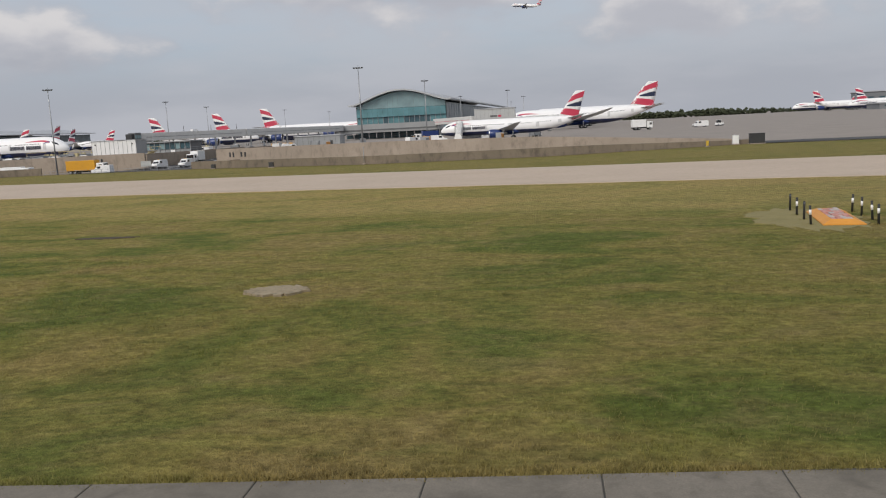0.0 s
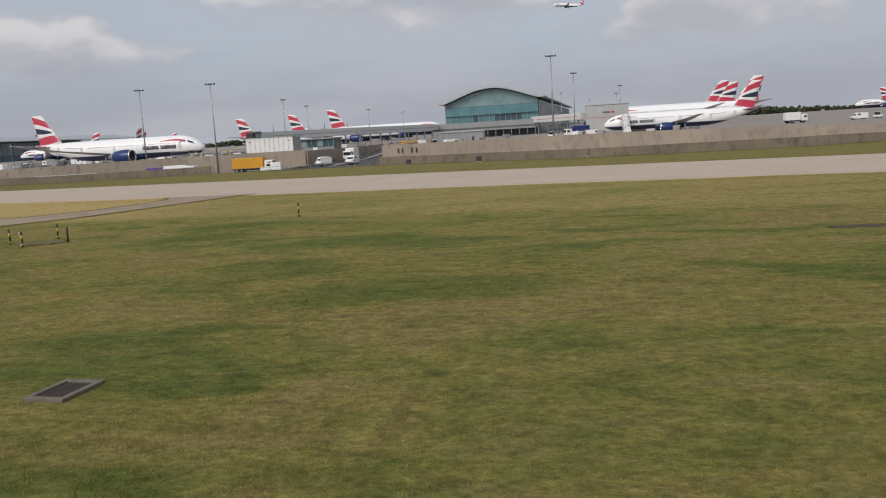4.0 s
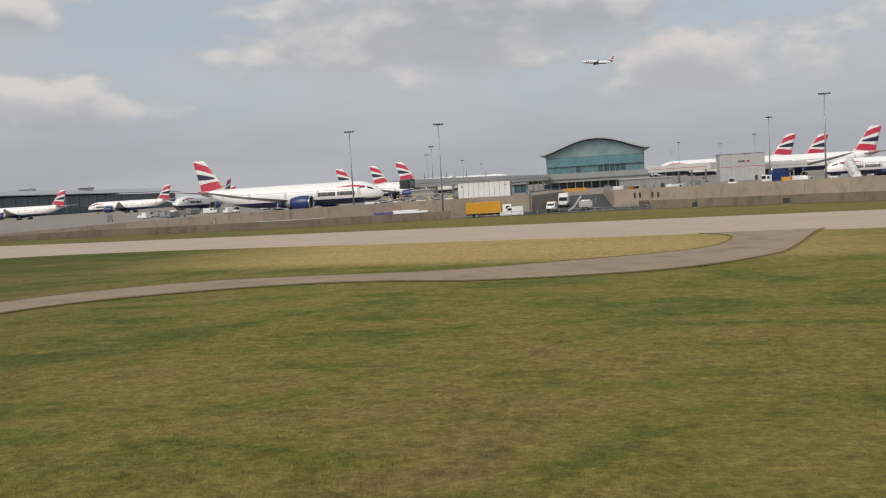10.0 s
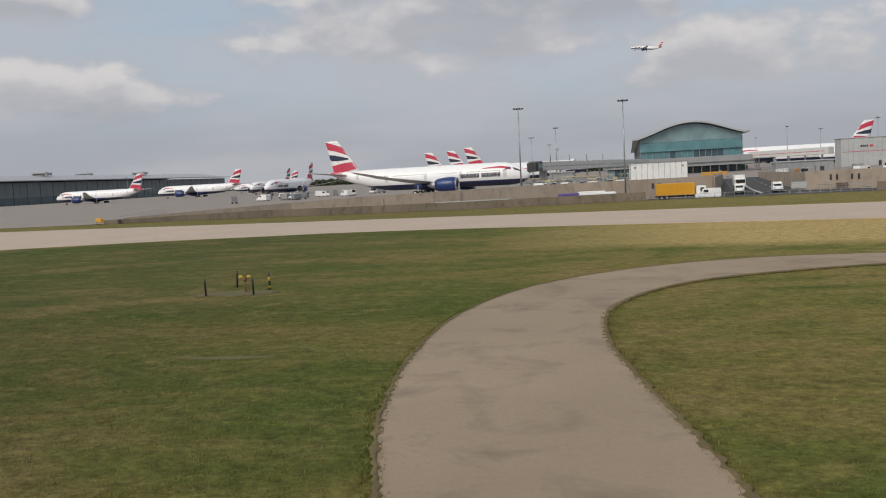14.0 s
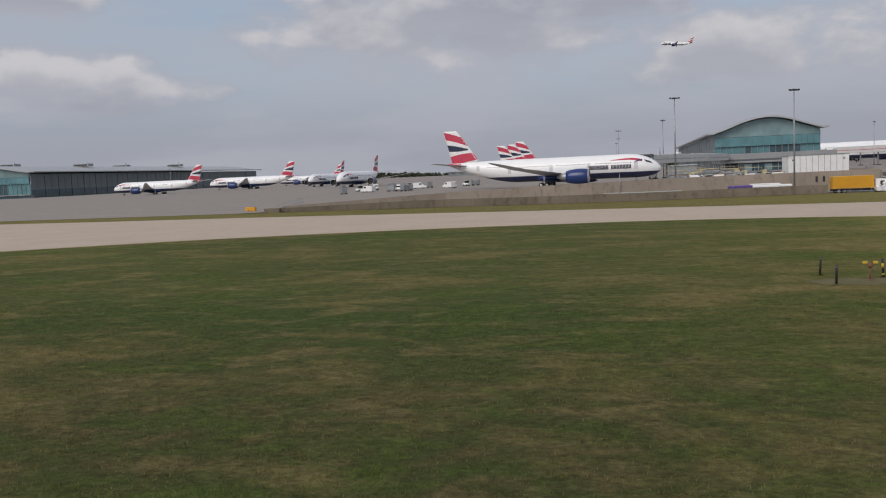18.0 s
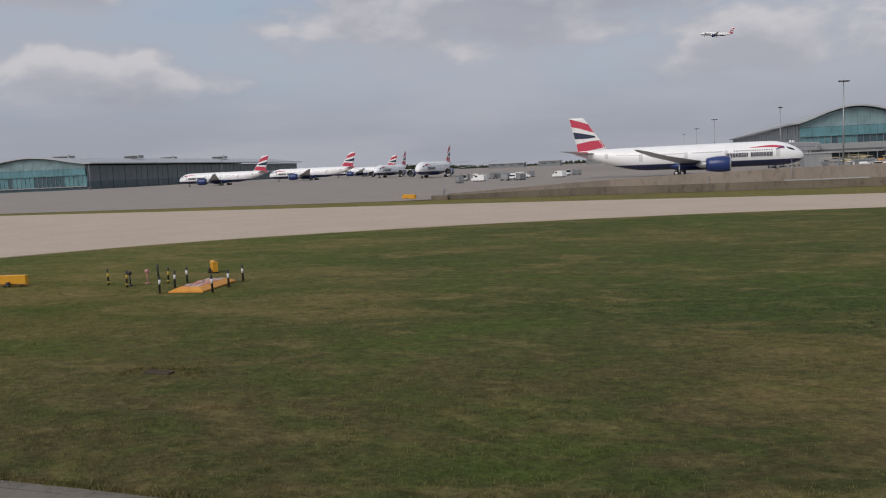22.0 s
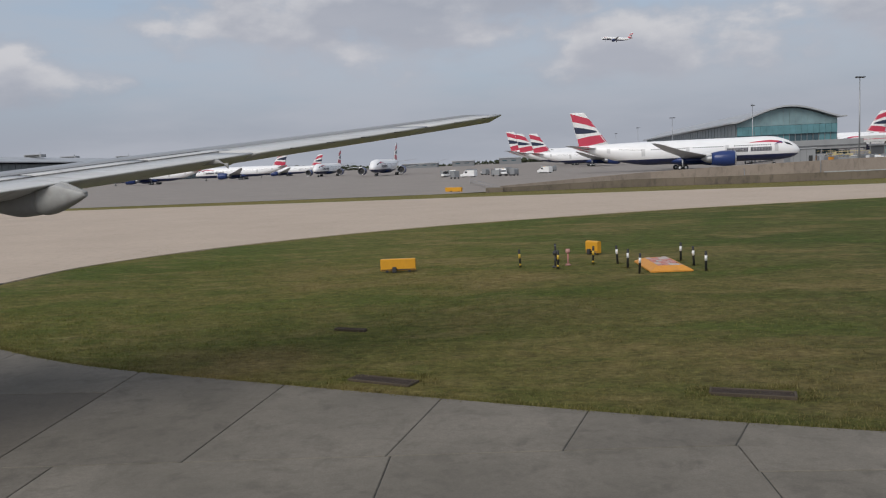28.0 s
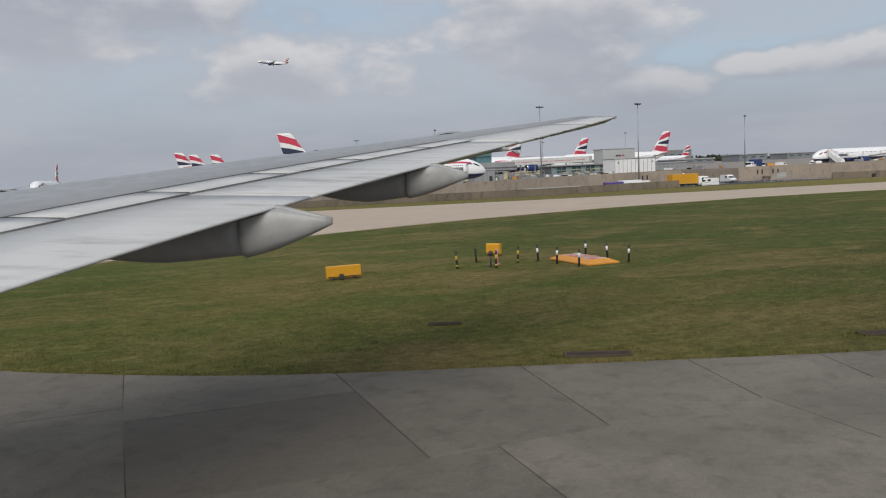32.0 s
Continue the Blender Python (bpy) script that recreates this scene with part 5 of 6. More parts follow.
def covered_steps(label):
    """Covered boarding steps with a curved ribbed roof."""
    root = tagged(new("boarding_steps"), label, "boarding steps")
    rings = []
    for k in range(11):
        f = k / 10
        x, z = -3.0 + 5.4 * f, 0.3 + 3.4 * f ** 1.15
        rings.append([(x, 1.05 * math.cos(a), z + 1.2 + 1.15 * math.sin(a)) for a in np.linspace(0, math.pi, 9)] + [(x, -1.05, z + 0.1), (x, 1.05, z + 0.1)])
        part("rib", tube_mesh("rib", rings[-1][:9], [0.06] * 9, DARK, 5), root)
    part("hood", loft_mesh("hood", rings, WHITE, smooth=False), root, "white ribbed hood")
    part("base", box_mesh("base", 5.0, 1.8, 0.5, DARK, 0.05, (-0.2, 0, 0.4)), root)
    part("prop", box_mesh("prop", 0.4, 1.4, 3.0, STEEL, 0.02, (1.8, 0, 0.6)), root)
    wheels(root, (-1.8, 1.6), 0.95, 0.35)
    return root


def tug(label, mat=None):
    root = tagged(new("baggage_tug"), label, "tug", "ground handling")
    part("body", box_mesh("body", 2.6, 1.4, 0.75, mat or WHITE, 0.1, (0, 0, 0.3)), root)
    part("cab", box_mesh("cab", 1.1, 1.3, 0.95, PANE, 0.1, (-0.3, 0, 1.0)), root, "dark glazed cab")
    part("cab_roof", box_mesh("cab_roof", 1.3, 1.4, 0.1, mat or WHITE, 0.03, (-0.3, 0, 1.95)), root)
    wheels(root, (-0.8, 0.8), 0.7, 0.32)
    return root


def cart(label, mat):
    root = tagged(new("baggage_cart"), label, "baggage cart", "ground handling")
    part("deck", box_mesh("deck", 2.8, 1.6, 0.15, STEEL, 0.02, (0, 0, 0.45)), root)
    part("load", box_mesh("load", 2.4, 1.45, 1.3, mat, 0.08, (0, 0, 0.6)), root)
    for dx in (-1.3, 1.3):
        part("end_frame", box_mesh("end_frame", 0.08, 1.55, 1.6, STEEL, 0.01, (dx, 0, 0.6)), root)
    wheels(root, (-1.0, 1.0), 0.78, 0.22)
    return root


def loader(label):
    """A scissor cargo loader in yellow with rails."""
    root = tagged(new("cargo_loader"), label, "cargo loader", "ground handling")
    part("base", box_mesh("base", 6.0, 2.4, 0.6, FADED, 0.06, (0, 0, 0.4)), root)
    part("deck", box_mesh("deck", 5.0, 2.4, 0.25, STEEL, 0.03, (0.3, 0, 2.0)), root)
    for s in (1, -1):
        for a, b in ((-1.8, 1.8), (1.8, -1.8)):
            part("scissor_arm", tube_mesh("scissor_arm", [(a, s * 0.9, 0.95), (b, s * 0.9, 2.05)], [0.1, 0.1], FADED, 6), root)
        part("rail", tube_mesh("rail", [(-2.1, s * 1.15, 2.2), (-2.1, s * 1.15, 3.1), (2.7, s * 1.15, 3.1), (2.7, s * 1.15, 2.2)], [0.05] * 4, FADED, 6), root)
    part("cab", box_mesh("cab", 1.2, 1.0, 1.5, FADED, 0.06, (-2.4, 0.6, 1.0)), root)
    wheels(root, (-2.0, 2.0), 1.15, 0.35)
    return root


def put_on(ob, x, y, z, yaw):
    ob.matrix_basis = pose(x, y, z, 0, 0, yaw)
    return ob


# on the service road and the ramp
put_on(lorry("white box lorry driving down the ramp", WHITE, 6.4), -81.4, 224, -0.92, 266)
put_on(lorry("yellow-sided lorry on the service road", YELLOW, 10.0), -97.6, 196.5, along(ROADZ, -97.6), 0)
put_on(bus("white and purple airport bus on the sunken road"), -116.5, 193.6, along(ROADZ, -116.5) - 0.1, 2)
VAN = put_on(van("white van with amber beacon driving down the ramp"), -76.6, 207.0, -1.15, 264)
copy_thing(VAN, pose(-84.2, 207.5, -1.15, 0, 0, 262))["label"] = "white van following on the ramp"
copy_thing(VAN, pose(-92.5, 194.5, along(ROADZ, -92.5), 0, 0, 178))["label"] = "white van on the service road by the ramp"

# on the apron
put_on(covered_steps("white covered boarding steps at the airliner door"), -9.2, 237.8, apron_z(-9, 238), 90)
LOADER = put_on(loader("yellow scissor cargo loader near the airliner nose"), -120, 243, 1.1, 20)
CART = cart("low baggage cart with wrapped load", GREY)
put_on(CART, -112, 238, 1.1, 10)
copy_thing(VAN, pose(-126.3, far_wall_y(-126.3) + 5.5, 1.1, 0, 0, 4))["label"] = "white crew van near the wall top"
TUG = put_on(tug("small white baggage tug"), -126.5, 238.5, 1.1, 20)
YCART = put_on(cart("low baggage cart with orange load", ORANGE), -108, 240, 1.1, 5)
WCART = put_on(cart("low baggage cart with white wrapped load", WHITE), -117.5, 214.5, 1.1, 12)
rnd = random.Random(5)
for k in range(16):
    x = -127.5 + 2.05 * k + rnd.uniform(-0.4, 0.4)
    y = far_wall_y(x) + 4.0 + 3.0 * (k % 2) + rnd.uniform(-0.6, 0.6)
    if -108.5 < x < -92.5:
        continue
    copy_thing((WCART, CART, TUG)[k % 3], pose(x, y, apron_z(x, y), 0, 0, rnd.uniform(-25, 25)))["label"] = "wrapped load or tug standing near the wall top"
rnd = random.Random(77)
for k in range(30):
    x, y = -131 + 1.15 * k + rnd.uniform(-0.5, 0.5), 221 + 5 * (k % 3) + rnd.uniform(-1.5, 1.5)
    if x > -113.5 and y < 223:
        y += 6
    src = (CART, LOADER, YCART, CART, TUG, LOADER, CART)[k % 7]
    copy_thing(src, pose(x, y, apron_z(x, y), 0, 0, rnd.choice((0, 15, 90, 170, 200)) + rnd.uniform(-8, 8)))["label"] = {"tug": "small white tug near the airliner nose", "baggage cart": "baggage cart standing before the airliner nose", "cargo loader": "yellow loader standing before the airliner nose"}[src["category"]]
rnd = random.Random(21)
for k in range(26):
    x, y = -122 + rnd.uniform(0, 38), 262 + rnd.uniform(-6, 30)
    if -93 < x < -69:
        continue
    src = (CART, TUG, YCART, LOADER, CART, VAN)[k % 6]
    copy_thing(src, pose(x, y, apron_z(x, y), 0, 0, rnd.uniform(0, 360)))["label"] = {"tug": "small white tug among the stands", "baggage cart": "baggage cart standing among the stands", "cargo loader": "yellow loader standing among the stands", "van": "white van parked among the stands"}[src["category"]]
for k in range(22):
    x, y = -224 + rnd.uniform(-6, 32), 262 + rnd.uniform(-8, 60)
    src = (CART, TUG, CART, VAN)[k % 4]
    copy_thing(src, pose(x, y, apron_z(x, y), 0, 0, rnd.uniform(0, 360)))["label"] = {"tug": "small white tug behind the airliner tail", "baggage cart": "baggage cart in a row behind the airliner", "van": "white van behind the airliner tail"}[src["category"]]
for k in range(20):
    x, y = -66 + rnd.uniform(0, 90), 226 + rnd.uniform(-8, 60)
    src = (CART, TUG, VAN, YCART)[k % 4]
    if abs(y - 242) < 10 and -18 < x < 34:
        continue
    copy_thing(src, pose(x, y, apron_z(x, y), 0, 0, rnd.uniform(0, 360)))["label"] = {"tug": "small white tug on the eastern stands", "baggage cart": "baggage cart on the eastern stands", "van": "white van on the eastern stands"}[src["category"]]
put_on(lorry("dark blue service lorry on the eastern stand", NAVY, 7.5), -22, 262, apron_z(-22, 262), 200)
copy_thing(VAN, pose(-17, 254, apron_z(-17, 254), 0, 0, 8))["label"] = "white minibus beside the blue lorry"


def yellow_barrier(x, y, w, label):
    """A row of yellow crash barriers: feet, posts and two deep rails with ribs."""
    root = tagged(new("road_barrier"), label, "barrier")
    for k in range(6):
        px = -w / 2 + w * k / 5
        part("foot", box_mesh("foot", 0.5, 0.6, 0.12, DARK, 0.02, (px, 0, 0)), root)
        part("post", box_mesh("post", 0.16, 0.16, 1.75, YELLOW, 0.02, (px, 0, 0.1)), root)
    for z in (0.75, 1.35):
        part("rail", box_mesh("rail", w, 0.12, 0.42, YELLOW, 0.05, (0, -0.13, z)), root)
    root.matrix_basis = pose(x, y, apron_z(x, y))


yellow_barrier(-77.7, 288.5, 7.6, "yellow crash barriers across the top of the ramp")


def container(x, y, yaw, label):
    root = tagged(new("freight_container"), label, "container")
    part("body", box_mesh("body", 6.0, 2.4, 2.5, WHITE, 0.04, (0, 0, 0.15)), root)
    for k in range(14):
        part("rib", box_mesh("rib", 0.09, 0.05, 2.3, DOORPAINT, 0, (-2.8 + 0.43 * k, -1.22, 0.25)), root)
    for sx in (-2.8, 2.8):
        part("skid", box_mesh("skid", 0.3, 2.3, 0.17, DARK, 0, (sx, 0, 0)), root)
    root.matrix_basis = pose(x, y, apron_z(x, y), 0, 0, yaw)


container(-6.5, 246, 4, "white ribbed freight container on the apron")
put_on(lorry("white box lorry beside the far stand", WHITE, 7.0), 47, 290, apron_z(47, 290), 10)
copy_thing(VAN, pose(66, 290, apron_z(66, 290), 0, 0, 190))["label"] = "white van parked alone on the apron"
copy_thing(TUG, pose(73, 294, apron_z(73, 294), 0, 0, 20))["label"] = "white tug parked alone on the apron"

# ---- on the walls and verge ----


def wall_post(x, y, z, h, label):
    root = tagged(new("wall_post"), label, "post", "posts on the walls")
    part("shaft", tube_mesh("shaft", [(0, 0, 0), (0, 0, h)], [0.09, 0.06], STEEL, 8), root)
    part("foot", box_mesh("foot", 0.6, 0.45, 0.3, WALL, 0.03), root)
    part("cap", box_mesh("cap", 0.3, 0.3, 0.08, STEEL, 0.01, (0, 0, h)), root)
    root.matrix_basis = pose(x, y, z)


wall_post(-21.2, low_wall_y(-21.2) - 0.35, along(BASE, -21), 3.4, "dark steel post against the low wall")
wall_post(-143.6, far_wall_y(-143.6) - 0.3, -2.3, 7.0, "slim grey steel post against the retaining wall")
wall_post(-160, far_wall_y(-160) - 0.3, -1.6, 3.4, "dark steel post against the retaining wall")


def wall_vent(x, z, label, gap=1.3):
    root = tagged(new("wall_sign"), label, "sign", "signs on the walls")
    for k in (0, 1):
        y = far_wall_y(x + gap * k) - 0.16
        part("plate", box_mesh("plate", 0.42, 0.08, 1.15, DARK, 0.02, (x + gap * k, y, z + 0.3)), root)
        part("bracket", box_mesh("bracket", 0.1, 0.1, 1.0, STEEL, 0, (x + gap * k, y + 0.09, z + 0.35)), root)


for x, gap in ((-102.2, 1.5), (-65.4, 1.1), (-61.7, 1.2)):
    wall_vent(x, 0.45, "dark narrow plates fixed to the concrete wall", gap)


def road_board(x, y, z, w, h, lift, label):
    root = tagged(new("road_sign"), label, "road sign")
    part("board", box_mesh("board", w, 0.06, h, LIGHTCLAD, 0.02, (0, 0, lift)), root, "plain grey back of the board")
    for k in (-0.32, 0.32):
        part("post", tube_mesh("post", [(w * k, 0.08, 0), (w * k, 0.08, lift + h)], [0.045, 0.045], STEEL, 8), root)
    for k in (0.2, 0.8):
        part("stiffener", box_mesh("stiffener", w * 0.96, 0.05, 0.07, STEEL, 0, (0, -0.05, lift + h * k)), root)
    root.matrix_basis = pose(x, y, z, 0, 0, -6)


road_board(-77.0, low_wall_y(-77.0) + 1.6, -1.2, 2.7, 1.25, 1.25, "grey road sign board seen from behind at the ramp foot")


def cabinet(x, y, w, d, h, mat, label, z=0.0):
    root = tagged(new("equipment_cabinet"), label, "cabinet", "roadside cabinets")
    part("plinth", box_mesh("plinth", w + 0.2, d + 0.2, 0.15, WALL, 0.02), root)
    part("body", box_mesh("body", w, d, h, mat, 0.04, (0, 0, 0.15)), root)
    part("lid", box_mesh("lid", w + 0.08, d + 0.08, 0.08, mat, 0.02, (0, 0, h + 0.15)), root)
    part("door", box_mesh("door", w * 0.85, 0.03, h * 0.8, mat, 0.01, (0, -d / 2 - 0.015, 0.15 + h * 0.1)), root)
    root.matrix_basis = pose(x, y, z)


cabinet(47.3, 152.0, 1.0, 0.8, 1.4, WHITE, "white metal cabinet at the end of the wall")
cabinet(50.6, 151.2, 2.4, 1.2, 1.6, DARK, "black metal cabinet at the end of the wall")
cabinet(42.0, 148.6, 0.4, 0.4, 0.8, POSTYELLOW, "short yellow box on the verge")
cabinet(-63.6, far_wall_y(-63.6) - 0.75, 2.2, 0.7, 1.1, SOILBROWN, "rust-brown cabinet at the foot of the retaining wall", -1.25)
cabinet(-42.0, 172.0, 1.0, 0.6, 0.9, DARK, "small black box before the low wall", along(BASE, -42))
cabinet(-57.0, 177.5, 0.9, 0.6, 0.8, DARK, "small black box on the verge", along(BASE, -57))


def rail_fence(a, b, n, label):
    root = tagged(new("railing"), label, "railing")
    a, b = Vector(a), Vector(b)
    for k in range(n + 1):
        p = a.lerp(b, k / n)
        part("post", tube_mesh("post", [p, p + Vector((0, 0, 1.1))], [0.04, 0.04], STEEL, 6), root)
    for h in (0.55, 1.1):
        part("rail", tube_mesh("rail", [a + Vector((0, 0, h)), b + Vector((0, 0, h))], [0.035, 0.035], STEEL, 6), root)


for xa, xb, n in ((-104.6, -85.0, 11), (-84.0, -65.0, 11)):
    rail_fence((xa, low_wall_y(xa) + 0.6, -1.3), (xb, low_wall_y(xb) + 0.6, -1.2), n, "low grey railing between the verge and the road junction")
rail_fence((-68.5, far_wall_y(-68.5) - 3.0, -1.2), (-55.0, far_wall_y(-55.0) - 3.0, -1.3), 8, "grey railing before the retaining wall")
rail_fence((-210.2, 173.2, 0.1), (-216.5, 205.0, 0.75), 12, "white railing closing the end of the wall")
rail_fence((-85.6, 226.5, 2.6), (-82.2, 244.4, 2.6), 6, "grey railing on the ramp wall")
rail_fence((-69.75, 226, 2.6), (-69.75, 258, 2.6), 10, "grey railing on the ramp wall")

# ---- signs and markers in the grass ----


def marker_post(bands, height=0.95, r=0.058):
    """A thin banded marker post; each band is a sleeve of its own."""
    root = tagged(new("marker_post"), "", "marker post", "marker posts in the grass")
    part("shaft", tube_mesh("shaft", [(0, 0, -0.1), (0, 0, height - 0.03), (0, 0, height)], [r, r, r * 0.6], BLACK, 10), root)
    for z0, z1, m in bands:
        part("band", tube_mesh("band", [(0, 0, z0 * height), (0, 0, z1 * height)], [r * 1.06, r * 1.06], m, 10), root)
    return root


WPOST = marker_post([(0.52, 0.78, WHITE)])
YPOST = marker_post([(0.50, 0.74, POSTYELLOW), (0.10, 0.2, POSTYELLOW)])
KPOST = marker_post([(0.86, 0.93, DARKGREY)])
white_posts = [(-202.33, 64.95), (-202.07, 63.1), (-201.8, 61.08), (-199.0, 65.4), (-198.8, 63.2), (-198.7, 61.13), (28.46, 51.09), (27.98, 47.1), (31.46, 51.7), (31.38, 50.11), (31.2, 48.18), (30.92, 46.67)]
yellow_posts = [(-207.4, 64.73), (-205.5, 63.7), (-203.6, 65.0), (-60.0, 59.3), (-58.03, 61.33), (-58.0, 57.7), (-44.2, 69.1), (-133.74, 65.65)]
black_posts = [(-205.4, 66.9), (-56.0, 59.26), (-136.37, 67.1), (-136.54, 63.4), (-133.81, 63.5), (28.72, 53.26), (28.25, 49.11)]
for src, spots, label in ((WPOST, white_posts, "black and white banded marker post in the grass"), (YPOST, yellow_posts, "black and yellow banded marker post in the grass"), (KPOST, black_posts, "thin black marker post in the grass")):
    src["label"] = label
    for k, (x, y) in enumerate(spots):
        m = pose(x, y, 0, (k * 7 % 5 - 2) * 1.2, (k * 5 % 7 - 3) * 1.0, k * 40)
        if k == 0:
            src.matrix_basis = m
        else:
            copy_thing(src, m)


def field_light(x, y, mat, label, wings=False):
    """A small light fitting on a stem."""
    root = tagged(new("field_light"), label, "field light", "field lights")
    part("stem", tube_mesh("stem", [(0, 0, 0), (0, 0, 0.7)], [0.05, 0.04], mat, 8), root)
    part("foot", tube_mesh("foot", [(0, 0, 0), (0, 0, 0.08)], [0.16, 0.12], mat, 8), root)
    part("head", tube_mesh("head", [(0, 0, 0.62), (0, 0, 0.7), (0, 0, 0.86)], [0.05, 0.13, 0.11], mat, 8), root)
    if wings:
        for s in (-1, 1):
            part("lamp", box_mesh("lamp", 0.22, 0.14, 0.12, POSTYELLOW, 0.02, (0.24 * s, 0, 0.84)), root)
    root.matrix_basis = pose(x, y, 0)


RUST = surface("rusty_paint", (0.16, 0.07, 0.045), (0.22, 0.10, 0.06), 0.8, big=6)
field_light(-58.35, 58.1, PINKISH, "faded red light fitting on a stem")
field_light(-134.7, 64.5, RUST, "rust-brown light fitting with two pale lamps", True)
field_light(-204.9, 64.9, PINKISH, "faded red light fitting on a stem")
field_light(-205.6, 64.2, DARK, "small dark light fitting on a stem")


def sign_board(x, y, yaw, w, h, d, label, arch=False, bars=0):
    """A yellow taxiway sign box on feet, its writing as plain bars."""
    root = tagged(new("taxiway_sign"), label, "taxiway sign", "taxiway signs")
    if arch:
        prof = [(-d / 2, 0.07), (d / 2, 0.07), (d / 2, h * 0.85)] + [(d / 2 * math.cos(a), h * 0.85 + h * 0.15 * math.sin(a)) for a in np.linspace(0.3, math.pi - 0.3, 6)] + [(-d / 2, h * 0.85)]
        rings = [[(s, b, z) for b, z in prof] for s in (-w / 2, w / 2)]
        part("case", loft_mesh("case", rings, YELLOW, smooth=False), root)
    else:
        part("case", box_mesh("case", w, d, h - 0.07, YELLOW, 0.03, (0, 0, 0.07)), root)
    part("face_frame", box_mesh("face_frame", w * 0.96, 0.02, 0.04, DARK, 0, (0, -d / 2 - 0.01, 0.12)), root)
    for s in (-0.32, 0.32):
        part("foot", box_mesh("foot", 0.14, d * 1.1, 0.09, DARK, 0.01, (w * s, 0, 0)), root)
    part("cable_box", box_mesh("cable_box", 0.22, 0.18, 0.3, DARK, 0.03, (-w * 0.1, -d / 2 - 0.14, 0)), root)
    for k in range(bars):
        part("letter_bar", box_mesh("letter_bar", w * 0.12, 0.02, h * 0.42, BLACK, 0, (-w * 0.33 + w * 0.21 * k, d / 2 + 0.012, h * 0.34)), root)
    root.matrix_basis = pose(x, y, 0, 0, 0, yaw)


sign_board(-213.85, 64.6, 3, 1.86, 0.70, 0.33, "plain yellow back of a taxiway sign in the grass")
sign_board(-203.1, 69.7, -50, 0.95, 0.76, 0.30, "yellow taxiway sign box with dark writing bars", True, 4)
sign_board(-68.1, 51.3, 80, 1.40, 0.84, 0.27, "yellow taxiway sign box standing edge-on in the grass", False, 3)
sign_board(-218.6, 180.2, -40, 4.2, 0.95, 0.5, "long yellow taxiway sign beyond the second taxiway")


PALEBLOCK = surface("pale_blocks", (0.42, 0.36, 0.33), (0.5, 0.45, 0.42), 0.85, big=2)


def light_pit(x, y, yaw, w, d, label):
    """An orange-framed pit of faded blocks."""
    root = tagged(new("equipment_pit"), label, "equipment pit", "equipment pits")
    a, c, t = w / 2, d / 2, 0.44
    outer, inner = [(-a, -c), (a, -c), (a, c), (-a, c)], [(-a + t, -c + t), (a - t, -c + t), (a - t, c - t), (-a + t, c - t)]
    for k in range(4):
        q = (k + 1) % 4
        v = [(*outer[k], 0.0), (*outer[q], 0.0), (*inner[q], 0.0), (*inner[k], 0.0), (*outer[k], 0.07), (*outer[q], 0.07), (*inner[q], 0.27), (*inner[k], 0.27)]
        part("skirt", mesh_of("skirt", v, [(0, 3, 2, 1), (4, 5, 6, 7), (0, 1, 5, 4), (1, 2, 6, 5), (2, 3, 7, 6), (3, 0, 4, 7)], ORANGE), root, "sloped orange skirt")
    part("bed", box_mesh("bed", w - 2 * t, d - 2 * t, 0.2, PINKISH, 0, (0, 0, 0)), root)
    r = random.Random(4)
    for i in range(4):
        for k in range(7):
            part("block", box_mesh("block", (w - 2 * t) / 4.3, (d - 2 * t) / 7.4, 0.08 + 0.07 * r.random(), (PINKISH, PALEBLOCK, PINKISH, PALEBLOCK)[r.randrange(4)], 0.02, ((w - 2 * t) * (i - 1.5) / 4.1, (d - 2 * t) * (k - 3) / 7.1, 0.17)), root)
    root.matrix_basis = pose(x, y, 0, 0, 0, yaw)


light_pit(-200.35, 63.2, 2, 2.0, 4.2, "orange-framed pit of faded blocks in the grass")
light_pit(29.75, 49.2, -9, 1.9, 5.6, "orange-framed pit of faded blocks in the grass")


def bare_patch(cx, cy, rx, ry, mat, label, seed, z=0.012):
    r = random.Random(seed)
    pts = [(cx + rx * math.cos(a) * r.uniform(0.78, 1.2), cy + ry * math.sin(a) * r.uniform(0.78, 1.2)) for a in np.linspace(0, 2 * math.pi, 46, endpoint=False)]
    ob = part("bare_patch", prism_mesh("bare_patch", pts, -0.15, z, mat))
    tagged(ob, label, "bare ground", kind="structure")


STRAW = surface("dry_straw", (0.205, 0.178, 0.066), (0.27, 0.228, 0.092), 0.95, big=0.8, small=9, local=False, relief=0.8, dist=0.05)
STRAW2 = surface("worn_concrete", (0.27, 0.218, 0.140), (0.37, 0.305, 0.205), 0.95, big=1.6, small=9, local=False, relief=0.8, dist=0.05, dirt=(0.08, 0.07, 0.035), dirt_amount=0.8)
bare_patch(5.4, 34.2, 1.1, 0.9, STRAW2, "pale worn patch of concrete in the grass", 1, 0.03)
TROD = surface("trodden_grass", (0.105, 0.098, 0.036), (0.150, 0.125, 0.050), 0.95, big=0.9, small=9, local=False, relief=0.8, dist=0.05, dirt=(0.075, 0.085, 0.024), dirt_amount=0.7)
bare_patch(-135.2, 64.2, 2.3, 1.2, TROD, "brownish trodden patch round the light", 2, 0.02)
bare_patch(-58.0, 59.4, 1.7, 1.1, TROD, "brownish trodden patch round the posts", 3, 0.016)
bare_patch(28.4, 49.6, 2.5, 4.6, STRAW, "straw-coloured worn patch round the pit", 6, 0.016)
bare_patch(-11.3, 52.0, 1.9, 0.45, SOIL, "dark churned soil among rough grass", 8, 0.02)
bare_patch(-128.0, 48.0, 1.7, 0.22, TROD, "brownish trodden strip in the grass", 7, 0.015)


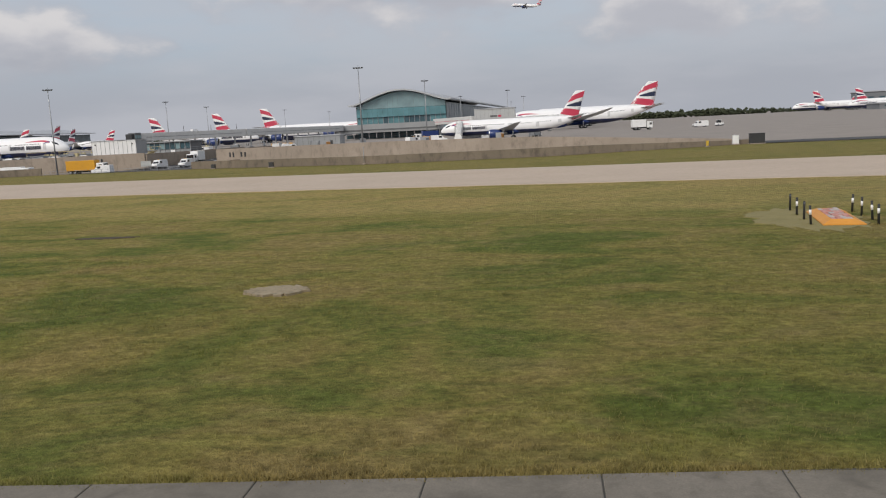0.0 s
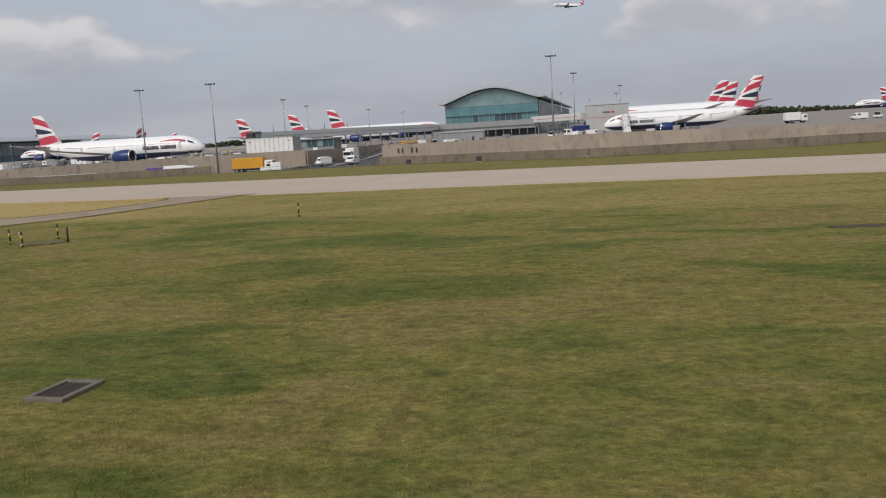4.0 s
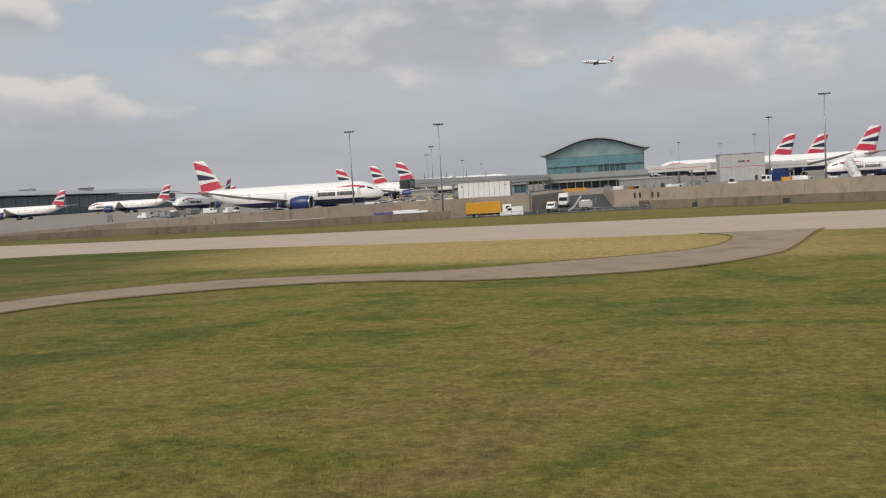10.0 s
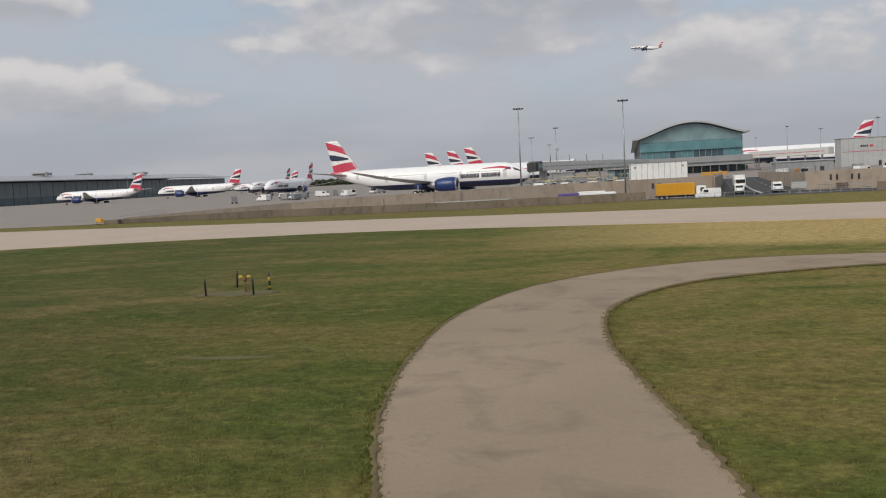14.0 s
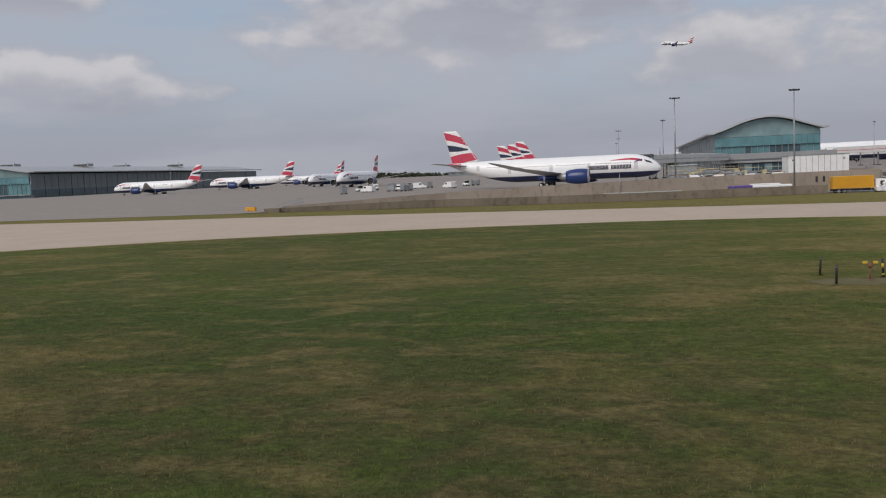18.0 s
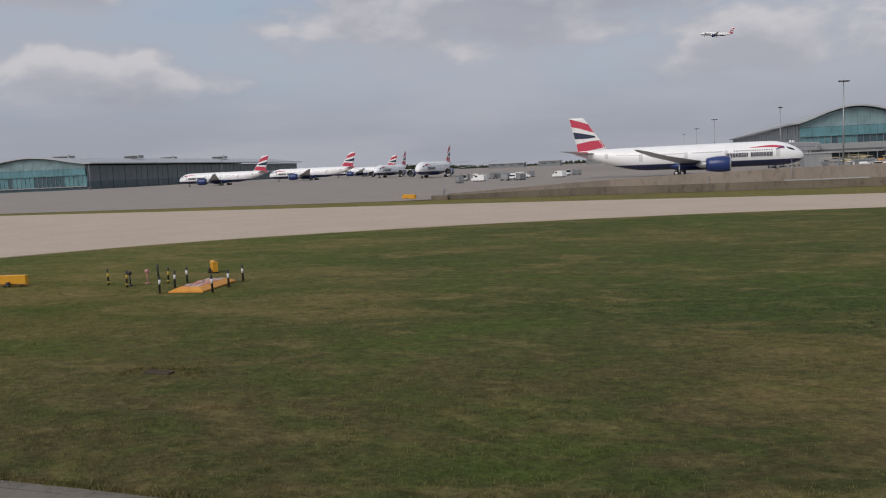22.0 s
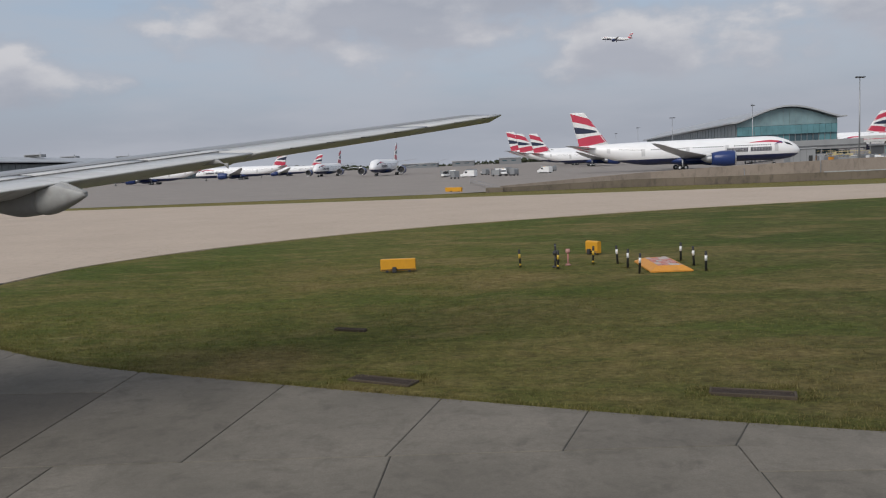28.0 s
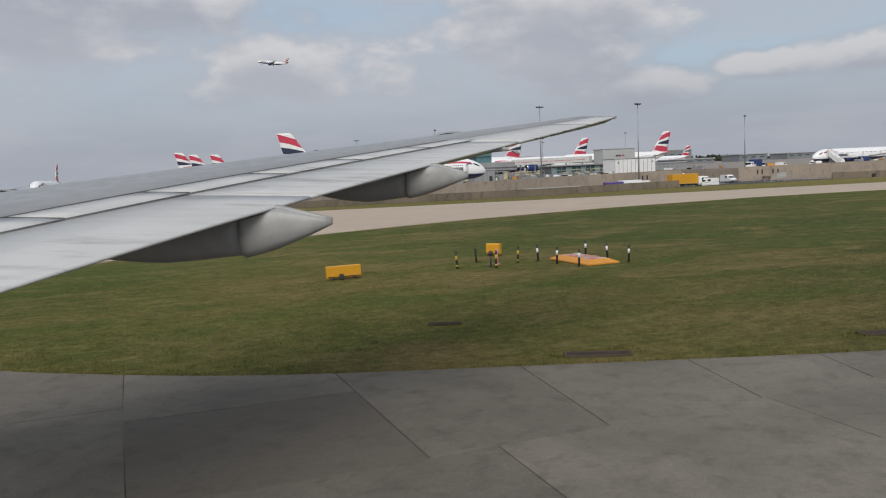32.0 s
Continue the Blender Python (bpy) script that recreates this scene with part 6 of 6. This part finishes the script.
def drain_pit(x, y, yaw, w, d, label, pale=False):
    root = tagged(new("drain_grate"), label, "drain", "drains in the grass")
    z = 0.02 if pale else 0.0
    rim = 0.16 if pale else 0.06
    for sx, sy, ww, dd in ((0, -d / 2 + rim / 2, w, rim), (0, d / 2 - rim / 2, w, rim), (-w / 2 + rim / 2, 0, rim, d - 2 * rim), (w / 2 - rim / 2, 0, rim, d - 2 * rim)):
        part("frame", box_mesh("frame", ww, dd, 0.16 + z, RIM if pale else SOIL, 0.015, (sx, sy, -0.10)), root, "pale concrete rim" if pale else "earth-stained rim")
    part("pit_floor", box_mesh("pit_floor", w - 2 * rim, d - 2 * rim, 0.12, DRAINDARK, 0, (0, 0, -0.09)), root, "dark sunken floor")
    n = 7
    for k in range(n):
        part("bar", box_mesh("bar", w - 2 * rim, (d - 2 * rim) / n * 0.4, 0.018, DRAINDARK, 0.004, (0, -d / 2 + rim + (d - 2 * rim) * (k + 0.5) / n, 0.028)), root, "rusted bar")
    root.matrix_basis = pose(x, y, -0.01 - float(swale(x, y)), 0, 0, yaw)


RIM = surface("drain_rim_concrete", (0.135, 0.118, 0.088), (0.19, 0.166, 0.126), 0.9, big=1.5, small=10, dirt=(0.09, 0.08, 0.05), dirt_amount=0.7)
DRAINDARK = surface("rusted_grate", (0.030, 0.022, 0.018), (0.050, 0.036, 0.028), 0.85, big=3.0, small=12)
for x, y, yaw, w, d in ((-211.3, 42.6, -24, 1.9, 0.55), (-202.4, 40.75, -16, 1.9, 0.5), (-191.8, 44.5, -10, 1.0, 0.3), (-213.5, 49.5, -20, 1.2, 0.25)):
    drain_pit(x, y, yaw, w, d, "dark sunken drain grate among rough grass")
for x, y, yaw, w, d in ((-4.2, 23.8, -2, 1.1, 1.15), (-3.05, 21.1, -2, 1.8, 1.1), (-36.6, 29.25, -7, 1.1, 1.45)):
    drain_pit(x, y, yaw, w, d, "square dark drain with a pale concrete rim in the grass", True)


# ---- concrete slabs of the first taxiway, each a piece ----
def near_y(x):
    return along([(p[0], p[1]) for p in near_c if p[0] > -233], x)


def slab(pts, parent, mat=None):
    """One concrete slab from its plan outline, counter-clockwise, drawn in by half a joint, with a worn arris."""
    def drawn_in(g):
        out, n = [], len(pts)
        for i in range(n):
            p, q, r = (Vector(pts[k % n]) for k in (i - 1, i, i + 1))
            a, b = (q - p).normalized(), (r - q).normalized()
            na, nb = Vector((-a.y, a.x)), Vector((-b.y, b.x))
            m = (na + nb) / max(0.3, 1 + na.dot(nb))
            out.append(q + m * g)
        return out
    n = len(pts)
    verts = [(p.x, p.y, z) for g, z in ((0.014, 0.0), (0.014, 0.036), (0.032, 0.046)) for p in drawn_in(g)]
    faces = [(a + k, a + (k + 1) % n, a + n + (k + 1) % n, a + n + k) for a in (0, n) for k in range(n)] + [tuple(range(2 * n, 3 * n))]
    part("slab", mesh_of("slab", verts, faces, mat or SLAB), parent)


def cross_joint(x):
    return 36.85 + 0.0435 * (x + 212.5) if x < -203.73 else min(35.9, near_y(x) - 0.35)


paving = tagged(new("pavement_slabs"), "grey concrete taxiway slabs with dark joints", "pavement", kind="structure")
part("joint_bed", prism_mesh("joint_bed", [(-231, 12), (-183, 12)] + [(x, near_y(x) - 0.02) for x in np.arange(-183, -231.1, -2.0)], -0.1, 0.026, JOINT), paving)
# along the grass: joints fan out round the bend, foot and head of each
FAN = [(-229.0, -229.5), (-223.7, -224.1), (-218.35, -218.6), (-214.38, -213.85), (-210.38, -209.6), (-206.98, -206.25), (-203.72, -203.1), (-200.5, -199.6), (-197.2, -196.2), (-193.9, -192.8), (-190.6, -189.4), (-187.3, -186.0), (-184.0, -182.7)]
for (b0, t0), (b1, t1) in zip(FAN[:-1], FAN[1:]):
    ledge = 43.15 if b0 < -225 else 41.95 if b0 < -220 else None
    rim = [(x, near_y(x) - 0.03) for x in np.linspace(t1, t0, 9)]
    foot = [(b0, cross_joint(b0 if b0 > -203.8 else b0 - 0.1)), (b1, cross_joint(min(b1, -203.75) if b0 < -203.8 else b1))]
    if ledge:
        mid = [(b1 + (t1 - b1) * 0.7, ledge), (b0 + (t0 - b0) * 0.7, ledge)]
        slab(foot + mid, paving, SLABDARK if b0 > -225 else SLAB)
        slab(mid[::-1] + rim, paving)
    else:
        slab(foot + rim + ([(b0, 37.22)] if b0 == -203.72 else []), paving)
# the rows behind, towards the middle of the taxiway
for k in range(7):
    x0, x1 = -230.2 + 6.64 * k, -223.56 + 6.64 * k
    top = [(x1, cross_joint(min(x1, -203.75) if x0 < -204 else x1)), (x0, cross_joint(x0 if x0 < -204 else x0 + 0.2))]
    slab([(x0, 30.4), (x1, 30.4)] + top, paving)
    for r in range(3):
        slab([(x0, 24.3 - 6.1 * r), (x1, 24.3 - 6.1 * r), (x1, 30.4 - 6.1 * r), (x0, 30.4 - 6.1 * r)], paving)
part("joint_bed", prism_mesh("joint_bed", [(-8, 6), (44, 6)] + [(x, near_y(x) - 0.02) for x in np.arange(44, -8.1, -2.0)], -0.1, 0.026, JOINT), paving)
for k in range(18):
    x0 = -6.3 + 2.8 * k
    slab([(x0, 14.0), (x0 + 2.8, 14.0), (x0 + 2.8, near_y(x0 + 2.8) - 0.03), (x0, near_y(x0) - 0.03)], paving)
    if k % 2 == 0:
        slab([(x0, 7.5), (x0 + 5.6, 7.5), (x0 + 5.6, 14.0), (x0, 14.0)], paving)


# ---- grass blades: mown sward near the taxiway and ragged edges ----
def blades(name, spots, low, high, spread, label, w0=0.004, w1=0.010):
    """Tufts of three blades each, one body."""
    rs = np.random.RandomState(len(spots) % 1000 + 3)
    base = np.repeat(np.asarray(spots, dtype=np.float64), 3, axis=0)
    n = len(base)
    ang = rs.uniform(0, 2 * np.pi, n)
    lean = rs.uniform(0.2, 1.0, n) * spread
    h = rs.uniform(low, high, n)
    wid = rs.uniform(w0, w1, n)
    base = base + rs.uniform(-0.05, 0.05, (n, 2))
    co = np.zeros((n, 3, 3))
    co[:, 0, 0], co[:, 0, 1] = base[:, 0] - wid * np.sin(ang), base[:, 1] + wid * np.cos(ang)
    co[:, 1, 0], co[:, 1, 1] = base[:, 0] + wid * np.sin(ang), base[:, 1] - wid * np.cos(ang)
    co[:, 2, 0], co[:, 2, 1], co[:, 2, 2] = base[:, 0] + lean * np.cos(ang), base[:, 1] + lean * np.sin(ang), h
    co[:, :2, 2] = -0.04
    co[:, :, 2] -= swale(base[:, 0], base[:, 1])[:, None]
    me = bpy.data.meshes.new(name)
    me.vertices.add(3 * n)
    me.vertices.foreach_set("co", co.ravel())
    me.loops.add(3 * n)
    me.loops.foreach_set("vertex_index", np.arange(3 * n, dtype=np.int32))
    me.polygons.add(n)
    me.polygons.foreach_set("loop_start", np.arange(0, 3 * n, 3, dtype=np.int32))
    me.materials.append(BLADES)
    me.update(calc_edges=True)
    tagged(part(name, me), label, "grass", kind="stuff")


def inside(px, py, poly):
    hit = np.zeros(len(px), dtype=bool)
    for (x0, y0), (x1, y1) in zip(poly, poly[1:] + poly[:1]):
        if y0 == y1:
            continue
        cross = ((y0 > py) != (y1 > py)) & (px < (x1 - x0) * (py - y0) / (y1 - y0) + x0)
        hit ^= cross
    return hit


rs = np.random.RandomState(11)
link = [tuple(p) for p in outer_l + outer_r]
count = 420000
px = rs.uniform(-236, 42, count)
edge = np.interp(px, [p[0] for p in near_c][::-1], [p[1] for p in near_c][::-1])
py = edge + 0.02 + 26 * rs.uniform(0, 1, count) ** 1.7
keep = ~inside(px, py, link)
keep &= ~inside(px, py, wedge) & ~inside(px, py, [(-233, 40), (-233, 70), (-240, 70), (-240, 40)])
clump = np.array([noise.noise(Vector((float(a) * 0.9, float(b) * 1.4, 0.0))) for a, b in zip(px, py)])
keep &= clump > rs.uniform(-0.6, 0.5, count)
blades("grass_blades", np.stack([px[keep], py[keep]], 1), 0.012, 0.062, 0.10, "short mown grass blades, green and straw")


def edge_spots(curve, per, inward, seed):
    r = np.random.RandomState(seed)
    out = []
    for (x0, y0), (x1, y1) in zip(curve[:-1], curve[1:]):
        d = math.hypot(x1 - x0, y1 - y0)
        if d > 12 or d == 0:
            continue
        nx, ny = -(y1 - y0) / d * inward, (x1 - x0) / d * inward
        for _ in range(int(d * per)):
            f, o = r.rand(), r.rand() ** 2 * 0.5 - 0.16
            out.append((x0 + (x1 - x0) * f + nx * o, y0 + (y1 - y0) * f + ny * o))
    return out


spots = edge_spots([p for p in near_c if -236 < p[0] < 60], 130, -1, 1) + edge_spots(outer_l, 55, 1, 2) + edge_spots(outer_r, 55, 1, 3) + edge_spots(wedge, 60, 1, 4)
for x, y in white_posts + yellow_posts + black_posts:
    spots += [(x + rs.normal(0, 0.16), y + rs.normal(0, 0.16)) for _ in range(25)]
for x, y in ((-211.3, 42.6), (-202.4, 40.75), (-191.8, 44.5)):
    spots += [(x + rs.choice((-1, 1)) * rs.uniform(0.8, 1.5), y + rs.normal(0, 0.35)) for _ in range(120)] + [(x + rs.uniform(-1.2, 1.2), y + 0.42 + abs(rs.normal(0, 0.15))) for _ in range(160)]
blades("edge_grass", np.array(spots), 0.02, 0.09, 0.12, "ragged uncut grass along the concrete edges", 0.008, 0.022)



def earth_lip(curve, seed, side):
    """A ragged brown lip of earth and dead grass where the turf overlaps the road."""
    r = np.random.RandomState(seed)
    verts, faces, run = [], [], []
    for (x0, y0), (x1, y1) in zip(curve[:-1], curve[1:]):
        d = math.hypot(x1 - x0, y1 - y0)
        n = max(1, int(d / 0.14))
        for k in range(n):
            f = k / n
            run.append((x0 + (x1 - x0) * f, y0 + (y1 - y0) * f, -(y1 - y0) / d * side, (x1 - x0) / d * side))
    for x, y, nx, ny in run:
        a, b = 0.03 + 0.16 * r.rand() ** 3, 0.03 + 0.13 * r.rand()
        verts += [(x - nx * a, y - ny * a, 0.034), (x - nx * a * 0.3, y - ny * a * 0.3, 0.075), (x + nx * b, y + ny * b, 0.02)]
    for i in range(len(run) - 1):
        q = 3 * i
        faces += [(q, q + 3, q + 4, q + 1), (q + 1, q + 4, q + 5, q + 2)]
    ob = part("road_lip", mesh_of("road_lip", verts, faces, LIP, True))
    tagged(ob, "ragged brown lip of earth and dead grass along the road", "verge", kind="structure")


LIP = surface("dead_grass_lip", (0.125, 0.092, 0.040), (0.190, 0.145, 0.062), 0.95, big=0.7, small=12, local=False, relief=0.9, dist=0.04, dirt=(0.07, 0.085, 0.022), dirt_amount=0.8)
earth_lip(outer_l, 31, 1)
earth_lip(outer_r, 32, 1)

# ---- the airliner wing alongside the window ----
EYE = Vector((-220.48, 21.80, 0))
OUT, AFT = Vector((0.425, 0.905, 0)), Vector((0.905, -0.425, 0))
TEZ_C = (0.0001000, -0.006210, 0.24942, 2.6705)


def te_z(s):
    return TEZ_C[0] * s ** 3 + TEZ_C[1] * s ** 2 + TEZ_C[2] * s + TEZ_C[3]


def te(s):
    return 0.6 - 0.445 * (27.6 - s)


def span_point(s, ahead, up):
    """s metres out from the window, ahead of the trailing edge, above it."""
    p = EYE + OUT * s + AFT * (te(s) - ahead)
    return (p.x, p.y, te_z(s) + up)


def strip(name, ss, lines, mat, thick, smooth=True):
    """A skin panel between lines (ahead, up), each a function of s."""
    rings = []
    for s in ss:
        top = [span_point(s, a(s), u(s)) for a, u in lines]
        rings.append(top + [(x, y, z - thick) for x, y, z in top[::-1]])
    return loft_mesh(name, rings, mat, smooth=smooth)


def build_wing():
    root = tagged(new("airliner_wing"), "pale grey airliner wing with flap panels and fairings", "aircraft wing")
    r = lambda s: 27.6 - s
    a2, a1 = lambda s: 0.5 + 0.115 * r(s), lambda s: 0.8 + 0.16 * r(s)
    cr, le = lambda s: 1.2 + 0.30 * r(s), lambda s: 1.75 + 0.43 * r(s)
    zero = lambda s: 0.0
    u2 = lambda s: 0.055 + 0.0065 * r(s)
    u1 = lambda s: 0.08 + 0.008 * r(s)
    uc = lambda s: 0.10 + 0.011 * r(s)
    edges = [6.5, 9.0, 11.0, 13.0, 15.0, 17.0, 19.2, 21.0, 23.0, 25.0, 26.8, 27.6]
    # main skin: from the spoilers round the nose and back along the underside
    rings = []
    for s in [6.5 + 0.55 * k for k in range(39)] + [27.6, 28.1]:
        tip = 0.35 if s > 28 else 1.0
        top = [(a1(s) + 0.02, u1(s)), ((a1(s) + cr(s)) / 2, (u1(s) + uc(s)) / 2 + 0.02), (cr(s), uc(s)), ((cr(s) + le(s)) / 2, uc(s) * 0.8), (le(s) - 0.15, uc(s) * 0.2), (le(s), -0.10 * tip - 0.004 * r(s)), (le(s) - 0.2, -0.2 - 0.014 * r(s)), (cr(s), -0.24 - 0.024 * r(s)), (a1(s), -0.16 - 0.014 * r(s))]
        rings.append([span_point(s, a, u if s < 28 else u * 0.4) for a, u in top])
    part("main_skin", loft_mesh("main_skin", rings, WINGTOP), root, "grey upper skin")
    # spoilers, one panel each
    cuts = [6.6, 8.9, 11.0, 13.0, 15.0, 17.0, 19.2, 21.0]
    for s0, s1 in zip(cuts[:-1], cuts[1:]):
        part("spoiler", strip("spoiler", list(np.linspace(s0 + 0.015, s1 - 0.015, 6)), [(lambda s: a1(s) - 0.01, u1), (lambda s: (a1(s) + a2(s)) / 2, lambda s: (u1(s) + u2(s)) / 2 + 0.01), (lambda s: a2(s) + 0.03, u2)], WINGLIGHT, 0.04), root, "light grey spoiler panel")
    # flaps and outer control surfaces
    for nm, s0, s1 in (("flap", 6.6, 12.88), ("flap", 12.9, 20.6), ("aileron", 20.7, 25.4), ("tip_panel", 25.45, 27.9)):
        n = max(5, int((s1 - s0) / 0.5))
        ss = [s0 + (s1 - s0) * k / n for k in range(n + 1)]
        inner = (lambda s: a2(s) - 0.01) if nm == "flap" else (lambda s: a1(s) - 0.01)
        rings = []
        for s in ss:
            a = inner(s)
            ui = (u2(s) if nm == "flap" else u1(s)) - 0.02
            pr = [(a, ui), (a * 0.5, ui * 0.62), (0.06, 0.03), (0.0, 0.0), (0.05, -0.03), (a * 0.6, -0.20 - 0.006 * r(s)), (a, -0.22 - 0.01 * r(s))]
            rings.append([span_point(s, q, u) for q, u in pr])
        part(nm, loft_mesh(nm, rings, WINGLIGHT), root, "stained light grey control surface" if nm != "tip_panel" else "pale wing tip panel")
    # canoe fairings below the flaps: flat-sided hulls with a ridged, blunt tail
    for s, front, tail, low in ((12.1, 5.2, -0.86, 0.84), (16.6, 3.5, -0.72, 0.74), (19.75, 1.2, -0.34, 0.15)):
        wide = 0.34 if s < 18 else 0.08
        z0 = te_z(s)

        def ring(d, w, top, bottom):
            h = top - bottom
            shape = ((0, top), (-0.35, top - 0.02), (-0.84, top - 0.09 * h), (-0.90, top - 0.13 * h), (-0.98, top - 0.32 * h), (-1, top - 0.58 * h), (-0.86, bottom + 0.17 * h), (-0.6, bottom + 0.06 * h), (-0.3, bottom + 0.015 * h))
            shape += ((0, bottom),) + tuple((-x, z) for x, z in shape[:0:-1])
            c = []
            for x, z in shape:
                p = EYE + OUT * (s + x * w) + AFT * (te(s) - d)
                c.append((p.x, p.y, z0 + z))
            return c
        edge = 0.545 / (0.545 - tail)
        deck = lambda f: -0.11 + 0.125 * min(1.0, f / edge) - 0.235 * max(0.0, f - edge) / (1 - edge)
        body, cone = [], []
        for i in range(15):
            f = i / 14
            d = front + (0.55 - front) * f
            g = math.sin(min(1.0, f * 1.25) * math.pi / 2) - 0.16 * max(0.0, f - 0.7) / 0.3
            body.append(ring(d, wide * (0.12 + 0.88 * g), -0.15 + 0.04 * f, -0.24 - (low - 0.24) * g))
        for i in range(13):
            f = i / 12
            d = 0.545 + (tail - 0.545) * f
            top = deck(f)
            cone.append(ring(d, wide * (1.0 - 0.84 * f ** 1.25), top, -low * 0.93 + (low * 0.93 - 0.31) * f ** 1.35 if s < 18 else -low + (low - 0.10) * f))
        # hull greyer than the cone: the wing's shade is put into its colour
        fairing = part("flap_fairing", loft_mesh("flap_fairing", body, SHADEDHULL), root, "canoe-shaped flap fairing, its grey darkened as wing shade")
        part("tail_cone", loft_mesh("tail_cone", cone, CONEPAINT), fairing, "pale grey ridged tail cone")
        if s < 18:
            ridge = [ring(0.3 + (tail - 0.3) * k / 8, 0.05, deck((0.245 + (0.3 - tail) * k / 8) / (0.545 - tail)) + 0.03, -0.25) for k in range(9)]
            part("ridge", loft_mesh("ridge", ridge, CONEPAINT), fairing, "raised ridge along the tail")
    # thin dark gap seals and static wicks
    part("gap_seal", strip("gap_seal", [6.7 + 0.5 * k for k in range(29)], [(lambda q: a2(q) + 0.02, lambda q: u2(q) + 0.006), (lambda q: a2(q) - 0.005, lambda q: u2(q) + 0.003)], SEAL, 0.01), root)
    part("hinge_line", strip("hinge_line", [6.7 + 0.5 * k for k in range(29)], [(lambda q: a1(q) + 0.025, lambda q: u1(q) + 0.012), (lambda q: a1(q) - 0.005, lambda q: u1(q) + 0.012)], SEAL, 0.01), root, "thin dark hinge line")
    for s in cuts[1:-1]:
        part("panel_gap", strip("panel_gap", [s - 0.008, s + 0.008], [(lambda q: a1(q) - 0.02, lambda q: u1(q) + 0.016), (lambda q: a2(q) + 0.04, lambda q: u2(q) + 0.013)], SEAL, 0.01), root)
    for k in range(7):
        s = 21.5 + 0.95 * k
        a, b = span_point(s, 0.0, 0.0), span_point(s + 0.05, -0.22, -0.01)
        part("static_wick", tube_mesh("static_wick", [a, b], [0.012, 0.006], DARK, 5), root)
    tip = span_point(28.02, 0.3, -0.03)
    part("tip_light", box_mesh("tip_light", 0.26, 0.10, 0.05, DARK, 0.02, tip), root, "dark tip light housing")


WINGTOP = surface("wing_upper_skin", (0.30, 0.31, 0.32), (0.34, 0.35, 0.36), 0.38, 0.15, big=0.25, small=3, relief=0.02, local=False, dirt=(0.22, 0.22, 0.22))


def make_panel_paint():
    """Pale grey paint with grime drawn out along the airflow."""
    m, nt, p = material("wing_panel_paint")
    v = place(nt)
    turn = nt.nodes.new("ShaderNodeMapping")
    turn.inputs["Rotation"].default_value = (0, 0, math.atan2(-AFT.y, AFT.x))
    nt.links.new(v, turn.inputs["Vector"])
    draw = nt.nodes.new("ShaderNodeMapping")
    draw.inputs["Scale"].default_value = (0.30, 1.7, 1.0)
    nt.links.new(turn.outputs[0], draw.inputs["Vector"])
    a = noise_node(nt, v, 0.5, 4, 0.6)
    b = noise_node(nt, draw.outputs[0], 1.6, 6, 0.7)
    c = noise_node(nt, v, 0.22, 3, 0.5)
    col = blend(nt, ramp(nt, a, 0.3, 0.7), (0.53, 0.53, 0.515), (0.61, 0.61, 0.595))
    grime = blend(nt, 1.0, ramp(nt, b, 0.52, 0.70, 0.0, 0.6), ramp(nt, c, 0.46, 0.62, 0.08, 1.0), "MULTIPLY")
    col = blend(nt, grime, col, (0.20, 0.185, 0.165))
    nt.links.new(col, p.inputs["Base Color"])
    nt.links.new(ramp(nt, b, 0.4, 0.7, 0.32, 0.55), p.inputs["Roughness"])
    p.inputs["Metallic"].default_value = 0.05
    return m


WINGLIGHT = make_panel_paint()
SEAL = surface("gap_seal_rubber", (0.13, 0.13, 0.13), (0.18, 0.18, 0.18), 0.6, 0.0, big=0.6, small=4, relief=0.01, local=False)
# fairing hull grey with the shade below the wing mixed in
SHADEDHULL = surface("fairing_shade_paint", (0.24, 0.24, 0.235), (0.32, 0.32, 0.315), 0.45, 0.05, big=0.6, small=4, relief=0.02, local=False)
CONEPAINT = surface("tail_cone_paint", (0.33, 0.33, 0.32), (0.40, 0.40, 0.385), 0.45, 0.05, big=0.8, small=4, relief=0.02, local=False, dirt=(0.22, 0.21, 0.19), dirt_amount=0.5)
build_wing()
